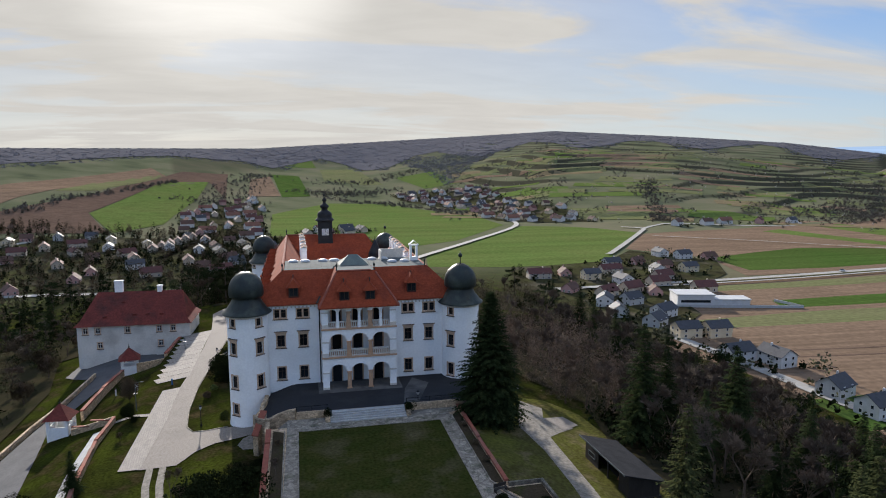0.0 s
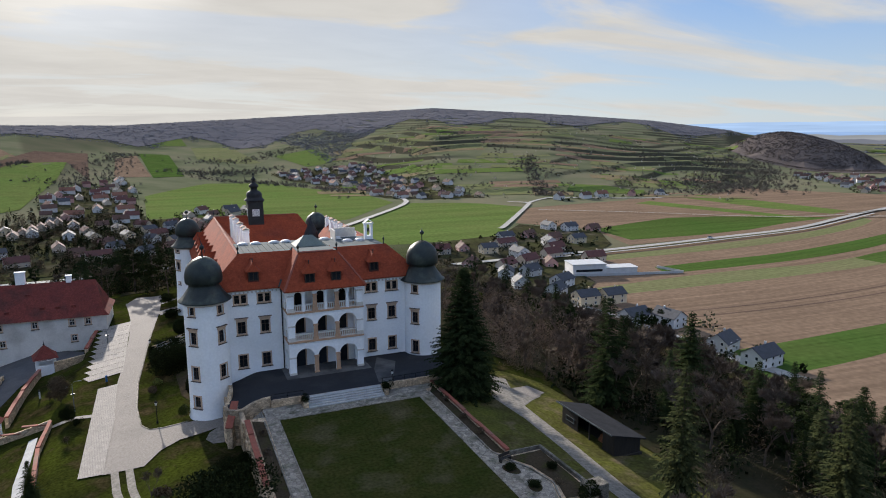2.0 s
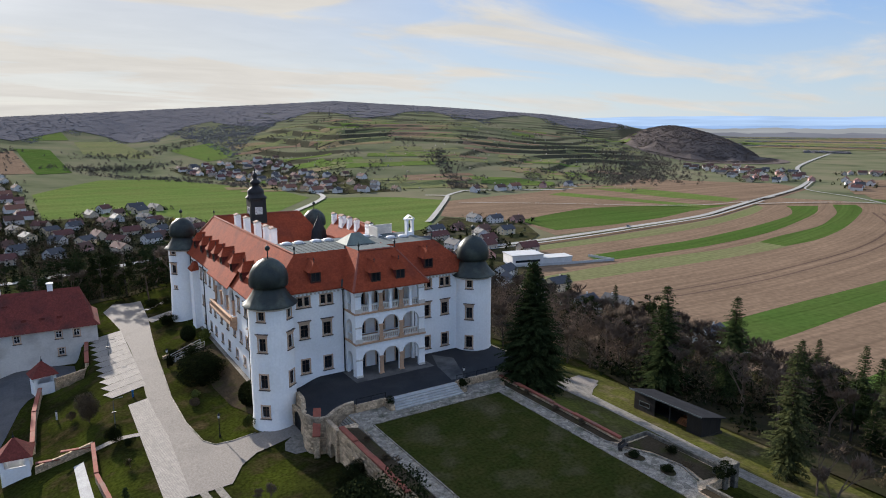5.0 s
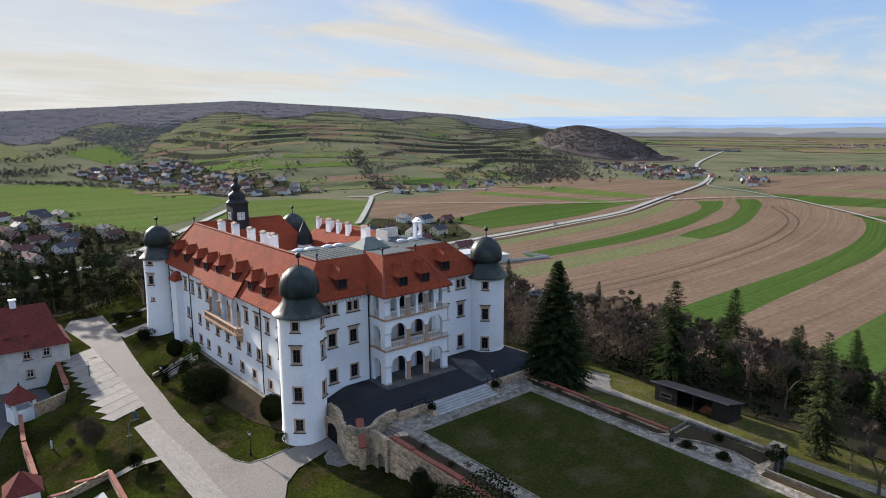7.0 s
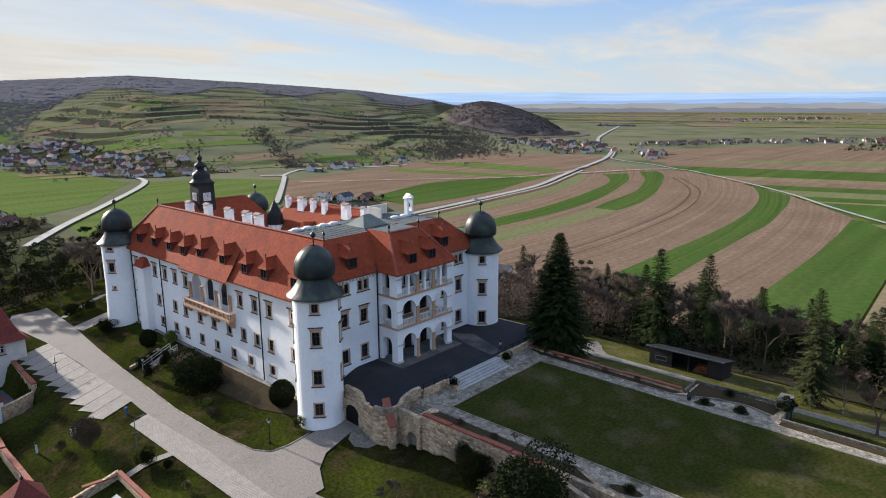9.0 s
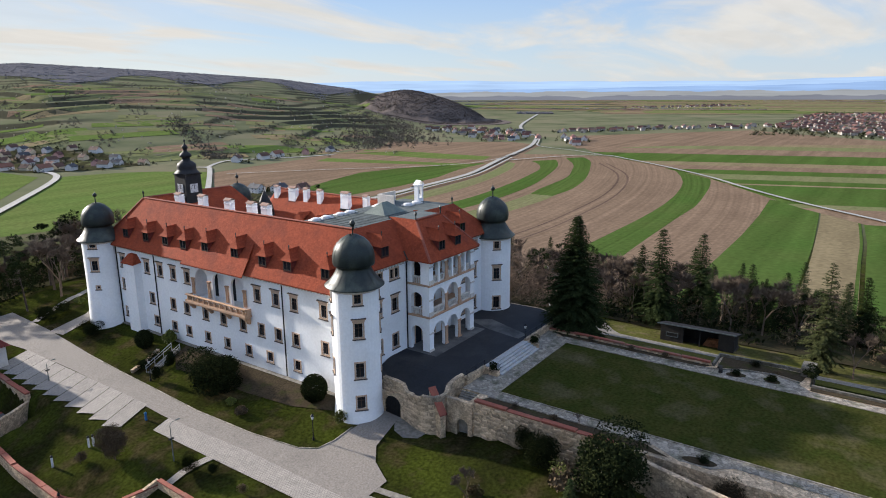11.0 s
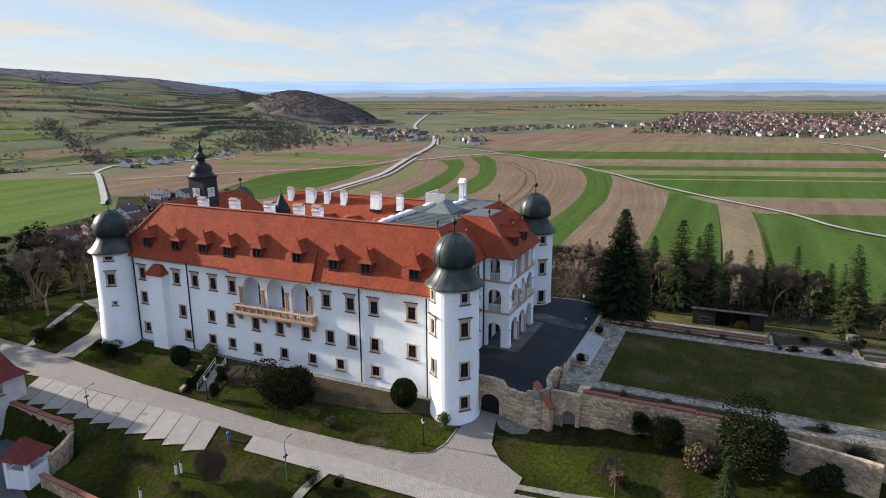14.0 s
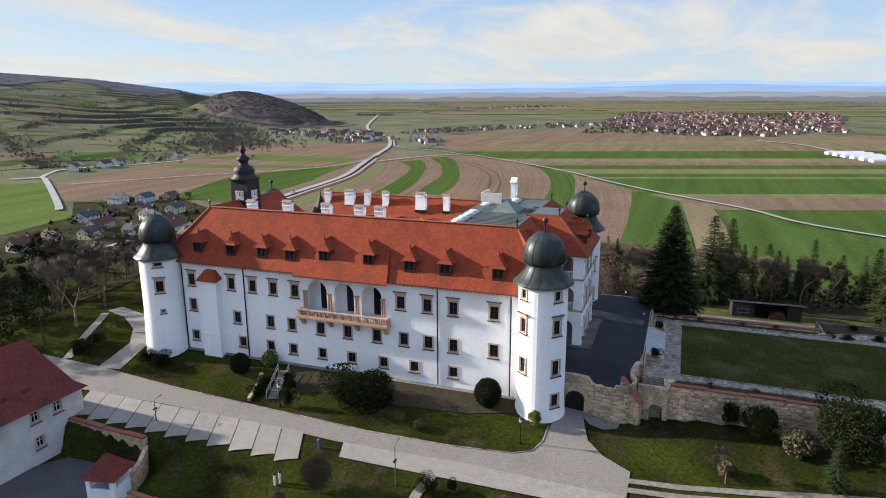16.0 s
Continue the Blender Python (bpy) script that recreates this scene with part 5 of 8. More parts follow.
# buttress with a tiled cap
but = thing("buttress", pose(-6.3, 93.5, -5.9, 0, 0, -25), "slim stone buttress with a sloping red tiled cap", "buttress")
bm = bmesh.new()
vs = [bm.verts.new(p) for p in ((-0.38, -1.5, 0), (0.38, -1.5, 0), (0.38, 1.2, 0), (-0.38, 1.2, 0), (-0.38, -1.5, 4.2), (0.38, -1.5, 4.2), (0.38, 1.2, 6.6), (-0.38, 1.2, 6.6))]
for q in ((0, 1, 5, 4), (1, 2, 6, 5), (2, 3, 7, 6), (3, 0, 4, 7), (4, 5, 6, 7)):
    bm.faces.new([vs[i] for i in q])
part("body", bm, LIME_STONE, but)
bm = bmesh.new()
slab(bm, [(-0.5, -1.65, 4.15), (0.5, -1.65, 4.15), (0.5, 1.2, 6.72), (-0.5, 1.2, 6.72)], 0.14)
part("cap", bm, BRICK_CAP, but)

# terrace front: low wall, iron rail, broad steps with a plinth each side
for x0, x1 in ((-1.3, 3.2), (14.5, 26.8)):
    bm = bmesh.new()
    box(bm, x0, x1, 92.15, 92.55, -0.08, 1.0, bevel=0.04)
    lw_ = tagged(part("terrace_wall", bm, LIME_STONE), "low stone wall with an iron rail along the terrace", "wall", kind="structure")
    bm = bmesh.new()
    box(bm, x0, x1, 92.32, 92.38, 1.75, 1.82)
    n = int((x1 - x0) / 1.6)
    for i in range(n + 1):
        x = x0 + 0.1 + i * (x1 - x0 - 0.2) / n
        box(bm, x - 0.04, x + 0.04, 92.31, 92.39, 1.0, 1.75)
    box(bm, x0, x1, 92.33, 92.37, 1.35, 1.39)
    part("rail", bm, IRON, lw_)
steps = thing("garden_steps", pose(8.85, 92.2, -0.03), "broad pale concrete garden steps", "steps", kind="structure")
for i in range(5):
    bm = bmesh.new()
    box(bm, -5.4, 5.4, -2.3 + i * 0.45, 0.35, i * 0.168, (i + 1) * 0.168 - 0.004, bevel=0.015)
    part("step", bm, CONCRETE_STEP, steps)
for s in (-1, 1):
    bm = bmesh.new()
    box(bm, s * 5.75 - 0.33, s * 5.75 + 0.33, -2.0, 0.0, 0, 0.75, bevel=0.03)
    part("plinth", bm, LIME_STONE, steps)

# garden walls
def coped_wall(pts, z0, z1, t, caps, label, stones=0, mat=None):
    bm = bmesh.new()
    strip_wall(bm, pts, z0, z1, t)
    w = tagged(part("garden_wall", bm, mat or LIME_STONE), label, "wall", kind="structure")
    if caps:
        for a, b in zip(pts, pts[1:]):
            a, b = np.array(a, float), np.array(b, float)
            n = max(1, int(np.hypot(*(b - a)) / 3.2))
            for i in range(n):
                p, q = a + (b - a) * (i / n), a + (b - a) * ((i + 0.97) / n)
                bm = bmesh.new()
                lift = 0.12 if i % 4 else 0.0
                top = z1((*((p + q) / 2),)) if callable(z1) else z1
                strip_wall(bm, [tuple(p), tuple(q)], top + 0.004, top + 0.14 + lift, t + 0.12)
                part("coping", bm, BRICK_CAP, w)
    if stones:
        stones_on(w, pts, (z0 if not callable(z0) else -4.5), z1 - 0.15 if not callable(z1) else -0.3, stones, t / 2)
    return w


coped_wall([(-4.9, 71.5), (-4.9, 80), (-4.9, 88.9)], -6.5, 0.12, 0.55, True, "rubble garden wall with a red brick coping", 150)
coped_wall([(-4.9, 71.4), (-6.6, 66.0), (-8.5, 58.0)], -6.5, -0.1, 0.6, False, "whitewashed old rubble bastion wall")
bm = bmesh.new()
arch_wall(bm, lambda u, z, d: (-5.5 + d, u, z), 88.9, 92.6, -6.5, -0.15, [(90.3, 0.8, -3.3, -6.5)], 0, 0.6)
tagged(part("arch_wall", bm, LIME_STONE), "short rubble wall with a low arch", "wall", kind="structure")
stair = thing("terrace_stair", pose(-2.45, 91.0, -1.9), "narrow stone stair between the terrace and the garden wall", "stair", kind="structure")
for i in range(9):
    bm = bmesh.new()
    box(bm, -2.5 + i * 0.27, -2.232 + i * 0.27, -1.3, 1.2, -4.0, 0.1 + i * 0.19, bevel=0.02)
    part("step", bm, GRAVEL, stair)
coped_wall([(22.15, 92.0), (22.15, 80), (22.15, 68.0)], -1.5, 0.3, 0.35, True, "low stone wall with a red coping beside the path")
coped_wall([(22.0, 56.0), (22.0, 41.0)], -3, 0.3, 0.35, False, "low grey stone wall beside the track", mat=GREY_RUBBLE)
sheet("flower_bed", [(20.6, 41), (21.8, 41), (21.8, 56), (20.8, 56)], SOIL, height=-0.012, label="bare brown flower bed along the garden wall", category="flower bed")
coped_wall([(22.3, 67.8), (26.3, 67.8), (26.6, 57.0)], -2.5, 0.35, 0.35, False, "low grey stone wall round the garden corner", mat=GREY_RUBBLE)
bm = bmesh.new()
arch_wall(bm, lambda u, z, d: (26.2 + u, 56.0 + d, z), -1.2, 1.2, -3, 1.3, [(0, 0.6, -0.3, -3)], 0, 1.6)
tagged(part("gate_pier", bm, GREY_RUBBLE), "small stone gate with a low arch", "gate")
for pts in ([(-1.0, 41), (-1.0, 87.7), (18.7, 87.7), (18.7, 41)], [(20.6, 89.0), (20.6, 69.2), (21.5, 66.6), (22.8, 63.8), (23.5, 60.3), (22.5, 57.4)], [(-2.8, 88.2), (-2.8, 68.2)]):
    bm = bmesh.new()
    strip_wall(bm, pts, -0.1, 0.1, 0.16)
    tagged(part("edging", bm, COBBLES), "low stone edging of the path", "kerb", kind="structure")
# garden bench
bench = thing("garden_bench", pose(21.0, 66.6, -0.02, 0, 0, 15), "dark wooden slatted garden bench", "bench")
for nm, d in (("seat", (-0.8, 0.8, -0.25, 0.2, 0.42, 0.47)), ("backrest", (-0.8, 0.8, 0.2, 0.26, 0.5, 0.9)), ("leg", (-0.75, -0.67, -0.25, 0.25, 0, 0.42)), ("leg", (0.67, 0.75, -0.25, 0.25, 0, 0.42))):
    bm = bmesh.new()
    box(bm, *d)
    part(nm, bm, BLACK_TIMBER, bench)

# drive, footway and bays west of the castle
drive = [(-15, 188), (-15.6, 172), (-17.0, 156), (-17.8, 145), (-18.4, 134), (-19.0, 124), (-18.9, 113), (-18.2, 106), (-17.0, 103.6), (-15.0, 102.7), (-10.7, 102.3), (-6.6, 101.8), (-6.4, 99.3), (-10.5, 98.3), (-13.1, 97.6), (-15.6, 95.6), (-17.6, 92.3),
         (-22.4, 92.3), (-22.3, 99), (-22.0, 110), (-22.4, 120), (-22.4, 127), (-21.9, 136), (-21.6, 153), (-21.8, 167), (-22.6, 176), (-23.5, 184), (-21, 190)]
sheet("drive", drive, ROAD, 0.1, 1.4, label="pale tarmac drive along the castle", category="road")
sheet("drive", [(-16.0, 171.5), (-9, 171.8), (-4, 176), (0, 182), (2, 188), (4.5, 187), (2.5, 180), (-1, 173.5), (-6, 168.8), (-15.5, 167.5)], ROAD, 0.13, 1.4, label="pale tarmac side drive behind the tower", category="road")
sheet("garden_path", [(-15.6, 179.2), (-14.8, 178.0), (-7, 181.6), (1.0, 186.6), (0.4, 187.8), (-7.6, 182.8)], PAVER, 0.12, 1.4, label="narrow pale footpath in the grass", category="path")
sheet("bare_soil", [(-8.2, 107.5), (-10.6, 107), (-12.4, 113), (-13.0, 122), (-12.6, 131), (-13.6, 137), (-11.0, 141), (-8.0, 142)], SOIL, 0.09, 1.4, label="bare brown soil under the west wall", category="soil")
sheet("plinth_paving", [(W_X - 0.02, 108), (W_X - 0.7, 108), (W_X - 0.7, 161), (W_X - 0.02, 161)], GRAVEL, 0.16, 1.4, label="pale gravel strip along the wall foot", category="paving")
bm = bmesh.new()
strip_wall(bm, [(x, y) for x, y in ((-17.2, 156), (-17.95, 145), (-18.55, 134), (-19.15, 124), (-19.0, 113), (-18.2, 105.6), (-17.0, 103.5), (-15.0, 102.7), (-11.8, 102.6))], lambda p: float(near_height(*p[:2])) - 0.2, lambda p: float(near_height(*p[:2])) + 0.18, 0.15)
tagged(part("kerb", bm, COBBLES), "grey stone kerb of the drive", "kerb", kind="structure")
sheet("footway", [(-25.2, 92.6), (-22.3, 92.4), (-22.2, 99), (-21.9, 110), (-22.3, 120), (-22.3, 125.6), (-25.3, 124.6)], PAVER, 0.135, 1.4, label="pale paved footway beside the drive", category="footway")
AX = np.array((-0.905, -0.425))
for i in range(11):
    y0 = 131.5 + i * 3.2
    a, b = np.array((-21.75 + 0.004 * i, y0 + 0.05)), np.array((-21.75, y0 + 3.13))
    nrm = np.array((AX[1], -AX[0]))
    w = abs(np.dot(b - a, nrm))
    a2 = a + AX * 5.9
    b2 = a2 + nrm * np.sign(np.dot(b - a, nrm)) * w
    sheet("parking_bay", [tuple(a), tuple(b), tuple(b2), tuple(a2)], PAVER, 0.11, 1.5, label="slanting parking bay of pale grid pavers", category="parking bay", group="parking bays")
for x in (-21.0, -19.3):
    sheet("wheel_track", [(x - 0.45, 92.3), (x + 0.45, 92.3), (x + 1.0, 87), (x + 3.2, 76), (x + 5, 66), (x + 4, 66), (x + 2.2, 76), (x + 0.05, 87)], GRAVEL, 0.09, 1.4, label="worn gravel wheel track in the grass", category="track")
sheet("garden_path", [(-22.6, 112.0), (-22.6, 113.2), (-31.0, 114.4), (-31.0, 113.3)], PAVER, 0.1, 1.2, label="narrow pale footpath", category="path")
# path and grass east of the garden
# dry grass, its colour lifted to stand for sunlight on the bank
SUNLIT_BANK_GRASS = material("dry_sunlit_bank_grass", (0.085, 0.088, 0.02), (0.05, 0.045, 0.02), 0.95, scale=0.2, fine=2.2, soft=0.4, bump=0.06, bump_scale=4, stain=(0.11, 0.088, 0.05), stain_scale=0.35, spec=0.0)
sheet("grass_bank", [(27.6, 92), (31, 97.5), (34, 101.5), (39, 101), (43, 95), (44, 84), (44.5, 66), (42, 45), (27.4, 45), (27.4, 66), (23.2, 69), (23.2, 86)], SUNLIT_BANK_GRASS, 0.05, 1.6, label="dry olive green grass bank beside the track, paled for sunlight", category="grass")
sheet("gravel_track", [(34.6, 99.5), (37.5, 97), (36.0, 92.5), (39.5, 89), (36.8, 87.3), (34.2, 85), (34.0, 78), (33.8, 70), (33.2, 60), (33.4, 45), (30.6, 45), (30.4, 60), (31.2, 70), (31.4, 80), (30.5, 88), (32.4, 94)], GRAVEL, 0.1, 1.5, label="gravel track beside the garden", category="track")
sheet("concrete_pad", [(36.0, 92.5), (39.6, 93.5), (40.8, 90.2), (37.6, 88.0)], ROAD, 0.14, 1.5, label="concrete pad beside the track", category="pad")

# open timber shed
shed = thing("shed", pose(39.3, 73.8, -3.75, 0, 0, 2), "tarred timber shed, open in front, with a sheet roof", "shed")
bm = bmesh.new()
slab(bm, [(-2.9, -6.1, 3.35), (2.7, -6.1, 1.85), (2.7, 5.9, 1.85), (-2.9, 5.9, 3.35)], 0.12)
part("roof", bm, ROOF_FELT, shed, "grey sheet roof")
bm = bmesh.new()
box(bm, -2.96, -2.9, -6.1, 5.9, 3.2, 3.4)
part("fascia", bm, DECK, shed, "pale grey eaves board")
for y in (-5.7, 5.4):
    bm = bmesh.new()
    for a, b in ((y, y + 0.12),):
        lo = [(-2.1, -0.6), (2.0, -0.6), (2.0, 1.8), (-2.1, 2.95)]
        f = [bm.verts.new((x, a, z)) for x, z in lo]
        g = [bm.verts.new((x, b, z)) for x, z in lo]
        bm.faces.new(f); bm.faces.new(g[::-1])
        for i in range(4):
            bm.faces.new((f[i], g[i], g[(i + 1) % 4], f[(i + 1) % 4]))
    part("end_wall", bm, BLACK_TIMBER, shed)
for nm, d in (("back_wall", (2.01, 2.12, -5.7, 5.52, -0.6, 1.85)), ("front_wall", (-2.12, -2.0, 1.9, 5.38, -0.6, 2.95)), ("front_wall", (-2.12, -2.0, -5.57, -3.4, -0.6, 2.95)), ("post", (-2.15, -1.99, -0.7, -0.54, -0.6, 2.95)), ("floor", (-2.6, 2.3, -5.9, 5.7, -0.7, -0.02))):
    bm = bmesh.new()
    box(bm, *d)
    part(nm, bm, BLACK_TIMBER, shed)
bm = bmesh.new()
for d in ((2.7, 2.8, 1.0, 1.75), (4.5, 4.6, 1.0, 1.75), (2.8, 4.5, 1.0, 1.1), (2.8, 4.5, 1.65, 1.75)):
    box(bm, -2.18, -2.125, d[0], d[1], d[2], d[3])
part("window_frame", bm, DECK, shed, "pale wooden hatch frame")
pile = thing("log_pile", pose(39.6, 71.6, -3.77, 0, 0, 2), "orange-brown firewood stacked inside the open shed", "firewood")
bm = bmesh.new()
lathe(bm, ((0.17, -0.5), (0.17, 0.5)), 8)
log = mesh_of("log", bm, material("cut_firewood", (0.30, 0.11, 0.045), (0.17, 0.075, 0.035), 0.85, scale=2, vary=0.35))
for r in range(4):
    for k in range(8 - r):
        part("log", log, None, pile).matrix_basis = pose(-0.6, -1.3 + k * 0.35 + r * 0.17, 0.17 + r * 0.3, 0, 90, 0)


# ---- outbuilding west of the drive ----
OLD_PLASTER = material("old_grey_white_plaster", (0.64, 0.61, 0.56), (0.55, 0.525, 0.48), 0.9, scale=0.3, fine=3, soft=0.08, stain=(0.42, 0.39, 0.35), stain_scale=0.25)


def hip_house(name, x, y, z, turn, L, W, H, RH, roof_mat, label, wins=True):
    h = thing(name, pose(x, y, z, 0, 0, turn), label, "house")
    bm = bmesh.new()
    ws = []
    if wins:
        for zc, xs in ((H - 1.2, (-10.6, -7.9, -1.4, 5.6, 8.7)), (H - 4.7, (-7.6, 5.8))):
            for u in xs:
                ws.append((u - 0.55, u + 0.55, zc - 0.7, zc + 0.7))
    wall_grid(bm, lambda u, zz, d: (u, -W / 2 + d, zz), -L / 2, L / 2, -3, H, ws, 0.25)
    for q in (((L / 2, -W / 2), (L / 2, W / 2)), ((L / 2, W / 2), (-L / 2, W / 2)), ((-L / 2, W / 2), (-L / 2, -W / 2))):
        quad(bm, (*q[0], -3), (*q[1], -3), (*q[1], H), (*q[0], H))
    part("wall", bm, OLD_PLASTER, h)
    bm = bmesh.new()
    o = 0.6
    e = [(-L / 2 - o, -W / 2 - o, H - 0.1), (L / 2 + o, -W / 2 - o, H - 0.1), (L / 2 + o, W / 2 + o, H - 0.1), (-L / 2 - o, W / 2 + o, H - 0.1)]
    m = [(-L / 2 + 0.5, -W / 2 + 0.6, H + 0.95), (L / 2 - 0.5, -W / 2 + 0.6, H + 0.95), (L / 2 - 0.5, W / 2 - 0.6, H + 0.95), (-L / 2 + 0.5, W / 2 - 0.6, H + 0.95)]
    r = [(-L / 2 + 3.2, 0, H + RH), (L / 2 - 2.4, 0, H + RH)]
    ev, mv, rv = ([bm.verts.new(p) for p in q] for q in (e, m, r))
    for i in range(4):
        bm.faces.new((ev[i], ev[(i + 1) % 4], mv[(i + 1) % 4], mv[i]))
    for q in ((mv[0], mv[1], rv[1], rv[0]), (mv[2], mv[3], rv[0], rv[1]), (mv[1], mv[2], rv[1]), (mv[3], mv[0], rv[0]), ev[::-1]):
        bm.faces.new(q)
    part("roof", bm, roof_mat, h, "dark red tiled hipped roof")
    for a, b, c, d in ws:
        w = window((a + b) / 2, -W / 2, (c + d) / 2, 0, 1.0, 1.3, False, WHITE_SASH, h)
        w.matrix_parent_inverse = Matrix()
    for cx, cy, cz, s in ((-4.5, 0.4, H + RH + 2.5, 0.9), (4.8, 0.2, H + RH + 1.1, 0.5)):
        bm = bmesh.new()
        box(bm, cx - s, cx + s, cy - 0.5, cy + 0.5, H + RH - 1.5, cz)
        box(bm, cx - s - 0.12, cx + s + 0.12, cy - 0.62, cy + 0.62, cz + 0.003, cz + 0.2)
        part("chimney", bm, PLASTER, h)
    for u, zz in ((-6.5, 1.6), (0.0, 1.9), (3.0, 1.9), (6.0, 1.9), (-3, 4.4)):
        bm = bmesh.new()
        yy = -W / 2 + zz * 1.05 + 0.2
        box(bm, u - 0.45, u + 0.45, yy - 0.8, yy + 0.6, H + zz - 0.2, H + zz + 0.35)
        part("roof_hatch", bm, roof_mat, h)
    return h


hip_house("outbuilding", -38.4, 169.6, -9.2, -2, 24.8, 12.6, 7.1, 6.7, TILES_OLD, "long white outbuilding with a dark red hipped roof")
# courtyard before the outbuilding, gate wall and kiosks
sheet("court_paving", [(-30.8, 150.2), (-31.0, 161), (-37, 165), (-52, 171), (-53, 160), (-44.2, 150), (-45.2, 136), (-47.2, 126), (-48.5, 114), (-46, 100), (-43, 88), (-38, 88), (-39, 96), (-41.5, 110), (-44, 123), (-42, 132), (-40, 142), (-38, 147)], material("grey_yard_asphalt", (0.085, 0.084, 0.086), (0.06, 0.06, 0.063), 0.9, scale=0.3), 0.12, 1.5, label="grey asphalt yard and lane", category="yard")
coped_wall([(-28.4, 163.4), (-28.9, 156.5), (-29.3, 149.5)], -9.5, -5.7, 0.6, True, "whitewashed gate wall with a red tiled coping")
coped_wall([(-29.3, 149.4), (-32.4, 147.6), (-34.6, 146.6)], -9.5, -6.6, 0.5, False, "whitewashed yard wall")
coped_wall([(-36.9, 144.8), (-37.9, 134), (-38.2, 122)], -10.5, -7.3, 0.5, True, "old boundary wall with a red tiled coping")
coped_wall([(-44.4, 152), (-45.8, 136), (-47.9, 126), (-49.2, 114), (-46.8, 99)], lambda p: float(near_height(*p[:2])) - 1, lambda p: float(near_height(*p[:2])) + 1.0, 0.4, False, "low stone wall along the lane")


def kiosk(x, y, z, turn, s=1.0):
    k = thing("kiosk", pose(x, y, z, 0, 0, turn), "small white garden kiosk with a red tent roof", "kiosk", "kiosks")
    for sx in (-1, 1):
        for sy in (-1, 1):
            bm = bmesh.new()
            box(bm, sx * 1.45 * s - 0.25, sx * 1.45 * s + 0.25, sy * 1.45 * s - 0.25, sy * 1.45 * s + 0.25, -1.5, 2.4)
            part("pillar", bm, PLASTER, k)
    for q in range(4):
        bm = bmesh.new()
        box(bm, -1.2 * s, 1.2 * s, -1.6 * s, -1.4 * s, -1.5, 1.0)
        box(bm, -1.2 * s, 1.2 * s, -1.6 * s, -1.4 * s, 2.1, 2.4)
        part("parapet", bm, PLASTER, k).matrix_basis = pose(0, 0, 0, 0, 0, 90 * q)
    bm = bmesh.new()
    e, m = 2.15 * s, 1.3 * s
    P = [[(sx * r, sy * r, zz) for sx, sy in ((-1, -1), (1, -1), (1, 1), (-1, 1))] for r, zz in ((e, 2.3), (m, 3.2), (0.05, 4.7))]
    for a, b in zip(P, P[1:]):
        for i in range(4):
            quad(bm, a[i], a[(i + 1) % 4], b[(i + 1) % 4], b[i])
    quad(bm, *P[0][::-1])
    part("roof", bm, TILES_OLD, k, "red tiled tent roof")
    bm = bmesh.new()
    lathe(bm, ((0.12, 4.6), (0.18, 4.8), (0.05, 5.0), (0.02, 5.5)), 8)
    part("finial", bm, IRON, k)


kiosk(-36.3, 148.2, -8.1, 12)
kiosk(-40.1, 117.6, -8.6, -5)
# retaining wall with a stair between the lower garden and the footway
coped_wall([(-31.0, 114.4), (-31.3, 105), (-30.0, 92), (-28.8, 84)], lambda p: float(near_height(*p[:2])) - 2, lambda p: float(near_height(*p[:2])) + 0.9, 0.4, True, "low garden wall with red brick coping")
coped_wall([(-31.0, 114.6), (-35.0, 115.2), (-38.0, 115.6)], lambda p: float(near_height(*p[:2])) - 2, lambda p: float(near_height(*p[:2])) + 1.0, 0.4, True, "low garden wall with red brick coping")
sheet("concrete_path", [(-32.4, 112), (-33.6, 112), (-33.2, 98), (-31.2, 82), (-30.0, 82), (-31.8, 98)], CONCRETE_STEP, 0.12, 1.5, label="narrow concrete path below the wall", category="path")

# outside stair with metal rails up to the cellar door
st = thing("cellar_stair", pose(-12.9, 141.0, -5.0, 0, 0, 17), "narrow outside stair between thin grey metal rails", "stair")
for i in range(12):
    bm = bmesh.new()
    box(bm, -3.2 + i * 0.5, -2.702 + i * 0.5, -0.62, 0.62, -0.6, 0.1 + i * 0.13, bevel=0.02)
    part("step", bm, GRAVEL, st)
for s in (-0.8, 0.8):
    bm = bmesh.new()
    for a, b in (((-3.2, 1.0), (2.8, 2.5)), ((-3.2, 0.55), (2.8, 2.05))):
        q = [bm.verts.new(p) for p in ((a[0], s - 0.025, a[1]), (b[0], s - 0.025, b[1]), (b[0], s - 0.025, b[1] + 0.06), (a[0], s - 0.025, a[1] + 0.06), (a[0], s + 0.025, a[1]), (b[0], s + 0.025, b[1]), (b[0], s + 0.025, b[1] + 0.06), (a[0], s + 0.025, a[1] + 0.1))]
        for f in ((0, 1, 2, 3), (7, 6, 5, 4), (0, 4, 5, 1), (1, 5, 6, 2), (2, 6, 7, 3), (3, 7, 4, 0)):
            bm.faces.new([q[i] for i in f])
    for x in (-3.1, -1.2, 0.8, 2.7):
        box(bm, x - 0.04, x + 0.04, s - 0.04, s + 0.04, (x + 3.2) * 0.25 - 0.1, 1.0 + (x + 3.2) * 0.25)
    part("rail", bm, CONCRETE_STEP, st, "pale galvanised rail")
coped_wall([(-17.2, 143.0), (-14.5, 143.6), (-11.5, 144.8)], -6, lambda p: float(near_height(*p[:2])) + 0.5, 0.5, False, "ivy-grown low wall beside the stair")


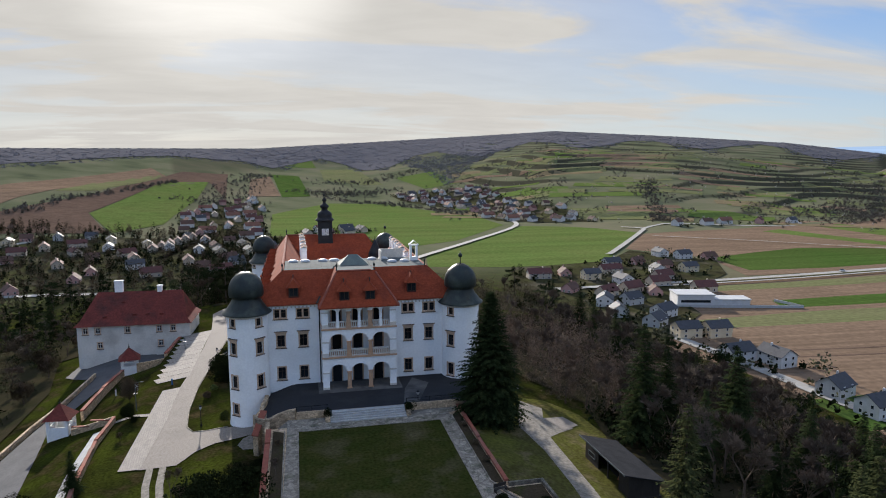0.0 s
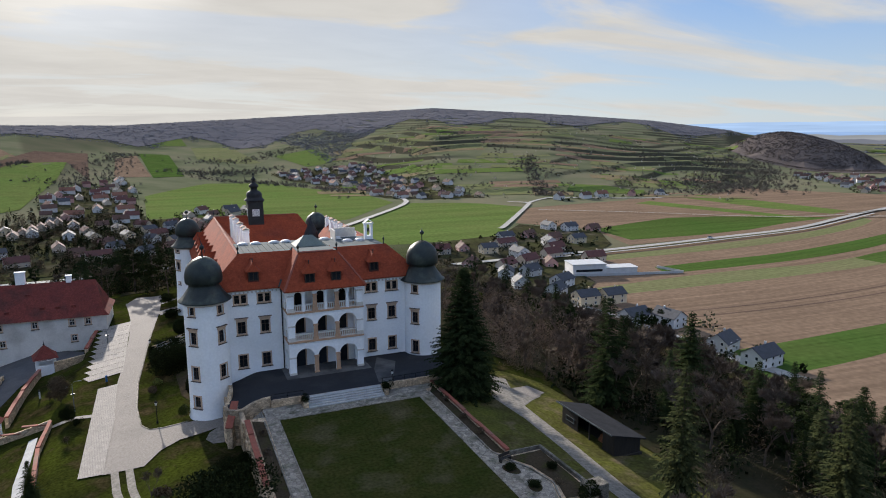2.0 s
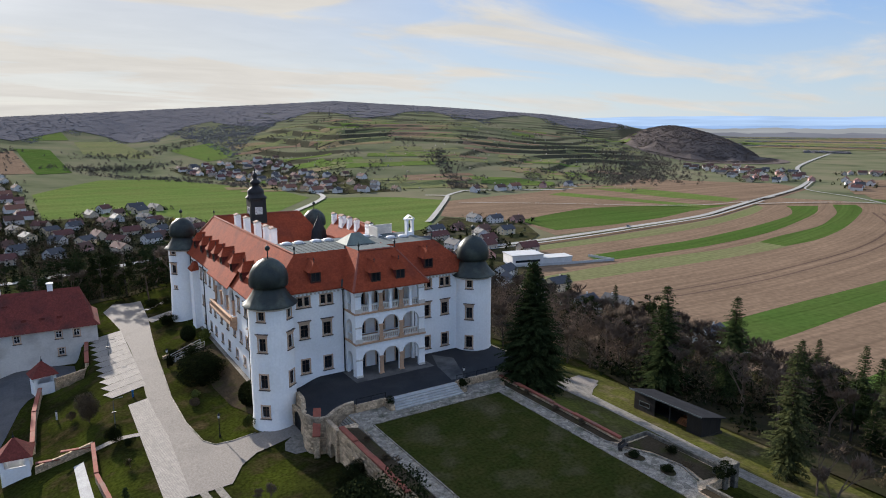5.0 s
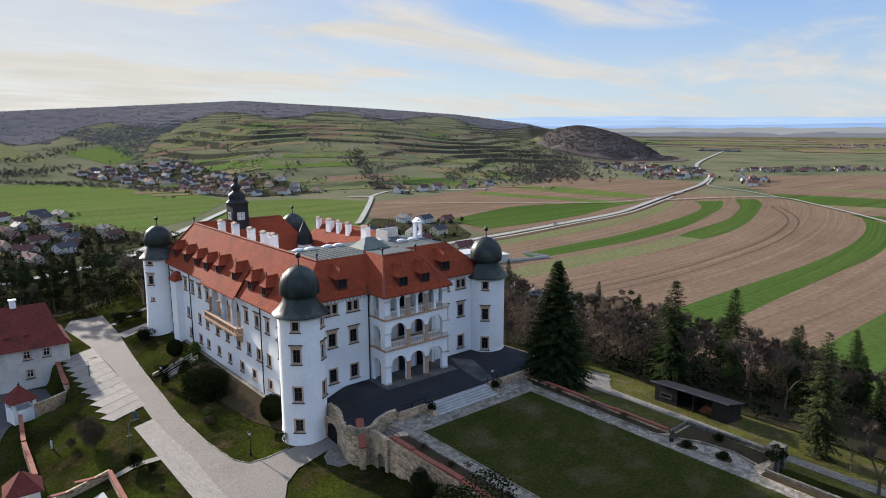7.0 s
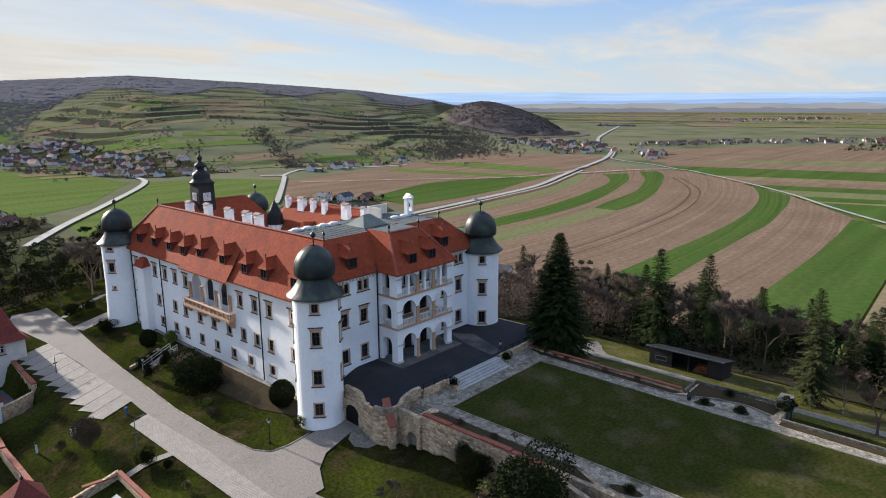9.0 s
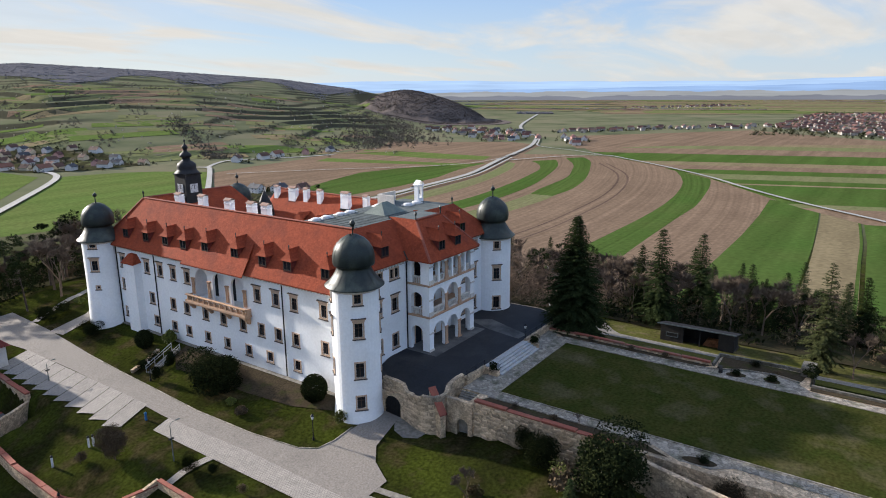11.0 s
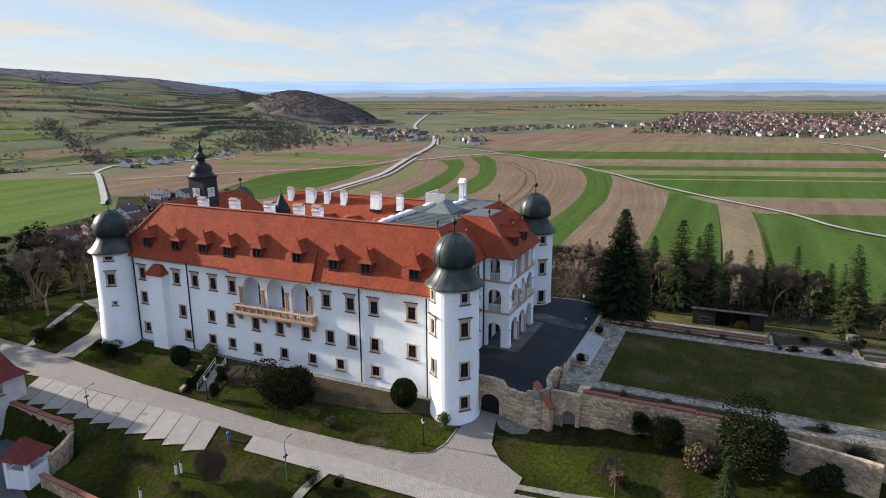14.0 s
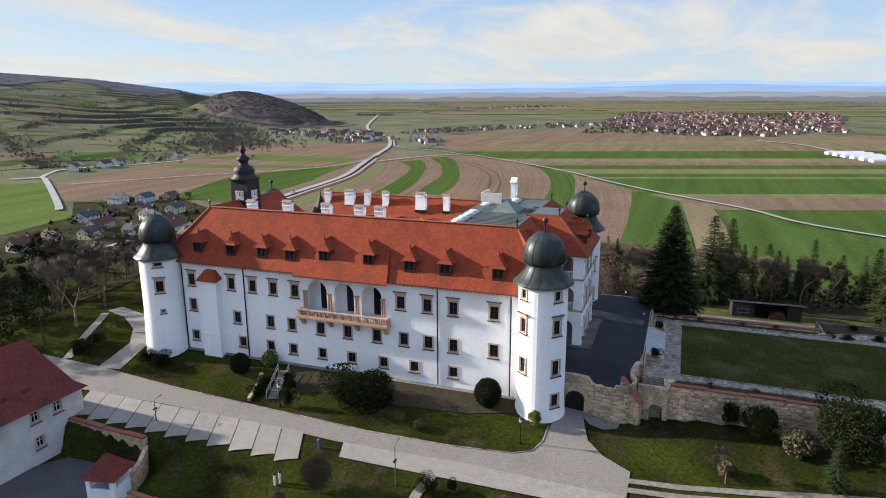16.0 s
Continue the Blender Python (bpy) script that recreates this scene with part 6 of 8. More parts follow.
# lamps and posts
def park_lamp(x, y, label="black iron park lamp with a glass lantern"):
    z = float(ground_height(x, y))
    l = thing("park_lamp", pose(x, y, z), label, "lamp", "park lamps")
    bm = bmesh.new()
    lathe(bm, ((0.16, 0), (0.14, 0.3), (0.07, 0.45), (0.05, 2.7), (0.09, 2.8)), 8)
    part("post", bm, IRON, l)
    bm = bmesh.new()
    lathe(bm, ((0.12, 2.8), (0.22, 3.2), (0.2, 3.22)), 6)
    part("lantern", bm, SKYLIGHT, l)
    bm = bmesh.new()
    lathe(bm, ((0.28, 3.22), (0.1, 3.42), (0.03, 3.55)), 6)
    part("cap", bm, IRON, l)


for x, y in ((-16.0, 105.2), (-17.2, 138.0), (33.5, 97.5), (16.5, 93.4), (-3.2, 93.6)):
    park_lamp(x, y)


def street_lamp(x, y, hgt=4.6):
    z = float(ground_height(x, y))
    l = thing("street_lamp", pose(x, y, z), "slim grey street lamp with a flat head", "lamp", "street lamps")
    bm = bmesh.new()
    lathe(bm, ((0.09, 0), (0.07, 1.0), (0.045, hgt)), 8)
    part("pole", bm, DECK, l)
    bm = bmesh.new()
    bend = [(0.55 - 0.55 * math.cos(a), hgt - 0.05 + 0.4 * math.sin(a)) for a in (0.0, 0.4, 0.8, 1.2, 1.57)] + [(0.85, hgt + 0.35)]
    rows = [[bm.verts.new((x + 0.035 * math.cos(a), 0.04 * math.sin(a), z + 0.035 * math.cos(a))) for a in np.arange(6) * 1.0472] for x, z in bend]
    for r0, r1 in zip(rows, rows[1:]):
        for i in range(6):
            bm.faces.new((r0[i], r0[(i + 1) % 6], r1[(i + 1) % 6], r1[i]))
    part("arm", bm, DECK, l)
    bm = bmesh.new()
    box(bm, 0.8, 1.35, -0.11, 0.11, hgt + 0.31, hgt + 0.41, bevel=0.04)
    part("head", bm, DECK, l)
    bm = bmesh.new()
    box(bm, -0.3, -0.06, -0.12, 0.12, hgt * 0.62, hgt * 0.62 + 0.16)
    box(bm, 0.06, 0.3, -0.12, 0.12, hgt * 0.62, hgt * 0.62 + 0.16)
    part("floodlight", bm, IRON, l)


street_lamp(-27.9, 116.2)
street_lamp(-25.5, 151.3, 2.8)
for x, y in ((-31.0, 129.6), (-30.6, 129.2), (-34.9, 131.0)):
    z = float(ground_height(x, y))
    o = thing("bollard", pose(x, y, z), "white post with a black cap in the grass", "post", "garden posts")
    bm = bmesh.new()
    lathe(bm, ((0.14, 0), (0.14, 1.3)), 8)
    part("post", bm, SKYLIGHT, o)
    bm = bmesh.new()
    lathe(bm, ((0.16, 1.3), (0.16, 1.5), (0.05, 1.6)), 8)
    part("cap", bm, IRON, o)
o = thing("hydrant", pose(-24.2, 127.9, float(ground_height(-24.2, 127.9))), "blue painted hydrant beside the paving", "hydrant")
bm = bmesh.new()
lathe(bm, ((0.16, 0), (0.14, 0.9), (0.2, 0.95), (0.2, 1.1), (0.05, 1.2)), 8)
part("body", bm, material("blue_paint", (0.02, 0.12, 0.3), (0.02, 0.1, 0.25), 0.5), o)


# ---- fields and roads of the plain ----
TILLED = {}


def tilled(kind, ang, arc=False):
    key = (kind, round(ang / 15) * 15, arc)
    if key not in TILLED:
        a, b, gap, depth = {"brown": ((0.175, 0.123, 0.084), (0.145, 0.102, 0.07), 3, 0.35), "dark": ((0.115, 0.078, 0.058), (0.09, 0.063, 0.048), 4, 0.3), "tan": ((0.18, 0.145, 0.085), (0.15, 0.12, 0.07), 4, 0.25),
                            "green": ((0.05, 0.088, 0.02), (0.062, 0.088, 0.024), 4, 0.4), "bright": ((0.088, 0.128, 0.034), (0.10, 0.122, 0.038), 5, 0.25), "olive": ((0.125, 0.138, 0.06), (0.14, 0.134, 0.068), 5, 0.25)}[kind]
        TILLED[key] = furrow_material(kind + "_field", a, b, key[1], gap, depth, arc)
    return TILLED[key]


FIELD_WORDS = {"brown": "ploughed brown field", "dark": "freshly ploughed dark brown field", "tan": "pale tan stubble strip", "green": "green field of young corn", "bright": "bright green meadow field", "olive": "olive green pasture field"}
LIFT = [0.10]


def field(kind, pts, ang=20, drape=False, far=False, arc=False):
    P = pts
    LIFT[0] += 0.003
    if far:
        return sheet("field", [tuple(p) for p in P], tilled(kind, ang), 1.0 + LIFT[0], 120, label=FIELD_WORDS[kind] + " far out on the plain", category="field")
    if drape:
        return sheet("field", [tuple(p) for p in P], tilled(kind, ang), 0.2 + 0.3 * LIFT[0], 16, label=FIELD_WORDS[kind] + " on the slope", category="field")
    return sheet("field", [tuple(p) for p in P], tilled(kind, ang, arc), height=PLAIN + LIFT[0], label=FIELD_WORDS[kind] + " on the plain", category="field")


def band(kind, inner, outer, ang=20):
    a, b = curve_points(inner, 7), curve_points(outer, 7)
    field(kind, [tuple(p) for p in a] + [tuple(p) for p in b[::-1]], ang, arc=True)


def road(pts, w, lift=0.5, label="pale country road across the plain", mat=None, drape=False):
    c = curve_points(pts, 8)
    L, R = [], []
    for i, p in enumerate(c):
        d = c[min(i + 1, len(c) - 1)] - c[max(i - 1, 0)]
        d = d / np.hypot(*d)
        n = np.array((-d[1], d[0])) * w / 2
        L.append(p + n)
        R.append(p - n)
    bm = bmesh.new()
    q = []
    for a, b in zip(L, R):
        za, zb = ((float(ground_height(*p)) + lift) if drape else PLAIN + 1.2 + lift - 0.5 for p in (a, b))
        q.append((bm.verts.new((*a, za)), bm.verts.new((*b, zb))))
    for (a, b), (c2, d2) in zip(q, q[1:]):
        bm.faces.new((a, b, d2, c2))
    for f in bm.faces:
        f.normal_update()
        if f.normal.z < 0:
            f.normal_flip()
    me = bpy.data.meshes.new("road")
    bm.to_mesh(me)
    bm.free()
    me.materials.append(mat or FAR_ROAD)
    return tagged(new("road", me), label, "road", kind="structure")


# the big curved plot between the road and the field track
field("brown", [(150, 160), (160, 372), (277, 374), (382, 381), (477, 392), (565, 419), (630, 440), (690, 452), (715, 400), (719, 352), (690, 312), (635, 252), (574, 194), (518, 152), (474, 126), (402, 121), (330, 118), (150, 115)], 25, arc=True)
band("olive", [(170, 366), (300, 366), (382, 372), (477, 384), (565, 410), (606, 428)], [(170, 352), (290, 350), (376, 352), (450, 362), (540, 386), (590, 408)], 15)
band("green", [(262, 320), (320, 322), (370, 323), (440, 333), (502, 346), (560, 362), (600, 385), (622, 404)], [(256, 303), (310, 301), (370, 302), (449, 313), (541, 339), (600, 360), (650, 386)], 18)
band("olive", [(190, 289), (283, 293), (362, 288), (434, 297)], [(190, 273), (282, 269), (371, 268), (424, 274)], 5)
band("green", [(402, 291), (434, 298), (509, 309), (570, 330), (615, 349), (673, 384)], [(402, 272), (448, 275), (519, 293), (609, 326), (660, 348), (692, 370)], 28)
band("green", [(150, 184), (205, 183), (268, 184), (364, 185), (441, 191), (516, 204), (570, 220), (620, 240)], [(150, 158), (207, 157), (273, 161), (362, 165), (416, 167), (483, 176), (530, 184), (568, 193)], 12)
field("green", [(466, 112), (472, 128), (402, 123), (330, 120), (150, 118), (150, 76), (293, 82), (388, 88), (440, 92)], 5)
field("tan", [(440, 91), (388, 87), (293, 81), (150, 75), (150, 54), (290, 60), (344, 62), (422, 68)], 8)
field("green", [(421, 66), (344, 60), (290, 58), (140, 52), (140, -75), (290, -75), (334, -18), (365, 26), (395, 45)], 8)
band("green", [(150, 79.5), (293, 83), (388, 89), (439, 93)], [(150, 78.5), (293, 82), (388, 88), (439, 92)], 95)
band("green", [(150, 56), (290, 61.5), (344, 63.5), (422, 69)], [(150, 54.5), (290, 60), (344, 62), (422, 67.5)], 95)
# strips north of the road
field("brown", [(300, 392), (322, 470), (282, 530), (352, 630), (402, 640), (500, 652), (600, 712), (700, 782), (760, 762), (806, 650), (860, 560), (817, 492), (677, 447), (560, 414), (470, 400), (382, 392)], -40)
field("green", [(316, 410), (323, 468), (380, 487), (434, 501), (481, 492), (553, 457), (578, 437), (540, 434), (508, 430), (445, 413), (379, 407)], 8)
field("bright", [(490, 620), (523, 634), (541, 540), (560, 446), (540, 442), (512, 540)], -78)
field("bright", [(586, 646), (633, 668), (644, 568), (642, 470), (604, 458), (586, 522)], -85)
road([(352, 606), (430, 545), (523, 464), (600, 446), (690, 458)], 2.0, label="thin pale field path")
# wheel tracks across the brown plot
for o in (0, 9):
    band("dark", [(190, 236 - o), (260, 230 - o), (330, 231 - o), (440, 243 - o), (550, 275 - o), (640, 330 - o)], [(190, 234.6 - o), (260, 228.6 - o), (331, 229.6 - o), (441, 241.6 - o), (552, 273.6 - o), (642, 328.6 - o)], 20)
# meadows beside the village road
field("bright", [(93, 476), (150, 462), (215, 462), (240, 476), (268, 522), (356, 638), (330, 690), (300, 715), (254, 732), (236, 706), (160, 600), (102, 528)], 50)
field("bright", [(-40, 1130), (40, 1160), (140, 1120), (235, 850), (238, 748), (150, 620), (96, 585), (60, 690), (-30, 700)], 10)
# strips beyond the field track
PV, PU = [313, 355, 428, 505, 606, 724, 874, 1500], [118, 87, 38, 14, -19, -83, -160, -260]
for v0, v1, kind in ((250, 401, "green"), (401, 455, "brown"), (455, 472, "olive"), (472, 536, "green"), (536, 566, "green"), (566, 574, "tan"), (574, 601, "green"), (601, 640, "olive"), (640, 675, "green"), (675, 712, "brown"), (712, 748, "tan"), (748, 843, "green"), (843, 919, "brown"), (919, 975, "olive"), (975, 1032, "tan"), (1032, 1120, "brown")):
    xy = lambda u, v: (0.3 * u + 0.954 * v, -0.954 * u + 0.3 * v)
    ua, ub = np.interp([v0, v1], PV, PU) + 4
    end = 620
    field(kind, [xy(ua, v0), xy(end, v0), xy(end, v1), xy(ub, v1)], -72)
field("brown", [(870, 470), (1010, 540), (1330, 300), (1130, 60), (1090, 40), (900, 330), (800, 425)], -30)
rng = random.Random(5)
for i in range(95):
    v = 1250 + i * 36 + rng.uniform(0, 20)
    for u0 in (-1500, -900, -300, 300, 900):
        if v < 2500 and -700 < u0 < 500 and v < 2150 and u0 > -500:
            continue
        w = rng.uniform(50, 150)
        ua, ln = u0 + rng.uniform(0, 200), rng.uniform(300, 900)
        if rng.random() < 0.92 and math.hypot(*xy(ua, v)) < 4500 and math.degrees(math.atan2(xy(ua, v)[0], xy(ua, v)[1])) > 54:
            field(rng.choice(("brown", "olive", "green", "tan", "olive", "bright", "tan", "dark", "brown")), [xy(ua, v), xy(ua + ln, v), xy(ua + ln, v + w), xy(ua, v + w)], -72, far=True)
# fields on the western and northern slopes
field("bright", [(-238, 838), (-216, 1216), (-160, 1286), (-148, 1046), (-149, 789), (-185, 720)], 75, drape=True)
field("dark", [(-300, 676), (-320, 808), (-270, 1010), (-230, 1450), (-150, 1540), (-112, 1098), (-158, 1284), (-216, 1220), (-240, 840), (-188, 717)], 70, drape=True)
field("brown", [(-412, 1048), (-368, 1191), (-288, 1444), (-240, 1328), (-300, 1175), (-337, 926), (-340, 798)], 75, drape=True)
field("olive", [(-321, 989), (-318, 1162), (-250, 1376), (-248, 1266), (-275, 1027)], 75, drape=True)
field("green", [(-60, 1640), (4, 1600), (23, 1248), (-27, 1200)], 80, drape=True)
field("brown", [(-96, 1455), (-62, 1575), (-30, 1213), (-83, 1168)], 80, drape=True)
field("bright", [(-36, 1977), (40, 2025), (52, 1870), (-31, 1815)], 80, drape=True)
field("olive", [(60, 1840), (160, 1900), (190, 1500), (60, 1560)], 80, drape=True)
field("bright", [(230, 1600), (330, 1620), (340, 1380), (260, 1360)], 80, drape=True)

vr = random.Random(9)
for i in range(95):
    az, r = radians(vr.uniform(14, 46)), vr.uniform(850, 1850)
    cx, cy = r * math.sin(az), 20 + r * math.cos(az)
    t = az + vr.uniform(-0.2, 0.2)
    a, b = vr.uniform(25, 75), vr.uniform(10, 26)
    ux, uy = math.cos(t), -math.sin(t)
    field(vr.choice(("olive", "olive", "tan", "bright", "olive", "brown")), [(cx + sx * a * ux + sy * b * uy, cy + sx * a * uy - sy * b * ux) for sx, sy in ((-1, -1), (1, -1), (1, 1), (-1, 1))], math.degrees(-t), drape=True)


road([(150, 374), (277, 378), (382, 387), (477, 398), (565, 425), (630, 446), (790, 494), (912, 546), (990, 584)], 6)
road([(200, 368), (300, 371), (382, 379), (477, 390), (565, 416), (640, 440)], 2.6, label="pale cycle track beside the road")
road([(990, 584), (1060, 640), (1300, 780), (1900, 1040)], 7)
road([(606, 428), (682, 395), (721, 356), (690, 312), (635, 252), (574, 194), (518, 152), (464, 106), (407, 48), (365, 20), (334, -18), (280, -100)], 3.6, label="pale farm track between the fields")
road([(721, 356), (761, 410), (801, 483), (870, 520), (930, 548)], 2.6, label="pale farm track between the fields")
road([(60, 470), (99, 526), (158, 603), (235, 709), (259, 768), (258, 830)], 6)
road([(250, 500), (267, 520), (357, 640), (376, 672), (360, 690)], 5)
road([(376, 672), (430, 700), (560, 660), (620, 730)], 5, label="pale lane along the foot of the slope", drape=True)
road([(-190, 426), (-148, 427), (-98, 423), (-40, 430), (40, 460)], 7, drape=True)
road([(-110, 560), (-104, 600), (-98, 650), (-92, 690)], 8, label="pale car park lane in the village", drape=True)
road([(-280, 560), (-240, 640), (-215, 690)], 6, drape=True)
road([(1070, -16), (1000, -70), (868, -100), (774, -130), (650, -180)], 6)
road([(166, 262), (172, 220), (176, 180), (180, 150)], 6, label="pale village street below the hill", drape=True)

# ---- houses ----
WALLS = [material("house_white", (0.62, 0.61, 0.60), (0.52, 0.51, 0.50), 0.9, scale=0.4, soft=0.06), material("house_cream", (0.62, 0.52, 0.36), (0.55, 0.46, 0.32), 0.9, scale=0.4, soft=0.06), material("house_beige", (0.5, 0.43, 0.34), (0.45, 0.38, 0.3), 0.9, scale=0.4, soft=0.06), material("house_grey", (0.45, 0.46, 0.46), (0.4, 0.4, 0.4), 0.9, scale=0.4, soft=0.06), material("house_pink", (0.5, 0.3, 0.27), (0.45, 0.27, 0.24), 0.9, scale=0.4, soft=0.06)]
ROOFS = [material("roof_red_brown", (0.125, 0.05, 0.042), (0.085, 0.042, 0.038), 0.85, scale=0.6), material("roof_slate_grey", (0.06, 0.062, 0.07), (0.045, 0.046, 0.052), 0.7, scale=0.6), material("roof_brown", (0.11, 0.06, 0.045), (0.085, 0.05, 0.04), 0.85, scale=0.6), material("roof_orange", (0.21, 0.095, 0.065), (0.16, 0.08, 0.055), 0.85, scale=0.6)]
WALL_WORDS = ("white", "cream", "beige", "grey", "pink")
ROOF_WORDS = ("red-brown", "slate grey", "brown", "orange")


def village_house(L, W, H, RH, wi, ri, windows):
    h = thing("house", Matrix(), "%s rendered house with a %s gabled roof" % (WALL_WORDS[wi], ROOF_WORDS[ri]), "house", "village houses")
    bm = bmesh.new()
    a, b = L / 2, W / 2
    for q in (((-a, -b), (a, -b)), ((a, b), (-a, b))):
        quad(bm, (*q[0], -2), (*q[1], -2), (*q[1], H), (*q[0], H))
    for s in (-1, 1):
        bm.faces.new([bm.verts.new(p) for p in ((s * a, -b, -2), (s * a, b, -2), (s * a, b, H), (s * a, 0, H + RH), (s * a, -b, H))])
    part("wall", bm, WALLS[wi], h)
    bm = bmesh.new()
    o = 0.5
    k = RH / b
    for s in (-1, 1):
        slab(bm, [(-a - o, s * (b + o), H - o * k + 0.1), (a + o, s * (b + o), H - o * k + 0.1), (a + o, 0, H + RH + 0.1), (-a - o, 0, H + RH + 0.1)][::s], 0.2)
    part("roof", bm, ROOFS[ri], h)
    bm = bmesh.new()
    box(bm, a * 0.3, a * 0.3 + 0.7, 0.3, 1.0, H + RH * 0.5, H + RH + 0.9)
    part("chimney", bm, WALLS[wi], h)
    if windows:
        g = bmesh.new()
        box(g, -0.55, 0.55, -0.04, 0.04, -0.65, 0.65)
        me = mesh_of("pane", g, GLASS)
        f = bmesh.new()
        for d in ((-0.7, -0.55, -0.8, 0.8), (0.55, 0.7, -0.8, 0.8), (-0.55, 0.55, 0.65, 0.8), (-0.55, 0.55, -0.8, -0.65)):
            box(f, d[0], d[1], -0.06, 0.05, d[2], d[3])
        fm = mesh_of("window", f, WHITE_SASH)
        n = max(2, int(L / 4.4))
        spots = [((-a + (i + 0.5) * L / n), s * b, z, 0) for i in range(n) for s in (-1, 1) for z in ((1.5, 4.3) if H > 4.5 else (1.5,))]
        spots += [(s * a, y, z, 90) for s in (-1, 1) for y in (-b * 0.45, b * 0.45) for z in ((1.5, 4.3) if H > 4.5 else (1.5,))]
        for x, y, z, t in spots:
            w = part("window", fm, None, h)
            w.matrix_basis = pose(x, y, z, 0, 0, t)
            part("pane", me, None, w)
    return h


rng = random.Random(11)
NEAR_KINDS = [village_house(L, W, H, R, wi, ri, True) for L, W, H, R, wi, ri in ((14, 10, 5.4, 3.2, 0, 1), (16, 9, 4.4, 3.8, 2, 0), (13, 10, 5.6, 3.0, 1, 1), (12, 9, 3.4, 3.8, 4, 2), (18, 9, 5.0, 3.4, 2, 0), (12, 10, 4.8, 3.6, 3, 1))]
FAR_KINDS = [village_house(L, W, H, R, wi, ri, False) for L, W, H, R, wi, ri in ((14, 10, 5.2, 4.0, 0, 0), (16, 10, 5.2, 4.2, 0, 2), (12, 9, 4.0, 4.0, 1, 2), (13, 9, 5.0, 3.6, 0, 1), (18, 9, 4.2, 3.8, 2, 1), (11, 9, 5.4, 3.6, 4, 0), (20, 10, 5.0, 4.4, 0, 3))]
USED = set()


def place(kinds, x, y, turn, scale=1.0):
    k = rng.choice(kinds)
    m = pose(x, y, float(ground_height(x, y)) + 0.1, 0, 0, turn)
    if k.name in USED:
        o = copy_thing(k, m)
    else:
        USED.add(k.name)
        o = k
        o.matrix_world = m
    o.scale = (0.86, 0.86, 0.86)
    return o


PLACED = []


def clear(x, y, d):
    if any((x - a) ** 2 + (y - b) ** 2 < d * d for a, b in PLACED):
        return False
    PLACED.append((x, y))
    return True


HOUSES = ((4, 157, 414, -4), (2, 190, 404, 2), (3, 178, 420, 80), (0, 226, 446, 4), (0, 203, 384, 95), (1, 222, 374, 10), (0, 300, 470, 8), (0, 288, 484, 92), (3, 318, 462, 5), (2, 270, 415, 5), (3, 262, 434, 12), (5, 168, 284, 35), (2, 172, 264, 0), (2, 186, 262, 2),
          (0, 172, 228, 8), (0, 184, 220, 100), (5, 180, 186, 20), (0, 180, 168, 8), (1, 196, 360, 20), (3, 206, 350, 70), (1, 176, 352, 30), (5, 180, 330, 15), (0, 164, 330, 60), (1, 236, 392, 15), (0, 244, 412, 80), (3, 250, 452, 20), (4, 212, 420, 5), (3, 160, 368, 40), (0, 182, 300, 25), (1, 240, 352, 0), (5, 160, 306, 70))
for k, x, y, t in HOUSES:
    clear(x, y, 5)
    place([NEAR_KINDS[k]], x, y, t)


def inside(x, y, poly):
    c = False
    for (x0, y0), (x1, y1) in zip(poly, poly[1:] + poly[:1]):
        if (y0 > y) != (y1 > y) and x < (x1 - x0) * (y - y0) / (y1 - y0) + x0:
            c = not c
    return c


def cluster(kinds, poly, n, gap, base_turn):
    xs, ys = [p[0] for p in poly], [p[1] for p in poly]
    made = tries = 0
    while made < n and tries < n * 40:
        tries += 1
        x, y = rng.uniform(min(xs), max(xs)), rng.uniform(min(ys), max(ys))
        if inside(x, y, poly) and clear(x, y, gap):
            place(kinds, x, y, base_turn + rng.choice((0, 90)) + rng.uniform(-15, 15))
            made += 1


GARDENS = material("village_gardens", (0.05, 0.052, 0.022), (0.032, 0.028, 0.018), 0.95, scale=0.06, fine=0.5, stain=(0.085, 0.075, 0.055), stain_scale=0.05, spec=0.0, soft=0.4)
for poly in ([(-290, 436), (-60, 440), (20, 480), (96, 520), (96, 580), (40, 690), (-30, 690), (-40, 815), (-60, 1120), (-130, 960), (-130, 800), (-118, 690), (-200, 700), (-290, 640)], [(150, 250), (204, 300), (214, 340), (290, 400), (318, 452), (280, 520), (235, 470), (150, 455), (130, 380)], [(180, 1290), (276, 1300), (362, 1270), (335, 1002), (370, 865), (362, 750), (290, 763), (245, 800), (240, 962), (185, 1162)]):
    sheet("village_gardens", poly, GARDENS, 0.5, 14, label="dark gardens and yards between the village houses", category="gardens")
cluster(NEAR_KINDS, [(-172, 434), (-259, 649), (-200, 690), (-120, 640), (-70, 610), (-60, 520), (-110, 440)], 26, 24, 20)
cluster(FAR_KINDS, [(-100, 640), (-132, 796), (-140, 950), (-60, 1150), (-40, 815), (-30, 640)], 42, 19, 15)
cluster(NEAR_KINDS, [(-75, 470), (-20, 470), (60, 520), (88, 560), (60, 640), (0, 660), (-60, 640)], 30, 21, 30)
cluster(FAR_KINDS, [(0, 760), (70, 730), (60, 690), (0, 690)], 6, 22, 30)
cluster(FAR_KINDS, [(182, 1300), (276, 1300), (362, 1270), (335, 1002), (370, 865), (362, 750), (290, 773), (245, 800), (240, 962), (185, 1162)], 85, 21, 25)
cluster(FAR_KINDS, [(420, 690), (455, 700), (600, 720), (600, 690), (450, 680)], 7, 28, 20)
cluster(FAR_KINDS, [(1054, 886), (1000, 794), (850, 590), (930, 548), (1080, 650), (1130, 800)], 46, 24, 30)
cluster(FAR_KINDS, [(948, 532), (905, 480), (830, 450), (900, 440), (1000, 520)], 8, 26, 30)


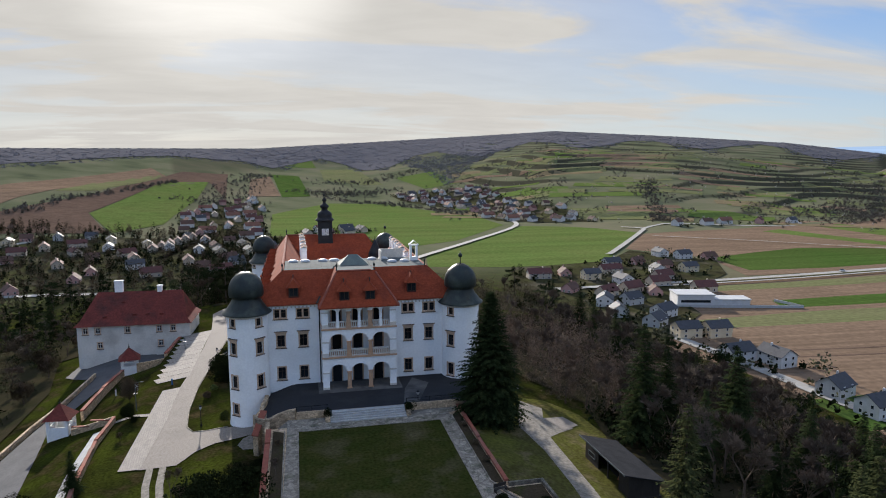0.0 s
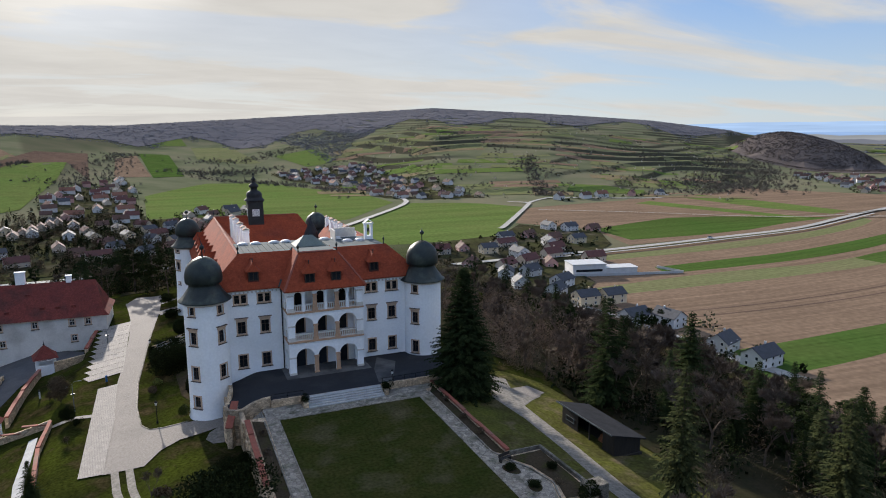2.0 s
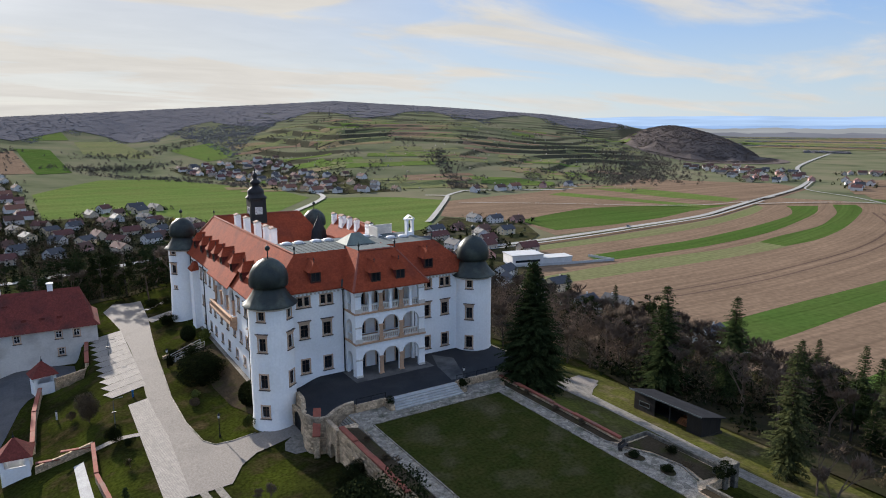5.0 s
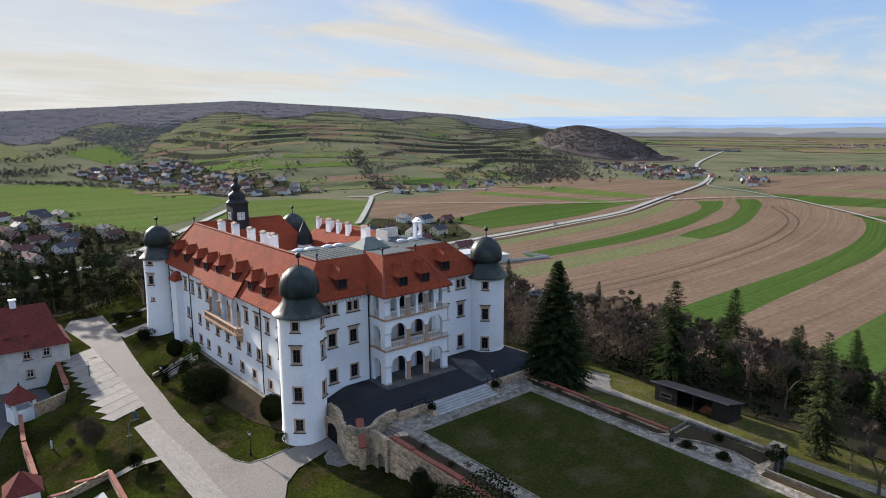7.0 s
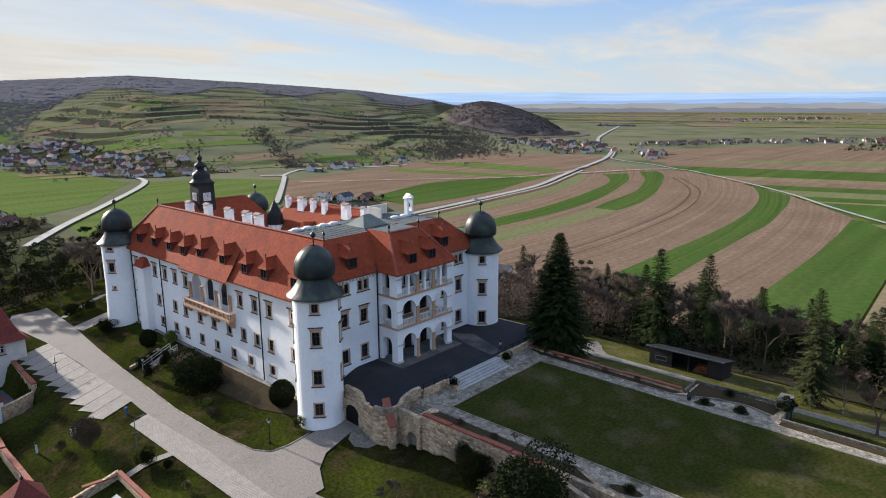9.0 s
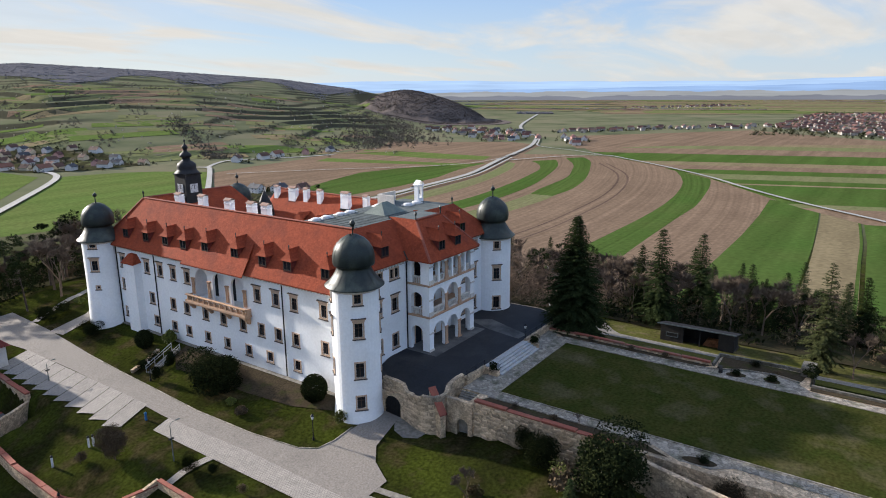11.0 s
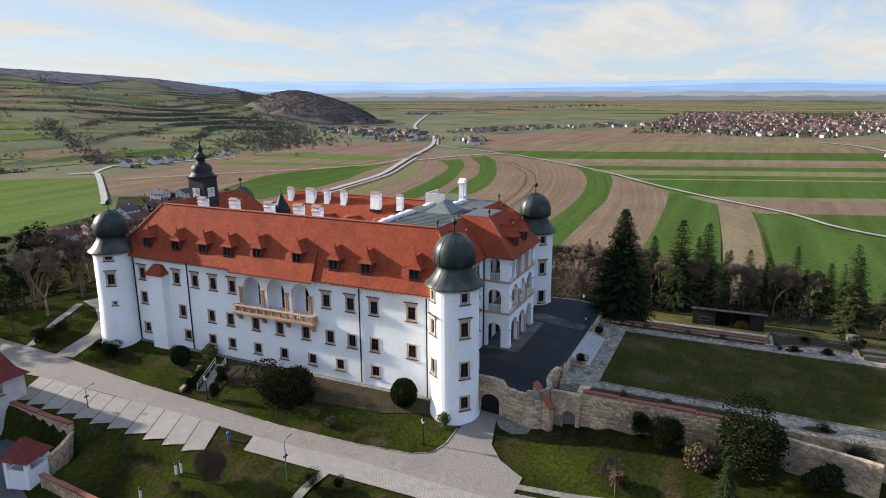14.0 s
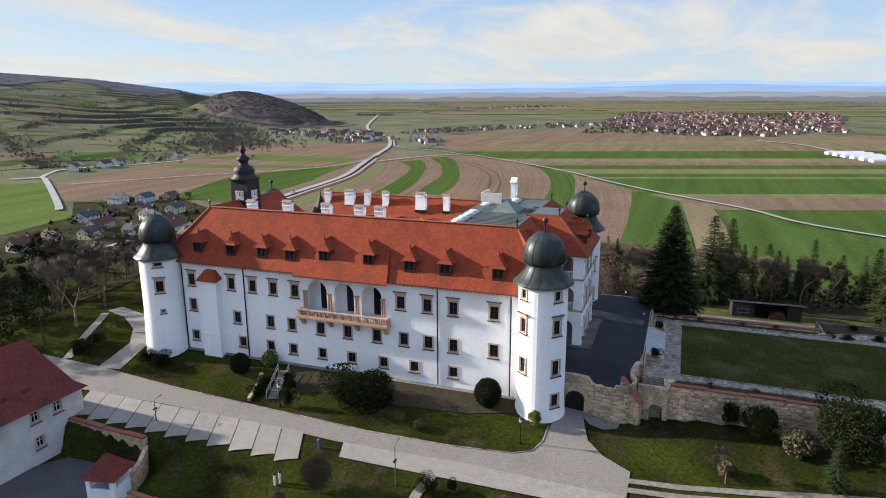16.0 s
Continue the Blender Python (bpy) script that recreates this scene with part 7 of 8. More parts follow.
def town(polys):
    """The houses of a distant town: walls and roofs, each in one mesh."""
    bw, br = bmesh.new(), bmesh.new()
    for poly, n, gap in polys:
        xs, ys = [p[0] for p in poly], [p[1] for p in poly]
        made = tries = 0
        while made < n and tries < n * 30:
            tries += 1
            x, y = rng.uniform(min(xs), max(xs)), rng.uniform(min(ys), max(ys))
            if not (inside(x, y, poly) and clear(x, y, gap)):
                continue
            made += 1
            m = pose(x, y, float(ground_height(x, y)), 0, 0, 20 + rng.choice((0, 90)) + rng.uniform(-15, 15))
            a, b, h = rng.uniform(4, 7.5), rng.uniform(3.3, 4.6), rng.uniform(2.8, 5)
            P = [m @ Vector(p) for p in ((-a, -b, 0), (a, -b, 0), (a, b, 0), (-a, b, 0), (-a, -b, h), (a, -b, h), (a, b, h), (-a, b, h), (-a, 0, h + b * 0.8), (a, 0, h + b * 0.8))]
            vs = [bw.verts.new(p) for p in P]
            for q in ((0, 1, 5, 4), (1, 2, 6, 9, 5), (2, 3, 7, 6), (3, 0, 4, 8, 7)):
                bw.faces.new([vs[i] for i in q])
            vs = [br.verts.new(m @ Vector(p)) for p in ((-a - 0.4, -b - 0.5, h - 0.3), (a + 0.4, -b - 0.5, h - 0.3), (a + 0.4, 0, h + b * 0.8 + 0.1), (-a - 0.4, 0, h + b * 0.8 + 0.1), (a + 0.4, b + 0.5, h - 0.3), (-a - 0.4, b + 0.5, h - 0.3))]
            br.faces.new([vs[i] for i in (0, 1, 2, 3)]); br.faces.new([vs[i] for i in (3, 2, 4, 5)])
    t = tagged(part("far_town", bw, material("town_walls", (0.46, 0.43, 0.40), (0.27, 0.245, 0.22), 0.9, scale=0.02)), "pale houses of a distant town on the plain", "town", kind="stuff")
    part("roofs", br, TOWN_ROOF, t)["kind"] = "stuff"


TOWN_ROOF = material("town_roof_tiles", (0.15, 0.06, 0.045), (0.055, 0.046, 0.045), 0.85, scale=0.05)
town((([(1440, 280), (1180, 65), (1185, -60), (1700, -160), (2400, 27), (2100, 280)], 600, 16), ([(2300, -321), (1900, -300), (1588, -217), (1330, -190), (1340, -120), (1185, -60), (1700, -160), (2350, -220)], 150, 18), ([(1241, 545), (1300, 470), (1490, 330), (1500, 230), (1460, 290), (1230, 520)], 36, 22), ([(2600, 900), (3000, 600), (3200, 760), (2700, 1050)], 80, 26), ([(1086, 580), (1290, 430), (1400, 300), (1440, 320), (1330, 470), (1110, 620)], 45, 20)))
# the row of stepped houses beside the village lane
for i in range(6):
    place([NEAR_KINDS[1]], -124 + i * 4.2, 606 + i * 16, 98)
# works with a flat roof east of the village
wk = thing("workshop", pose(219, 322, PLAIN, 0, 0, -14), "white flat-roofed workshop with a low annexe", "workshop")
for nm, d, m in (("wall", (-16, 4, -7, 7, 0, 6.2), WALLS[0]), ("roof", (-16.4, 4.4, -7.4, 7.4, 6.2, 6.8), WALLS[3]), ("annexe", (4.4, 24, -6, 4, 0, 3.6), WALLS[0]), ("annexe_roof", (4.4, 24.4, -6.4, 4.4, 3.6, 4.0), WALLS[3]), ("window", (-14, 2, -7.06, -7.0, 2.2, 3.6), GLASS)):
    bm = bmesh.new()
    box(bm, *d)
    part(nm, bm, m, wk)
bm = bmesh.new()
strip_wall(bm, [(198, 318), (233, 308), (266, 300), (262, 318)], PLAIN - 1, PLAIN + 1.6, 0.3)
tagged(part("yard_wall", bm, WALLS[3]), "long grey yard wall beside the fields", "wall", kind="structure")
# greenhouses
for i in range(6):
    gx, gy = 780 + i * 17, -128 + i * 6
    gh_ = thing("greenhouse", pose(gx, gy, PLAIN + 0.2, 0, 0, 15), "long white greenhouse tunnel", "greenhouse", "greenhouses")
    bm = bmesh.new()
    P = [(6 * math.cos(t), 4.5 * math.sin(t)) for t in np.linspace(0, math.pi, 9)]
    for p, q in zip(P, P[1:]):
        quad(bm, (p[0], -22, p[1]), (q[0], -22, q[1]), (q[0], 22, q[1]), (p[0], 22, p[1]))
    for s in (-22, 22):
        bm.faces.new([bm.verts.new((p[0], s, p[1])) for p in P])
    part("cover", bm, SKYLIGHT, gh_)


# a white car on the road
car = thing("car", pose(372, 386.5, PLAIN + 1.22, 0, 0, 8), "silver car driving along the country road", "car")
CAR = material("silver_paint", (0.55, 0.56, 0.58), (0.5, 0.51, 0.53), 0.3, metal=0.4)
for nm, d, m in (("body", (-2.2, 2.2, -0.9, 0.9, 0.35, 0.95), CAR), ("cabin", (-1.3, 1.1, -0.8, 0.8, 0.95, 1.5), GLASS)):
    bm = bmesh.new()
    box(bm, *d, bevel=0.12)
    part(nm, bm, m, car)
for sx in (-1.4, 1.4):
    for sy in (-0.85, 0.85):
        bm = bmesh.new()
        lathe(bm, ((0.33, -0.1), (0.33, 0.1)), 12)
        part("wheel", bm, IRON, car).matrix_basis = pose(sx, sy, 0.33, 90)


# ---- trees ----
def island_vary(mat, amount=0.35):
    nt = mat.node_tree
    N, L = nt.nodes.new, nt.links.new
    p = nt.nodes["Principled BSDF"]
    g = N("ShaderNodeNewGeometry")
    r = N("ShaderNodeMapRange")
    r.inputs[3].default_value, r.inputs[4].default_value = 1 - amount, 1 + amount
    L(g.outputs["Random Per Island"], r.inputs[0])
    v = N("ShaderNodeVectorMath"); v.operation = "SCALE"
    L(p.inputs["Base Color"].links[0].from_socket, v.inputs[0]); L(r.outputs[0], v.inputs["Scale"])
    L(v.outputs[0], p.inputs["Base Color"])


for m_, k_ in ((HAZE_WOODLAND, 0.1), (WOODLAND_GREEN, 0.3), (BUSH, 0.4), (SPRING, 0.4), (NEEDLES, 0.4)):
    island_vary(m_, k_)


def trunk_mesh(h, r, n=7):
    bm = bmesh.new()
    lathe(bm, [(r * 1.3, -1.0), (r, 0.4), (r * 0.75, h * 0.4), (r * 0.4, h * 0.75), (0.03, h)], n)
    return mesh_of("trunk", bm, BARK)


def fir_mesh(h, r, seed, density=1.0, droop=0.35, bare=0.08, ragged=0.3, mat=None):
    """Whorls of uneven boughs, each a row of small drooping needle sprays to both sides."""
    g = random.Random(seed)
    V, F = [], []

    def spray(x, y, z, a, L, w, fall):
        c, s = math.cos(a), math.sin(a)
        k = len(V)
        V.extend(((x, y, z), (x + c * L * 0.5 - s * w, y + s * L * 0.5 + c * w, z - fall * 0.35 * L), (x + c * L, y + s * L, z - fall * L), (x + c * L * 0.5 + s * w, y + s * L * 0.5 - c * w, z - fall * 0.35 * L)))
        F.append((k, k + 1, k + 2, k + 3))

    z = h * bare
    while z < h * 0.985:
        t = (z - h * bare) / (h * (1 - bare))
        R = r * min(1.0, 0.72 + 2.5 * t) * (1 - t) ** 0.82 * g.uniform(0.85, 1.1) + 0.12
        n = max(4, int((5 + 6 * (1 - t)) * density))
        off = g.uniform(0, 6.28)
        for i in range(n):
            a = off + 6.283 * i / n + g.uniform(-0.3, 0.3)
            L = R * g.uniform(1 - ragged, 1.08) * (0.55 if g.random() < ragged * 0.35 else 1.0)
            dr = droop * g.uniform(0.5, 1.4) * (1 - 0.6 * t)
            up = 0.1 + 0.45 * t
            m = max(3, int(L / 0.4))
            z0 = z + g.uniform(-0.2, 0.2)
            for j in range(m):
                u = (j + 0.7) / m
                d = L * u
                zz = z0 + up * L * u - dr * L * u * u
                q = (0.24 * L * (1 - u) + 0.34) * g.uniform(0.7, 1.25)
                for side in (-1, 1):
                    spray(d * math.cos(a), d * math.sin(a), zz, a + side * g.uniform(0.5, 1.0), q, 0.2 * q + 0.05, g.uniform(0.1, 0.55))
            spray(L * 0.8 * math.cos(a), L * 0.8 * math.sin(a), z0 + up * L * 0.8 - dr * L * 0.64, a, L * 0.14 + 0.4, 0.12, 0.35)
        z += max(0.26, 0.026 * h * (1 - t * 0.5)) * g.uniform(0.75, 1.25) / density
    for i in range(5):
        spray(0, 0, h - 0.75 + i * 0.12, i * 2.4, 0.42 - 0.06 * i, 0.07, -0.9)
    return raw_mesh("crown", V, F, mat or NEEDLES)


def pine_parts(h, r, seed, mat):
    """A leaning trunk, limbs, and flattened pads of needles with gaps between them."""
    g = random.Random(seed)
    V, F, LV, LF = [], [], [], []
    top = Vector((g.uniform(-0.06, 0.06) * h, g.uniform(-0.06, 0.06) * h, h))
    for i in range(26):
        t = g.uniform(0.28, 1.0)
        a = g.uniform(0, 6.283)
        R = r * (0.25 + 0.75 * math.sin(math.pi * min(1.0, 1.05 - 0.75 * t))) * g.uniform(0.35, 1.0)
        o = top * t * 0.93
        c = o + Vector((R * math.cos(a), R * math.sin(a), 0.12 * R + g.uniform(0, 0.05) * h))
        k = len(LV)
        w = Vector((-math.sin(a), math.cos(a), 0)) * 0.07
        LV.extend((o - w, o + w, c + w * 0.3, c - w * 0.3)); LF.append((k, k + 1, k + 2, k + 3))
        rx, rz = r * g.uniform(0.22, 0.4), h * g.uniform(0.035, 0.07)
        for j in range(105):
            v = Vector((g.gauss(0, 1), g.gauss(0, 1), g.gauss(0, 1))).normalized() * g.uniform(0.45, 1.0)
            p = c + Vector((v.x * rx, v.y * rx, v.z * rz))
            n = Vector((g.gauss(0, 1), g.gauss(0, 1), g.gauss(0, 0.7))).normalized()
            b = n.orthogonal().normalized()
            q = g.uniform(0.16, 0.38)
            k = len(V)
            V.extend((p - n * q, p + b * q * 0.36, p + n * q, p - b * q * 0.36)); F.append((k, k + 1, k + 2, k + 3))
    bm = bmesh.new()
    lathe(bm, [(h * 0.02, -1.0), (h * 0.016, h * 0.4), (0.04, h * 0.95)], 7)
    for v in bm.verts:
        v.co += Vector((top.x, top.y, 0)) * (max(v.co.z, 0) / h)
    return (("trunk", mesh_of("trunk", bm, BARK)), ("branchwork", raw_mesh("branchwork", LV, LF, BARK)), ("crown", raw_mesh("crown", V, F, mat)))


def bare_mesh(h, seed, spread=0.55, depth=5, twig=1.0):
    """Forking limbs down to fine twigs."""
    g = random.Random(seed)
    V, F = [], []

    def limb(p, d, L, r, lev):
        q = p + d * L
        a = d.orthogonal().normalized()
        b = d.cross(a)
        base = len(V)
        if lev <= 1:
            w = a * r * 1.2
            V.extend((p - w, p + w, q + w * 0.6, q - w * 0.6))
            F.append((base, base + 1, base + 2, base + 3))
        for c, rr in ((p, r), (q, r * 0.6)) if lev > 1 else ():
            for k in range(3):
                an = k * 2.094
                V.append(c + (a * math.cos(an) + b * math.sin(an)) * rr)
        for k in range(3) if lev > 1 else ():
            F.append((base + k, base + (k + 1) % 3, base + 3 + (k + 1) % 3, base + 3 + k))
        if lev == 0:
            for k in range(5):
                t = (d + Vector((g.uniform(-1, 1), g.uniform(-1, 1), g.uniform(-0.6, 1.0))) * 0.9).normalized() * L * g.uniform(0.8, 1.7)
                o = p + d * L * g.uniform(0.2, 1)
                w = t.orthogonal().normalized() * 0.028 * twig
                i = len(V)
                V.extend((o - w, o + w, o + t))
                F.append((i, i + 1, i + 2))
            return
        n = 2 if lev > 3 else g.choice((3, 3, 4))
        for i in range(n):
            nd = (d + Vector((g.uniform(-1, 1), g.uniform(-1, 1), g.uniform(-0.35, 0.8))) * spread * (1.2 if lev < 3 else 0.9)).normalized()
            limb(p + d * L * g.uniform(0.55, 1.0), nd, L * g.uniform(0.6, 0.85), r * 0.58, lev - 1)

    limb(Vector((0, 0, -0.6)), Vector((g.uniform(-0.06, 0.06), g.uniform(-0.06, 0.06), 1)), h * 0.3, h * 0.017 + 0.05, depth)
    return raw_mesh("branchwork", V, F, TWIGS)


def leaf_cloud(rx, ry, rz, count, size, seed, mat, z0=0.0, shell=0.45, lumps=5):
    """Small leaves in lumpy clumps with gaps between them."""
    g = random.Random(seed)
    V, F = [], []
    cs = [(g.uniform(-0.5, 0.5), g.uniform(-0.5, 0.5), g.uniform(-0.35, 0.5), g.uniform(0.38, 0.62)) for _ in range(lumps)] + [(0, 0, -0.1, 0.72)]
    for i in range(count):
        cx, cy, cz, cr = g.choice(cs)
        v = Vector((g.gauss(0, 1), g.gauss(0, 1), g.gauss(0, 1))).normalized() * cr * (g.uniform(shell, 1.0) ** 0.6)
        p = Vector(((v.x + cx) * rx, (v.y + cy) * ry, z0 + rz + (v.z + cz) * rz))
        if p.z < z0:
            p.z = z0 + g.uniform(0, 0.4)
        a = Vector((g.gauss(0, 1), g.gauss(0, 1), g.gauss(0, 1))).normalized()
        b = a.orthogonal().normalized()
        s = size * g.uniform(0.6, 1.3)
        k = len(V)
        V += [p - a * s, p + b * s * 0.55, p + a * s, p - b * s * 0.55]
        F.append((k, k + 1, k + 2, k + 3))
    return raw_mesh("foliage", V, F, mat)


def tree_kind(name, label, category, group, parts):
    t = thing(name, Matrix(), label, category, group)
    for nm, me in parts:
        part(nm, me, None, t)
    return t


TREE_USED = set()


def plant(kind, x, y, s=1.0, turn=None, z=None, flat=1.0):
    zz = float(ground_height(x, y)) if z is None else z
    m = pose(x, y, zz - 0.05, 0, 0, rng.uniform(0, 360) if turn is None else turn)
    if kind.name in TREE_USED:
        o = copy_thing(kind, m)
    else:
        TREE_USED.add(kind.name)
        o = kind
        o.matrix_basis = m
    o.scale = (s * flat, s * flat, s)
    return o


NEEDLES_PALE = material("olive_spruce_needles", (0.046, 0.05, 0.02), (0.032, 0.038, 0.016), 0.9, scale=0.6, vary=0.3, spec=0.0)
island_vary(NEEDLES_PALE, 0.4)
FIRS = [tree_kind("fir_tree", "tall dark green fir among the slope trees", "tree", "slope firs", (("trunk", trunk_mesh(17.5, 0.26)), ("crown", fir_mesh(18, r, 20 + k, dn, d, b, rg)))) for k, (r, d, b, dn, rg) in enumerate(((5.0, 0.35, 0.1, 0.98, 0.4), (4.2, 0.22, 0.14, 0.92, 0.5), (5.5, 0.42, 0.08, 0.95, 0.4), (3.8, 0.3, 0.16, 0.95, 0.45)))]
PALE_FIRS = [tree_kind("spruce_tree", "thin olive green spruce with open boughs", "tree", "slope spruces", (("trunk", trunk_mesh(17.5, 0.22)), ("crown", fir_mesh(18, 5.0, 31, 0.85, 0.4, 0.06, 0.45, NEEDLES_PALE))))]
PINES = [tree_kind("pine_tree", "dark pine with a broad uneven crown", "tree", "dark pines", pine_parts(13, r, 50 + k, NEEDLES)) for k, r in enumerate((4.2, 3.4, 5.0))]
BARES = [tree_kind("bare_tree", "bare grey-brown deciduous tree in early spring", "tree", "bare trees", (("branchwork", bare_mesh(12, 40 + k, sp, 6, 1.7)),)) for k, sp in enumerate((0.5, 0.65, 0.42))]
BUDS = [tree_kind("budding_tree", "deciduous tree with thin yellow-green spring leaves", "tree", "budding trees", (("branchwork", bare_mesh(9, 60 + k, 0.55, 5)), ("foliage", leaf_cloud(3.2, 3.2, 3.6, 520, 0.17, 70 + k, SPRING, 1.6)))) for k in range(2)]
DARKS = [tree_kind("evergreen_bush", "dense dark evergreen bush", "bush", "evergreen bushes", (("foliage", leaf_cloud(2.2, 2.2, 1.9, 10000, 0.075, 80 + k, BUSH, 0.0, 0.45, 9)),)) for k in range(2)]
CLIPPED = tree_kind("clipped_yew", "dark clipped yew cone against the white wall", "bush", "clipped yews", (("foliage", leaf_cloud(2.5, 2.5, 2.7, 9000, 0.11, 88, BUSH, 0.0, 0.5, 0)),))
BROWN_LEAF = material("brown_shrub_leaves", (0.095, 0.07, 0.044), (0.06, 0.046, 0.029), 0.9, scale=1.0, vary=0.3, spec=0.0)
island_vary(BROWN_LEAF, 0.35)
BROWNS = [tree_kind("brown_shrub", "rounded leafless brown shrub", "shrub", "brown shrubs", (("foliage", leaf_cloud(1.9, 1.9, 1.8, 2200, 0.09, 90, BROWN_LEAF)), ("branchwork", bare_mesh(4.2, 91, 0.7, 5))))]
BROWN_BUSH = tree_kind("brown_shrub", "large dense rounded brown shrub beside the drive", "shrub", "brown shrubs", (("foliage", leaf_cloud(1.9, 1.9, 1.9, 9000, 0.075, 92, BROWN_LEAF, 0.0, 0.3, 7)), ("branchwork", bare_mesh(4.0, 93, 0.7, 5))))
TAN_TWIGS = material("warm_bare_twigs", (0.20, 0.145, 0.105), (0.15, 0.108, 0.08), 0.95, scale=0.5, vary=0.2, spec=0.0)
island_vary(TAN_TWIGS, 0.3)
SCRUB = [tree_kind("scrub", "tangled undergrowth on the slope", "shrub", "slope undergrowth", (("foliage", leaf_cloud(2.6, 2.6, 1.7, 900, 0.26, 95 + k, m)),)) for k, m in enumerate((BUSH, BROWN_LEAF, SPRING))]

# the great fir beside the terrace
great = tree_kind("great_fir", "great dark fir with boughs to the ground", "tree", "", (("trunk", trunk_mesh(19.3, 0.42, 9)), ("crown", fir_mesh(20.2, 6.3, 7, 1.75, 0.34, 0.06, 0.2))))
plant(great, 26.6, 90.0, 1.0, 0, -2.4)
for x, y, top in ((47.3, 82.8, 13.06), (59.3, 78.8, 10.5), (70.7, 104.8, 2.4), (66.4, 102.3, 3.0), (54.3, 88.4, 8.0), (61.5, 80.5, 7.0), (64.8, 70.8, 4.5), (66.1, 62.2, 5.7), (52.0, 75.0, 6.5)):
    z = float(ground_height(x, y))
    plant(FIRS[rng.randrange(4)], x, y, (top - z) / 18.0, None, z)
plant(PALE_FIRS[0], 37.0, 56.2, 0.92, None, None, 0.9)
plant(PALE_FIRS[0], 50.5, 47.0, 0.85); plant(PALE_FIRS[0], 57.0, 55.0, 0.6)
# wooded slopes
def ok(x, y):
    d = math.hypot(max(x - 45, -60 - x, 0), max(y - 190, -y, 0))
    return d


def scatter(kinds, n, x0, x1, y0, y1, s0, s1, gap, test=None):
    made = tries = 0
    spots = []
    while made < n and tries < n * 60:
        tries += 1
        x, y = rng.uniform(x0, x1), rng.uniform(y0, y1)
        if (test and not test(x, y)) or any((x - a) ** 2 + (y - b) ** 2 < gap * gap for a, b in spots):
            continue
        spots.append((x, y))
        plant(rng.choice(kinds), x, y, rng.uniform(s0, s1))
        made += 1


east = lambda x, y: x > 46 + 0.08 * abs(y - 75) and not (150 < x and y > 150)
scatter(FIRS * 4 + PINES, 44, 47, 115, 5, 80, 0.4, 0.72, 5.0, east)
scatter(FIRS + PINES, 28, 56, 125, 60, 190, 0.45, 0.75, 6.0, lambda x, y: east(x, y) and x + y * 0.2 < 172)
scatter(BARES * 2 + PINES + BUDS[:1], 46, 44, 130, 5, 160, 0.6, 1.05, 3.6, east)
scatter(BARES, 60, 45, 84, 56, 118, 0.75, 1.05, 3.2, lambda x, y: x > 46)
scatter(BARES, 34, 34, 80, 90, 160, 0.6, 1.0, 3.0, lambda x, y: x > 40 or y > 108)
scatter(PINES + BARES * 2, 50, -60, 130, 198, 330, 0.55, 0.95, 4.5, lambda x, y: x + 0.6 * y < 285)
scatter(BARES * 2 + BUDS + PINES * 2 + FIRS[:1], 86, -190, -62, 185, 420, 0.5, 1.0, 5)
scatter(PINES * 2 + FIRS + BARES, 44, -70, 60, 290, 460, 0.6, 1.0, 7)
scatter(PINES + BARES * 2, 48, -75, 40, 200, 300, 0.7, 1.05, 4)
scatter(BROWNS, 40, -120, -50, 90, 230, 0.9, 1.8, 4, lambda x, y: x < -56 or y > 190)
scatter(BUDS * 2 + BARES * 2 + PINES[:1], 66, -125, -54, 90, 230, 0.55, 0.9, 4.5, lambda x, y: x < -58 or y > 195)
scatter(BARES, 12, -18, 24, 178, 205, 0.9, 1.3, 7, lambda x, y: x > -8 and y > 186 + 0.2 * x)


def undergrowth(name, spots, count, mat, label, size=0.3, rad=2.4, tall=1.5, category="undergrowth", level=1.0, slim=0.5):
    """Tangled low growth over a slope, leaf by leaf, in one mesh."""
    g = np.random.RandomState(len(spots))
    P = np.repeat(np.array(spots, float), count, 0)
    n = len(P)
    d = g.normal(0, 1, (n, 3))
    d /= np.linalg.norm(d, axis=1)[:, None]
    d *= g.uniform(0.4, 1.0, (n, 1)) * np.repeat(g.uniform(0.6, 1.5, (len(spots), 1)), count, 0)
    C = np.empty((n, 3))
    C[:, :2] = P + d[:, :2] * rad
    C[:, 2] = ground_height(C[:, 0], C[:, 1]) + np.abs(d[:, 2]) * tall * 1.5
    a = g.normal(0, 1, (n, 3)) * (1, 1, level); a /= np.linalg.norm(a, axis=1)[:, None]
    b = np.cross(a, g.normal(0, 1, (n, 3)) * (level, level, 1)); b /= np.linalg.norm(b, axis=1)[:, None]
    s = size * g.uniform(0.5, 1.4, (n, 1))
    V = np.stack([C - a * s, C + b * s * slim, C + a * s, C - b * s * slim], 1)
    me = bpy.data.meshes.new(name)
    me.vertices.add(n * 4)
    me.vertices.foreach_set("co", V.ravel())
    me.loops.add(n * 4)
    me.loops.foreach_set("vertex_index", np.arange(n * 4, dtype=np.int32))
    me.polygons.add(n)
    me.polygons.foreach_set("loop_start", np.arange(n, dtype=np.int32) * 4)
    me.update(calc_edges=True)
    me.materials.append(mat)
    tagged(new(name, me), label, category, kind="stuff")


def spots(n, x0, x1, y0, y1, test):
    out = []
    while len(out) < n:
        x, y = rng.uniform(x0, x1), rng.uniform(y0, y1)
        if test(x, y):
            out.append((x, y))
    return out


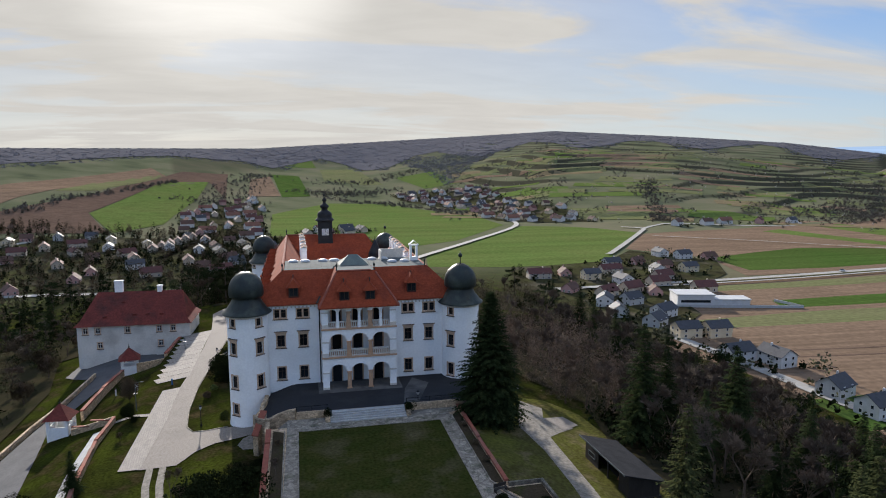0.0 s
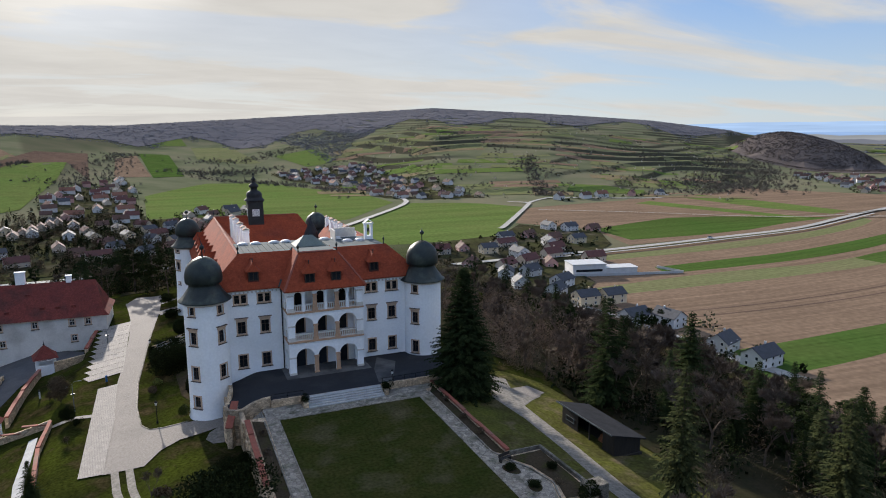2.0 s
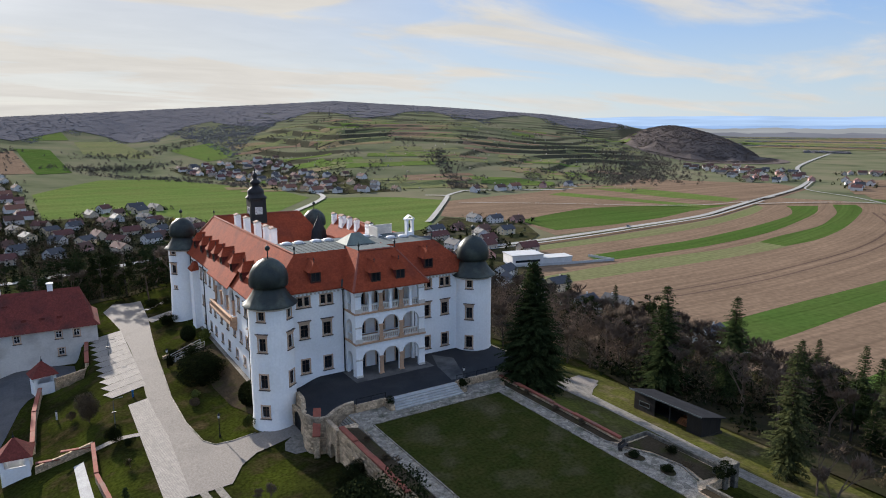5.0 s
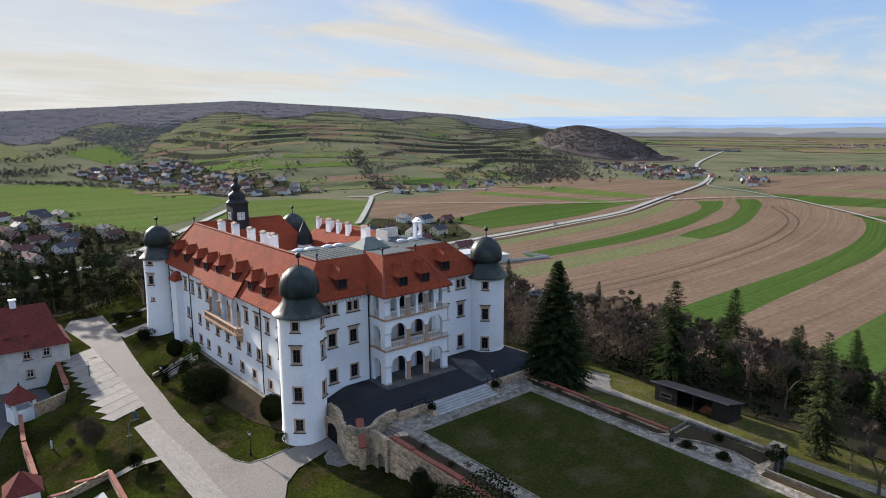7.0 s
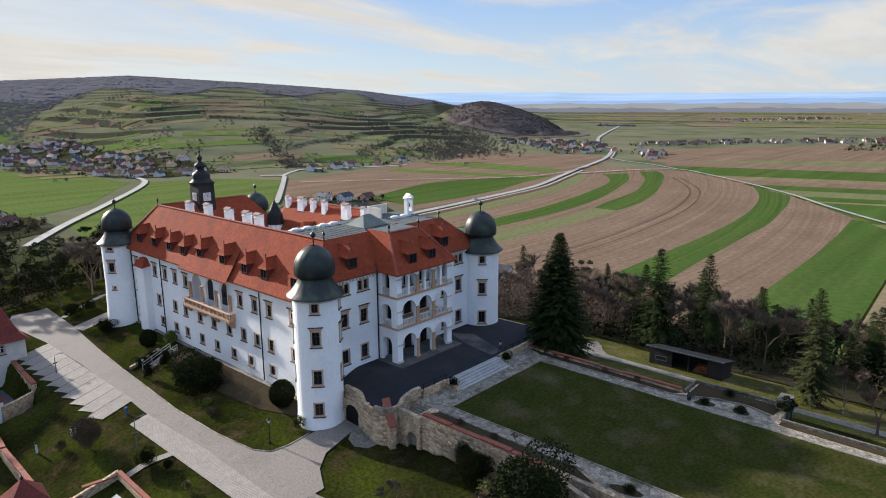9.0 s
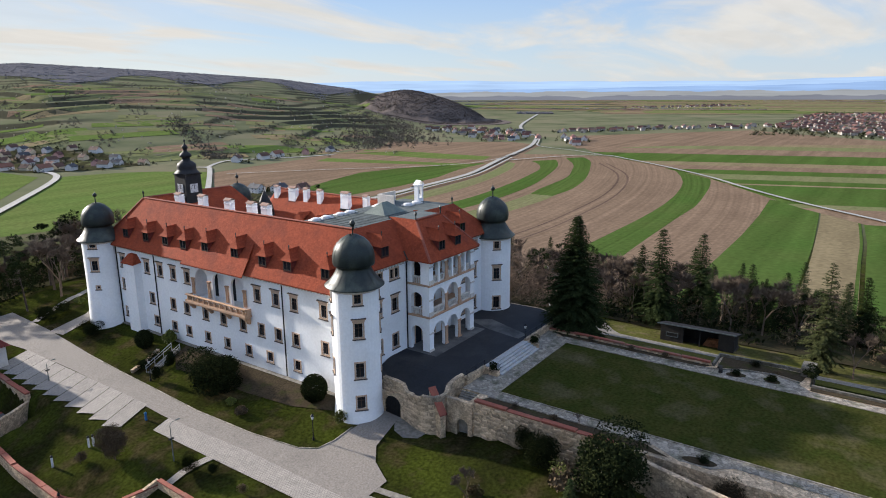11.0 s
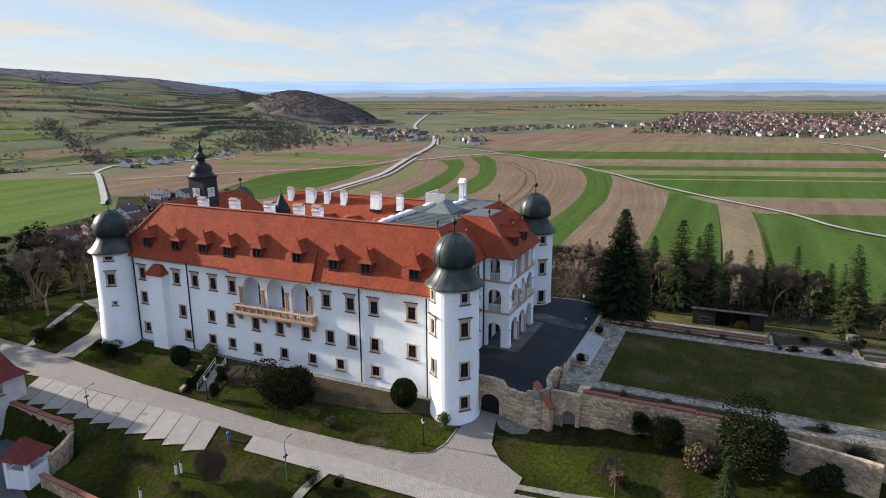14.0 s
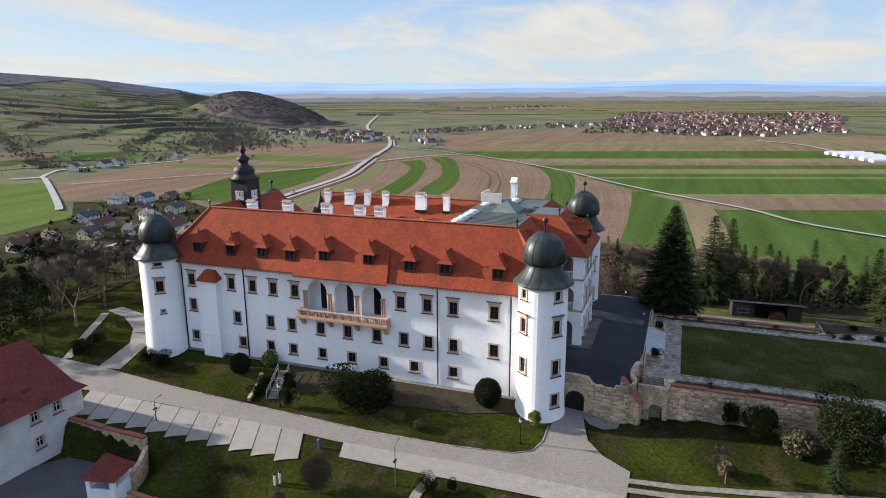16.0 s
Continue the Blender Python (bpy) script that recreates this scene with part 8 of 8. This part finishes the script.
for pts in ([(44, -10), (44, 60), (43, 84), (46, 100), (40, 112), (34, 135), (34, 175), (60, 230), (110, 240), (150, 150), (158, 60), (150, -10)], [(-60, 80), (-52, 96), (-53, 150), (-60, 178), (-45, 182), (-22, 196), (20, 200), (40, 215), (40, 300), (-60, 350), (-150, 330), (-150, 80)]):
    sheet("forest_floor", pts, FLOOR, 0.2, 7, label="dark leaf litter under the slope trees", category="forest floor")
e_ = lambda x, y: x > 45 and x + y * 0.2 < 182
w_ = lambda x, y: x < -57 or y > 196
n_ = lambda x, y: y > 192 + 0.25 * abs(x + 20) and (x < -4 or y > 203)
undergrowth("undergrowth", spots(330, 44, 150, 0, 210, e_), 90, BUSH, "dark evergreen undergrowth on the slope", 0.38, 2.4, 1.8)
undergrowth("undergrowth", spots(520, 44, 150, 0, 210, e_), 190, BROWN_LEAF, "brown brambles and bare thicket on the slope", 0.34, 2.4, 4.0, slim=0.13)
undergrowth("undergrowth", spots(420, -150, 20, 85, 330, w_), 120, BROWN_LEAF, "brown brambles and bare thicket on the western slope", 0.6, 2.6, 4.4, slim=0.12)
undergrowth("undergrowth", spots(420, -150, 20, 85, 330, w_), 90, BUSH, "dark evergreen undergrowth on the western slope", 0.3, 2.6, 2.6)
undergrowth("undergrowth", spots(300, -95, 30, 190, 345, n_), 130, BROWN_LEAF, "bare brown thicket behind the outbuilding", 0.55, 2.6, 6.0, slim=0.1)
undergrowth("undergrowth", spots(240, -95, 30, 190, 345, n_), 90, BUSH, "dark evergreen thicket behind the outbuilding", 0.32, 2.4, 5.0)
undergrowth("undergrowth", spots(90, -140, -50, 85, 230, w_), 260, SPRING, "yellow-green spring shrubs on the western slope", 0.11, 1.8)
undergrowth("undergrowth", spots(60, 44, 130, 60, 200, e_), 260, SPRING, "yellow-green spring shrubs on the slope", 0.11, 1.8)
undergrowth("undergrowth", spots(130, 38, 62, 92, 150, lambda x, y: x > 40 + 0.12 * abs(y - 110)), 260, TAN_TWIGS, "warm brown bare thicket below the castle", 0.42, 1.8, 5.2, slim=0.07)
plant(PINES[2], -13.3, 185.4, 0.72, None, None, 1.1); plant(PINES[0], 4.3, 206.7, 1.15); plant(PINES[0], -17, 197, 0.9); plant(PINES[1], -22, 203, 0.95); plant(BARES[0], -5, 192, 1.35)
plant(PINES[1], -3, 198, 0.9); plant(BARES[0], 7, 194, 1.3); plant(BARES[2], 13, 200, 1.4); plant(BARES[1], 1, 201, 1.4); plant(FIRS[0], -26, 214, 0.9); plant(PINES[2], -31, 209, 1.0); plant(FIRS[1], -19, 220, 0.95); plant(BARES[1], 10, 208, 1.4); plant(PINES[0], -9, 204, 0.95)
# single bushes round the castle
for k, x, y, s, fl in ((SCRUB[2], -9.3, 145.0, 0.85, 0.7), (SCRUB[2], -12.3, 104.4, 0.72, 0.6), (DARKS[0], -17.0, 136.6, 0.7, 0.6), (BROWN_BUSH, -30.8, 123.9, 1.3, 0.8),
                    (DARKS[0], -4.0 - 2.4, 81.6, 0.9, 0.75), (DARKS[1], -8.0, 78.4, 1.2, 0.9), (BUDS[0], -9.4, 75.5, 0.45, 1), (DARKS[0], -9.2, 69.6, 2.1, 1.05), (SCRUB[1], -9.8, 74.6, 1.0, 1), (DARKS[0], -13.0, 161.5, 0.6, 1.4), (DARKS[1], -12.8, 164.5, 0.55, 1.5),
                    (DARKS[0], -15.6, 142.6, 0.42, 1.5), (DARKS[1], -13.4, 143.2, 0.4, 1.5), (DARKS[0], -12.6, 139.4, 0.55, 0.8), (DARKS[1], -13.6, 138.6, 0.5, 0.8), (DARKS[0], -13.5, 176.2, 0.75, 1.5), (DARKS[1], -10.5, 177.0, 0.6, 1.3), (SCRUB[2], -7, 178, 0.5, 1), (BARES[1], -16.5, 82.5, 0.4, 1), (SCRUB[1], -15.2, 82.5, 0.6, 0.9), (DARKS[1], -28.4, 112.5, 0.75, 0.9), (SCRUB[1], -16.8, 118, 0.5, 0.8), (SCRUB[2], -15.8, 121, 0.45, 0.8),
                    (DARKS[1], -35.0, 84.0, 1.2, 1.2), (BROWNS[0], -33, 128, 0.5, 1), (BROWNS[0], -27.5, 104, 0.4, 1), (DARKS[0], -26.8, 110.0, 0.35, 1)):
    plant(k, x, y, s, None, None, fl)
plant(CLIPPED, -10.0, 111.0, 1.0, 0, float(ground_height(-10.0, 111.0)) - 0.6); plant(CLIPPED, -11.6, 148.4, 0.82, 60, float(ground_height(-11.6, 148.4)) - 0.5)
plant(DARKS[0], -13.4, 127.6, 1.8, 40, float(ground_height(-13.4, 127.6)) - 1.9, 1.3); plant(DARKS[1], -12.0, 130.0, 1.2, 10, float(ground_height(-12, 130)) - 1.3, 1.3)
plant(BROWN_BUSH, -5.5, 59.5, 1.2); plant(BROWN_BUSH, 24.0, 60.0, 0.42); plant(SCRUB[0], -9.0, 63.0, 0.9)
plant(FIRS[0], -15.0, 72.0, 0.34); plant(FIRS[2], -29.5, 88.5, 0.35)
for x, y, s in ((3.0, 90.9, 0.5), (14.9, 90.9, 0.5)):
    plant(DARKS[0], x, y, s, None, -0.05, 0.8)
for x, y in ((20.6, 64.6), (21.2, 60.4), (-3.3, 62.8), (21.3, 74), (21.3, 79), (21.3, 85), (-3.6, 79), (-3.5, 84), (25.0, 63)):
    plant(BROWNS[0] if y > 70 else DARKS[1], x, y, 0.24, None, -0.03, 1.6)
plant(BARES[2], 30.5, 47.5, 0.75, None, None, 1.2); plant(BARES[1], 36, 52, 0.7); plant(BARES[0], -3.6, 76, 0.2, None, 0); plant(SCRUB[0], 25.2, 56.5, 0.55, None, -0.1)

# ---- woods and hedges far off ----
nr = np.random.RandomState(3)


def fuzz(name, xy, count, size, rad, tall, mat, label, category="wood"):
    undergrowth(name, xy, count, mat, label, size, rad, tall, category, 0.5 if category == "wood" else 1.0, 0.75)


def polar(n, az0, az1, r0, r1, keep=None):
    az, r = nr.uniform(az0, az1, n), nr.uniform(r0, r1, n)
    p = np.stack([r * np.sin(np.radians(az)), 20 + r * np.cos(np.radians(az))], -1)
    return p if keep is None else p[keep(az, r)]


def lane(pts, n, w):
    c = np.array(curve_points(pts, 10))
    i = nr.randint(0, len(c) - 1, n)
    t = nr.uniform(0, 1, (n, 1))
    return c[i] * (1 - t) + c[i + 1] * t + nr.normal(0, w, (n, 2))


def wood_floor(rows, label):
    """The floor under a distant wood, shade and haze put into its colour."""
    pts = [(r * math.sin(radians(a)), 20 + r * math.cos(radians(a))) for a, r, _ in rows] + [(r * math.sin(radians(a)), 20 + r * math.cos(radians(a))) for a, _, r in rows[::-1]]
    sheet("wood_floor", pts, SHADED_WOOD_FLOOR, 1.2, 45, label=label, category="wood floor")


wood_floor([(a, float(np.interp(a, [-6, 6, 12, 22, 32, 40, 46], [1850, 1950, 2050, 2000, 2050, 2100, 2150])) + 120 * math.sin(a * 0.7), 2760) for a in range(-6, 48, 2)], "floor of the ridge wood, shade and haze in its colour")
wood_floor([(a, float(np.interp(a, [-40, -21, -12, -3], [1150, 1350, 1650, 1850])), 2200) for a in range(-40, 1, 3)], "floor of the western wood, shade and haze in its colour")
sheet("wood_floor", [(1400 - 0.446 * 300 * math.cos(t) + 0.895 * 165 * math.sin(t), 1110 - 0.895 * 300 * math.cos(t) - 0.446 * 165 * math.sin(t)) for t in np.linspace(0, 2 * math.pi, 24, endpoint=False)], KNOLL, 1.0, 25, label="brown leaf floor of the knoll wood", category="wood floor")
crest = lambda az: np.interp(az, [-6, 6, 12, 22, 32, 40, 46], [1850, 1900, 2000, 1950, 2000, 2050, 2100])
fuzz("ridge_wood", polar(13000, -6, 47, 1500, 2750, lambda a, r: r > crest(a) + 120 * np.sin(a * 0.7) + 60 * np.sin(a * 2.3)), 17, 1.05, 5.6, 1.7, HAZE_WOODLAND, "bare brown wood along the ridge, haze in its colour")
fuzz("valley_wood", polar(3000, 8, 17, 1350, 2050, lambda a, r: r > 1350 + 140 * np.abs(a - 13)), 30, 0.7, 4.0, 2.2, HAZE_WOODLAND, "bare brown wood in the side valley")
fuzz("west_wood", polar(6000, -40, 0, 1150, 2150, lambda a, r: r > np.interp(a, [-40, -21, -12, -3], [1100, 1300, 1600, 1800])), 17, 1.05, 5.6, 1.7, HAZE_WOODLAND, "bare brown wood on the western hills")
kn = nr.uniform(-1, 1, (7000, 2))
kn = kn[np.hypot(kn[:, 0], kn[:, 1]) < 1] * (265, 150)
kn = np.stack([1400 - 0.446 * kn[:, 0] + 0.895 * kn[:, 1], 1110 - 0.895 * kn[:, 0] - 0.446 * kn[:, 1]], -1)
fuzz("knoll_wood", kn, 14, 0.95, 3.8, 1.8, KNOLL, "bare brown wood on a round knoll")
hedges = [lane([(-306, 799), (-289, 929), (-235, 1088), (-208, 1223)], 200, 7), lane([(-140, 1000), (-110, 1150), (-100, 1400), (-90, 1600)], 300, 22), lane([(40, 1250), (120, 1150), (200, 1000), (225, 900)], 200, 12), lane([(431, 728), (470, 800), (545, 949), (600, 1050)], 190, 8), lane([(661, 746), (776, 737), (900, 850), (1071, 1023)], 1000, 44),
          lane([(1000, 800), (1100, 1000), (1300, 1150)], 300, 40), lane([(20, 1300), (100, 1330), (190, 1400)], 260, 25), lane([(60, 1500), (200, 1600), (300, 1700)], 220, 25)]
fuzz("hedgerows", np.concatenate(hedges), 24, 0.75, 2.6, 3.4, HEDGE, "bare hedges and copses between the fields", "hedge")
# scrub on the terrace banks follows the contours
tp = polar(26000, 12, 47, 800, 1900)
hz = hill_height(tp[:, 0], tp[:, 1])
dz = np.hypot(hill_height(tp[:, 0] + 3, tp[:, 1]) - hz, hill_height(tp[:, 0], tp[:, 1] + 3) - hz) / 3
pick = (dz > 0.17) & (nr.uniform(0, 1, len(tp)) < 0.5)
pt = tp[pick]
pt = pt[np.sin(pt[:, 0] * 0.021 + 1) + np.sin(pt[:, 1] * 0.017 + pt[:, 0] * 0.008) > 0.1]
fuzz("terrace_scrub", pt[:2600], 14, 0.6, 2.4, 1.2, WOODLAND_GREEN, "olive scrub on the vineyard terrace banks", "scrub")
fuzz("slope_trees", polar(4200, 12, 47, 820, 1950, lambda a, r: np.sin(a * 0.9 + r * 0.011) + np.sin(r * 0.023 - a * 1.7) > 0.75), 32, 0.55, 2.4, 2.6, HEDGE, "scattered bare trees on the terraced slope", "trees")
fuzz("blossom_trees", polar(150, 12, 47, 820, 1700), 24, 0.5, 1.6, 2.2, material("pale_blossom", (0.42, 0.38, 0.33), (0.35, 0.31, 0.27), 0.9, scale=0.1), "pale blossoming trees on the slope", "trees")
gt = np.array([(x + nr.uniform(-17, 17), y + nr.uniform(-17, 17)) for x, y in PLACED for _ in range(7 if math.hypot(x, y) < 700 else 5 if math.hypot(x, y) < 1400 else 2)])
fuzz("garden_trees", gt[::2], 20, 0.85, 2.3, 3.0, WOODLAND_GREEN, "olive garden trees between the village houses", "trees")
fuzz("garden_trees", gt[1::2], 18, 0.85, 2.1, 3.4, BUSH, "dark evergreen garden trees between the village houses", "trees")
vw = np.array([(x, y) for x, y in spots(1500, -330, 60, 330, 740, lambda x, y: x < 20 - 0.2 * (y - 330) and all(abs(x - a) + abs(y - b) > 13 for a, b in PLACED))])
undergrowth("village_trees", vw[::2], 75, BROWN_LEAF, "bare brown trees between the village gardens", 1.0, 2.0, 5.6, "trees", 1.0, 0.18)
undergrowth("village_trees", vw[1::2], 65, BUSH, "dark evergreen trees between the village gardens", 0.62, 1.9, 5.4, "trees")
vx = np.array(spots(420, -75, 96, 430, 660, lambda x, y: x < 96 - 0.5 * abs(y - 550) and all(abs(x - a) + abs(y - b) > 11 for a, b in PLACED)))
undergrowth("village_trees", vx[::2], 95, BROWN_LEAF, "bare brown garden trees below the castle hill", 0.9, 2.2, 4.6, "trees", 1.0, 0.17)
undergrowth("village_trees", vx[1::2], 80, BUSH, "dark evergreen garden trees below the castle hill", 0.6, 1.9, 4.6, "trees")
undergrowth("yellow_shrub", [(68, 620), (70, 622), (66, 622)], 420, material("yellow_blossom", (0.42, 0.31, 0.03), (0.34, 0.26, 0.03), 0.9, scale=0.3), "yellow flowering shrub in a village garden", 0.4, 2.2, 2.4, "shrub")
tw = np.array(spots(2300, 1180, 2350, -330, 280, lambda x, y: y > -60 - 0.22 * (x - 1180)))
undergrowth("town_trees", tw[::3], 26, BUSH, "dark evergreen trees between the houses of the town", 0.8, 2.4, 4.2, "trees")
fuzz("town_trees", tw, 16, 1.0, 2.6, 3.8, WOODLAND_GREEN, "dark garden trees between the houses of the town", "trees")
far = [polar(900, a, a + w, r, r + d) for a, w, r, d in ((60, 3, 2150, 60), (56, 12, 3200, 40), (80, 25, 4100, 60), (52, 18, 4100, 60), (88, 22, 2900, 25), (50, 30, 2600, 20))]
fuzz("far_woods", np.concatenate(far), 6, 2.0, 4, 3.0, HAZE_WOODLAND, "flat woods on the far plain")

# woods and hills along the horizon, their haze put in as glowing blue and grey
def backdrop(name, colour, strength, radius, top, label):
    m = bpy.data.materials.new(name)
    m.use_nodes = True
    nt = m.node_tree
    nt.nodes.clear()
    N, L = nt.nodes.new, nt.links.new
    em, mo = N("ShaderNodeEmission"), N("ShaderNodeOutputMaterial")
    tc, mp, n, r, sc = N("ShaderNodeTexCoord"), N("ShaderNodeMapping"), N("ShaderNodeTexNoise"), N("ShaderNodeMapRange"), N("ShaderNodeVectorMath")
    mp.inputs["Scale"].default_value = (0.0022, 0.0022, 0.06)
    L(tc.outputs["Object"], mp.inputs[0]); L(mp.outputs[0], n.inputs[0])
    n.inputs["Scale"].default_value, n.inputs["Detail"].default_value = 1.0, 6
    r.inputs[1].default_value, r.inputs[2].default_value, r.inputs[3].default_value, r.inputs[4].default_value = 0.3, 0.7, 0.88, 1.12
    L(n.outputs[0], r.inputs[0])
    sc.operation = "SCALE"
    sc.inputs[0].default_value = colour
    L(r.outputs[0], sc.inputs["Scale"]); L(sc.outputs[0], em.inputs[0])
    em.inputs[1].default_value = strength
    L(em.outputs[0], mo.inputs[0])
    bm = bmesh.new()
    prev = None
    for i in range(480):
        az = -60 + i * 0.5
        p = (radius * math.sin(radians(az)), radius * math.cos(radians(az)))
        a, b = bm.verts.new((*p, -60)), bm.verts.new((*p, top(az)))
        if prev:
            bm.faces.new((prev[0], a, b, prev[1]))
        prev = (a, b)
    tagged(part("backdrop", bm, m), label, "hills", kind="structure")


bump = lambda az, c, w: math.exp(-((az - c) / w) ** 2)
far_top = lambda az: 70 + 22 * bump(az, 52, 11) + 7 * bump(az, 70, 8) + 21 * bump(az, 88, 7) + 8 * bump(az, 104, 9) + 1.6 * math.sin(az * 0.7) + 1.0 * math.sin(az * 1.9)
mid_top = lambda az: 28 + 36 * bump(az, 90, 9) + 14 * bump(az, 74, 7) + 16 * bump(az, 108, 8) + 1.5 * math.sin(az * 1.1) + 0.8 * math.sin(az * 2.7)
wood_top = lambda az: 12 + 3.5 * math.sin(az * 0.9) + 2.0 * math.sin(az * 2.3 + 1) + 1.2 * math.sin(az * 6.1)
backdrop("pale_blue_haze_glow", (0.44, 0.59, 0.82), 0.41, 4760, far_top, "pale blue glow of haze-covered hills on the horizon")
backdrop("blue_haze_glow", (0.33, 0.47, 0.72), 0.40, 4730, mid_top, "blue glow of haze-covered hills on the horizon")
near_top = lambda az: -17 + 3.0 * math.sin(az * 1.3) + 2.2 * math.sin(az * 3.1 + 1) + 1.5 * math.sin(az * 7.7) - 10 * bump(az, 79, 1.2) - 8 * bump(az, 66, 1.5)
backdrop("pale_grey_haze_glow", (0.37, 0.375, 0.38), 0.37, 4690, wood_top, "hazy pale plain below the hills")
backdrop("grey_haze_glow", (0.235, 0.24, 0.275), 0.36, 4670, near_top, "hazy grey woods along the horizon")
